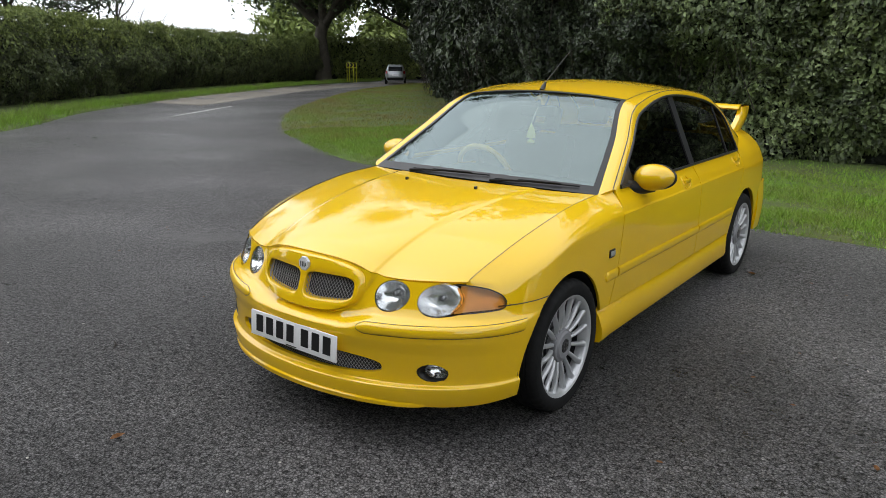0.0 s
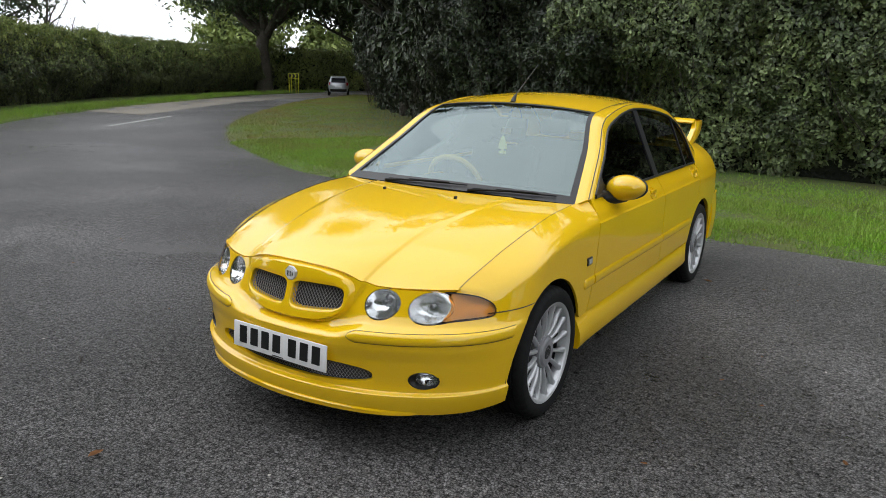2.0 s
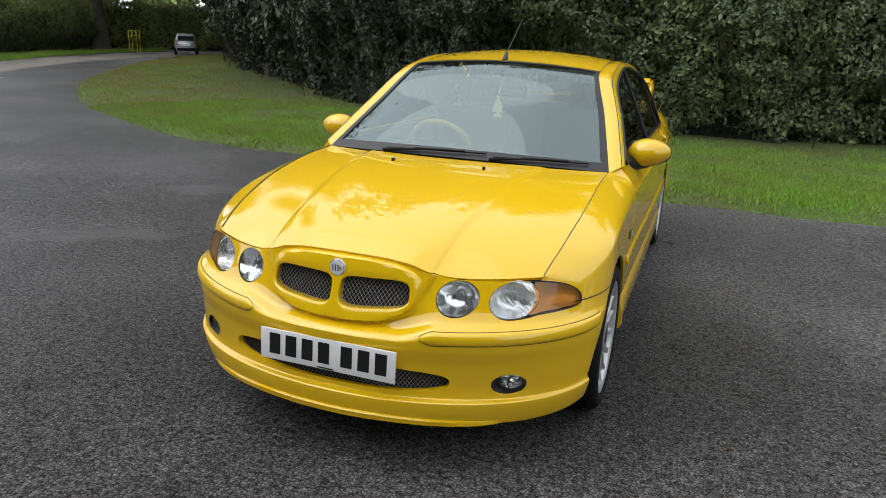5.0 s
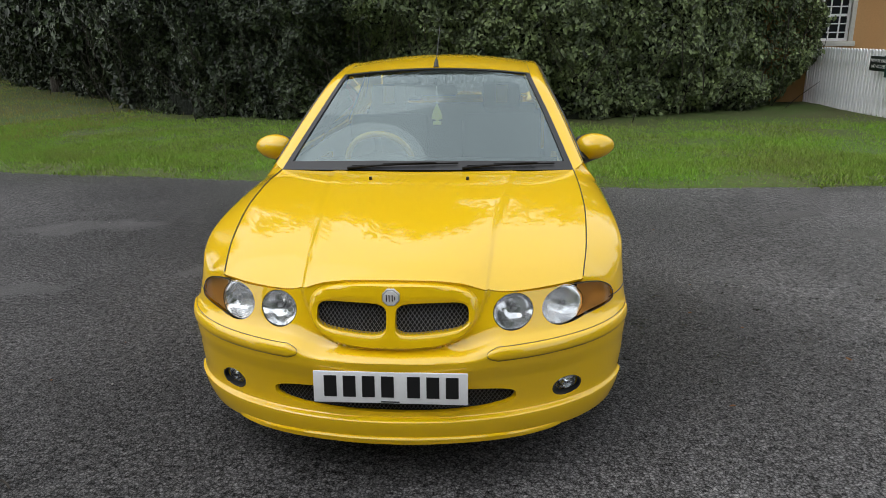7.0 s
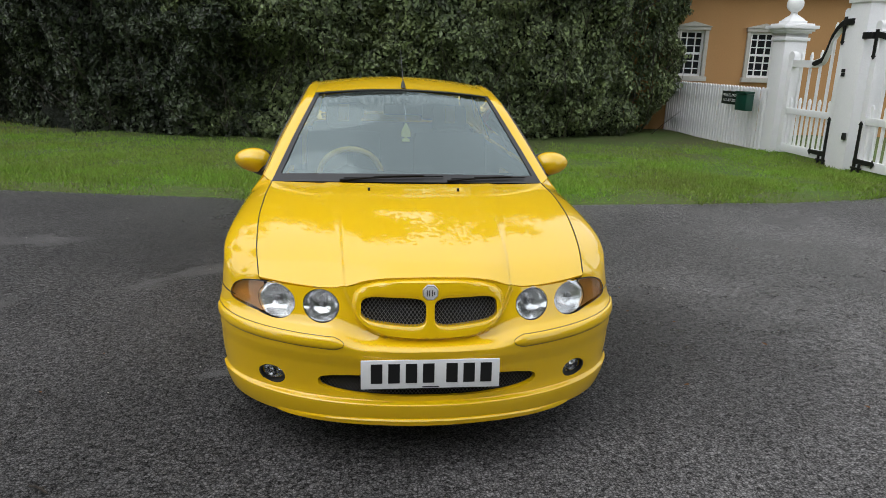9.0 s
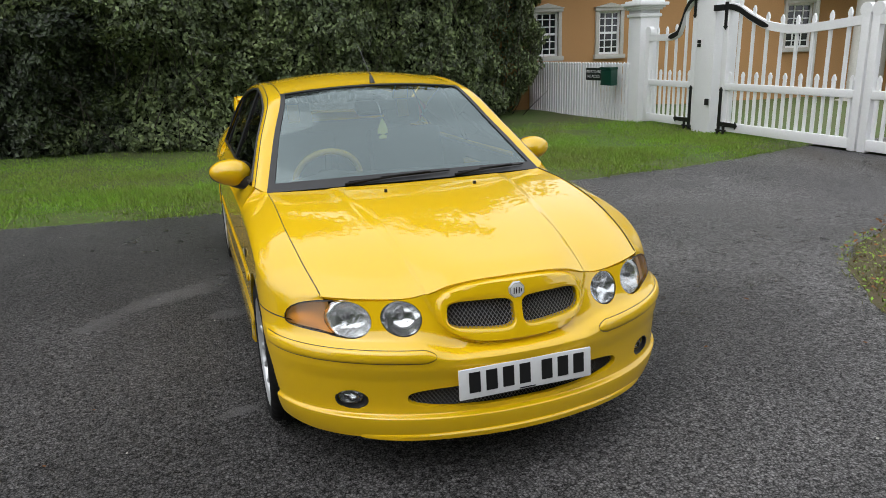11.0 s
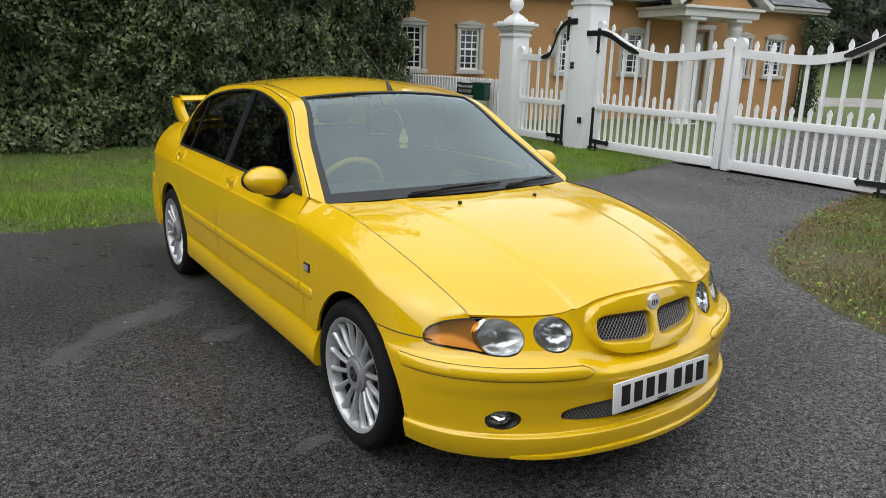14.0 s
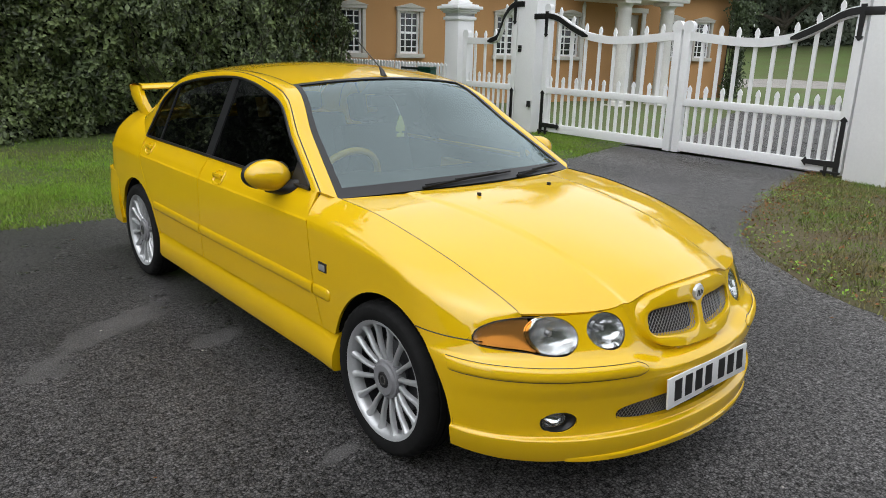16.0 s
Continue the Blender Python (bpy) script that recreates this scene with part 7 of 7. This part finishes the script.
# ---- under and inside ----
def underbody():
    bm = bmesh.new()
    box(bm, (-0.60, -0.62, 0.19), (0.60, 3.20, 0.30))
    box(bm, (-0.75, 0.40, 0.215), (0.75, 2.20, 0.32))
    box(bm, (-0.45, -0.55, 0.30), (0.45, 0.42, 0.66))
    part("underbody", bm, M["dark"], CAR, smooth=0)
    for s in (1, -1):
        for cy in (ARCH_F[0], ARCH_R[0]):
            bm = bmesh.new()
            grid(bm, lambda t, v: Vector((s * (0.48 + 0.315 * v), cy + 0.35 * math.cos(t), 0.28 + 0.352 * math.sin(t))), lin(0.0, math.pi, 30), [0, 0.5, 1])
            grid(bm, lambda a, b: Vector((s * 0.48, cy + a, b)), [-0.35, 0, 0.35], [0.28, 0.4, 0.62])
            part("wheel_arch_liner", bm, M["dark"], CAR)
    bm = bmesh.new()
    grid(bm, lambda k, v: Vector((0.66 * k, 0.41 + 0.12 * k * k * (1 - v) + 0.62 * v, 0.862 - 0.03 * k * k - 0.03 * v + 0.05 * math.sin(v * 2.6) * math.exp(-((k + 0.46) / 0.24) ** 2))), lin(-1, 1, 41), lin(0, 1, 9))
    grid(bm, lambda k, v: Vector((0.66 * k, 1.03 + 0.02 * v, 0.832 - 0.35 * v)), lin(-1, 1, 21), [0, 0.3, 1])
    part("dashboard", bm, M["trimgrey"], CAR, "dark grey dashboard")
    bm = bmesh.new()
    box(bm, (-0.74, 0.45, 0.321), (0.74, 3.0, 0.36))
    box(bm, (-0.66, 2.60, 0.361), (0.66, 2.66, 0.93))
    part("cabin_floor", bm, M["cloth"], CAR, smooth=0)
    for s in (1, -1):
        bm = bmesh.new()
        box(bm, (min(s * 0.68, s * 0.715), 0.58, 0.361), (max(s * 0.70, s * 0.735), 2.5, 0.875), 0.01)
        part("door_card", bm, M["trimgrey"], CAR)
        bm = bmesh.new()
        box(bm, (min(s * 0.655, s * 0.685), 0.70, 0.70), (max(s * 0.675, s * 0.705), 1.45, 0.80), 0.015)
        part("door_inlay", bm, M["leather"], CAR, "yellow leather door inlay")


underbody()


def seat(x, y, w, front):
    ob = new("seat")
    ob.parent = CAR
    ob.location = (x, y, 0.36)
    bm = bmesh.new()
    box(bm, (-w, -0.25, 0.05), (w, 0.25, 0.22), 0.05)
    part("cushion", bm, M["cloth"], ob)
    bm = bmesh.new()
    tilt = Matrix.Translation((0, 0.22, 0.18)) @ Matrix.Rotation(radians(-18), 4, "X")
    box(bm, (-w, -0.06, 0.0), (w, 0.07, 0.47), 0.05, tilt)
    part("backrest", bm, M["cloth"], ob)
    for hx in ((0,) if front else (-0.34, 0.34)):
        bm = bmesh.new()
        box(bm, (hx - 0.12, -0.05, 0.49), (hx + 0.12, 0.05, 0.66 if front else 0.62), 0.04, tilt)
        hr = part("headrest", bm, M["cloth"], ob)
        if front:
            bm = bmesh.new()
            box(bm, (hx - 0.035, -0.056, 0.53), (hx + 0.035, -0.046, 0.64), 0.004, tilt)
            part("headrest_insert", bm, M["leather"], ob, "yellow leather headrest insert")


seat(-0.36, 1.42, 0.25, True)
seat(0.36, 1.42, 0.25, True)
seat(0.0, 2.16, 0.62, False)


def steering():
    ob = new("steering_wheel")
    ob.parent = CAR
    ob.matrix_basis = Matrix.Translation((-0.306, 1.015, 0.812)) @ Matrix.Rotation(radians(-64), 4, "X")
    bm = bmesh.new()
    lathe(bm, [(0.178 + 0.016 * math.cos(t), 0.016 * math.sin(t)) for t in lin(0, 2 * math.pi, 13)[:-1]], 48, close=True)
    bmesh.ops.recalc_face_normals(bm, faces=bm.faces)
    part("rim", bm, M["leather"], ob, "yellow leather steering wheel rim")
    bm = bmesh.new()
    lathe(bm, [(0.0, 0.03), (0.05, 0.028), (0.07, 0.01), (0.07, -0.06)], 24)
    for a in (0, 180, 270):
        box(bm, (0.05, -0.018, -0.008), (0.17, 0.018, 0.008), 0.004, Matrix.Rotation(radians(a), 4, "Z"))
    part("hub", bm, M["trimgrey"], ob)


steering()


def rear_view():
    ob = new("rear_view_mirror")
    ob.parent = CAR
    bm = bmesh.new()
    box(bm, (-0.115, 1.08, 1.155), (0.115, 1.12, 1.215), 0.014)
    part("housing", bm, M["black"], ob)
    bm = bmesh.new()
    tube(bm, [(0, 1.10, 1.20), (0, 1.10, 1.25)], 0.01, 8)
    box(bm, (-0.02, 1.03, 1.232), (0.02, 1.075, 1.244), 0.004)
    part("stalk", bm, M["black"], ob)


rear_view()


def freshener():
    ob = thing("air_freshener", "pale yellow tree-shaped card hanging behind the windscreen", "air freshener")
    prof = [(0.022, 0.0), (0.022, 0.016), (0.008, 0.018), (0.009, 0.026), (0.030, 0.030), (0.024, 0.044), (0.030, 0.048), (0.020, 0.064), (0.024, 0.068), (0.012, 0.086), (0.014, 0.089), (0.0, 0.112)]
    pts = [(x, z) for x, z in prof] + [(-x, z) for x, z in prof[-2::-1]]
    bm = bmesh.new()
    f = bm.faces.new([bm.verts.new((x + 0.012, 1.0, 1.012 + z)) for x, z in pts])
    r = bmesh.ops.extrude_face_region(bm, geom=[f])
    for v in r["geom"]:
        if isinstance(v, bmesh.types.BMVert):
            v.co.y += 0.003
    part("card", bm, M["card"], ob, smooth=0)
    bm = bmesh.new()
    tube(bm, [(0.012, 1.0015, 1.122), (0.01, 1.05, 1.185), (0.0, 1.10, 1.22)], 0.0012, 5)
    part("string", bm, M["plate"], ob)


freshener()


# ---- road marks, litter, sign and the far car ----
def road_line():
    ob = thing("road_line", "worn white painted dash on the far road", "road marking", kind="structure")
    a, b = Vector((-15.5, 8.6, 0)), Vector((-18.2, 12.6, 0))
    d = (b - a).normalized()
    w = Vector((-d.y, d.x, 0)) * 0.06
    bm = bmesh.new()
    grid(bm, lambda t, v: Vector((*(a.lerp(b, t) + w * v).xy, ground_z(*a.lerp(b, t).xy) + 0.012)), lin(0, 1, 30), [-1, 1])
    part("paint", bm, M["line"], ob)


road_line()


def litter():
    rng = np.random.default_rng(77)
    spots = [(-0.46, -1.326, 0.032), (0.912, 2.676, 0.035), (1.966, 0.293, 0.02)] + [(rng.uniform(-4, 3), rng.uniform(-2, 4), rng.uniform(0.007, 0.016)) for _ in range(26)]
    for x, y, r in spots:
        if -0.95 < x < 0.95 and -0.9 < y < 3.5 and (x, y) != (0.912, 2.676):
            continue
        bm = bmesh.new()
        a = rng.random() * 6.283
        pts = [(-r, 0), (-r * 0.4, r * 0.45), (r * 0.3, r * 0.5), (r, 0), (r * 0.4, -r * 0.4), (-r * 0.5, -r * 0.5)]
        top = [bm.verts.new((px, py, 0.006 + 0.25 * abs(py) + 0.1 * r * rng.random())) for px, py in pts]
        mid = bm.verts.new((0, 0, 0.004))
        for k in range(6):
            bm.faces.new((mid, top[k], top[(k + 1) % 6]))
        bmesh.ops.solidify(bm, geom=bm.faces[:], thickness=0.0015)
        ob = part("fallen_leaf", bm, M["dryleaf"], m=pose(x, y, ground_z(x, y) + 0.004, 0, 0, math.degrees(a)))
        tagged(ob, "curled dry brown leaf lying on the asphalt", "leaf", "fallen leaves")
    for k in range(60):
        x, y, r = rng.uniform(-4.5, 4), rng.uniform(-2.2, 4), rng.uniform(0.004, 0.008)
        if (-0.95 < x < 0.95 and -0.9 < y < 3.5):
            continue
        bm = bmesh.new()
        bmesh.ops.create_icosphere(bm, subdivisions=1, radius=r)
        for v in bm.verts:
            v.co *= 0.8 + 0.4 * rng.random()
            v.co.z *= 0.6
        ob = part("pebble", bm, M["stone"], m=pose(x, y, ground_z(x, y) + r * 0.45))
        tagged(ob, "small loose pale stone on the asphalt", "stone", "loose stones")


litter()


def twig():
    bm = bmesh.new()
    tube(bm, [(-0.045, 0.0, 0.006), (-0.02, 0.006, 0.008), (0.012, 0.004, 0.007), (0.045, -0.004, 0.006)], [0.003, 0.0045, 0.005, 0.003], 6)
    tube(bm, [(0.0, 0.005, 0.008), (0.014, 0.018, 0.012)], [0.0025, 0.0012], 5)
    ob = part("twig", bm, M["twig"], m=pose(-1.36, -0.84, ground_z(-1.36, -0.84), 0, 0, -28))
    tagged(ob, "short dark broken twig lying on the asphalt", "twig")


twig()


def chevron_sign():
    x, y = -34.6, 35.3
    z = ground_z(x, y)
    ob = thing("chevron_sign", "yellow chevron road sign on four thin posts", "road sign", m=pose(x, y, z, 0, 0, 42) @ Matrix.Scale(0.72, 4))
    bm = bmesh.new()
    box(bm, (-0.50, -0.02, 1.45), (0.50, 0.02, 1.93), 0.01)
    part("board", bm, M["signyellow"], ob)
    bm = bmesh.new()
    box(bm, (-0.42, -0.032, 1.50), (0.42, -0.021, 1.88), 0.004)
    part("panel", bm, M["iron"], ob)
    for k in (-0.22, 0.12):
        bm = bmesh.new()
        f = bm.faces.new([bm.verts.new((k + a, -0.034, 1.69 + b)) for a, b in ((-0.08, -0.17), (0.04, -0.17), (0.16, 0), (0.04, 0.17), (-0.08, 0.17), (0.04, 0))])
        bmesh.ops.solidify(bm, geom=bm.faces[:], thickness=0.004)
        part("chevron", bm, M["signyellow"], ob)
    for k in (-0.45, -0.2, 0.2, 0.45):
        bm = bmesh.new()
        tube(bm, [(k, 0.05, -0.1), (k, 0.05, 1.9)], 0.03, 10)
        part("post", bm, M["signyellow"], ob)


chevron_sign()


def small_car():
    x, y = -31.6, 36.6
    ob = thing("car", "small silver hatchback driving off along the far road", "car", m=pose(x, y, ground_z(x, y) + 0.005, 0, 0, 40) @ Matrix.Scale(0.9, 4))
    half = crv((0, 0.76), (0.5, 0.81), (0.8, 0.80), (0.95, 0.76), (1.3, 0.62), (1.45, 0.54))
    bm = bmesh.new()
    # shell: rear at -y
    back = crv((0.25, -1.62), (0.55, -1.72), (0.8, -1.70), (0.95, -1.62), (1.3, -1.36), (1.45, -1.15))
    front = crv((0.25, 1.65), (0.6, 1.72), (0.8, 1.45), (0.95, 0.95), (1.3, 0.35), (1.45, 0.1))

    def f(u, z):
        t = u * 2 * math.pi
        n = 4
        c, s = math.cos(t), math.sin(t)
        px = half(z) * math.copysign(abs(c) ** (2 / n), c)
        cy, ry = (front(z) + back(z)) / 2, (front(z) - back(z)) / 2
        return Vector((px, cy + ry * math.copysign(abs(s) ** (2 / n), s), z))
    zs = lin(0.25, 1.45, 22)
    grid(bm, f, lin(0, 1, 61), zs)
    bm.faces.new([bm.verts.new(f(u, 1.45) + Vector((0, 0, 0.012))) for u in lin(0, 1, 61)[:-1]])
    bmesh.ops.remove_doubles(bm, verts=bm.verts, dist=0.015)
    outward(bm, (0, 0, 0.7))
    part("body", bm, M["silver_paint"], ob)

    def panel(nm, x0, x1, z0, z1, mt, lift=0.012):
        bm = bmesh.new()
        grid(bm, lambda a, z: Vector((a, back(z) - lift + 0.10 * (a / 0.8) ** 4, z)), lin(x0, x1, 9), lin(z0, z1, 6))
        outward(bm, (0, 0, 0.7))
        rim(bm, 0.03)
        return part(nm, bm, M[mt], ob)
    panel("rear_window", -0.52, 0.52, 0.98, 1.30, "pane")
    panel("rear_bumper", -0.62, 0.62, 0.30, 0.50, "black")
    panel("number_plate", -0.25, 0.25, 0.62, 0.73, "plate", 0.02)
    for s in (-1, 1):
        panel("tail_lamp", min(s * 0.60, s * 0.72), max(s * 0.60, s * 0.72), 0.78, 1.0, "red", 0.0)
        bm = bmesh.new()
        grid(bm, lambda yy, z: Vector((s * (half(z) + 0.006), yy, z)), lin(-1.0, 0.45, 9), lin(0.96, 1.27, 5))
        outward(bm, (0, 0, 0.7))
        part("side_window", bm, M["pane"], ob)
        for wy in (-1.12, 1.12):
            bm = bmesh.new()
            lathe(bm, [(0.0, -0.08), (0.20, -0.08), (0.27, -0.09), (0.285, -0.06), (0.285, 0.06), (0.27, 0.09), (0.2, 0.08), (0.0, 0.08)], 24, Matrix.Translation((s * 0.72, wy, 0.285)) @ Matrix.Rotation(radians(90), 4, "Y"))
            bmesh.ops.recalc_face_normals(bm, faces=bm.faces)
            part("wheel", bm, M["rubber"], ob)


small_car()
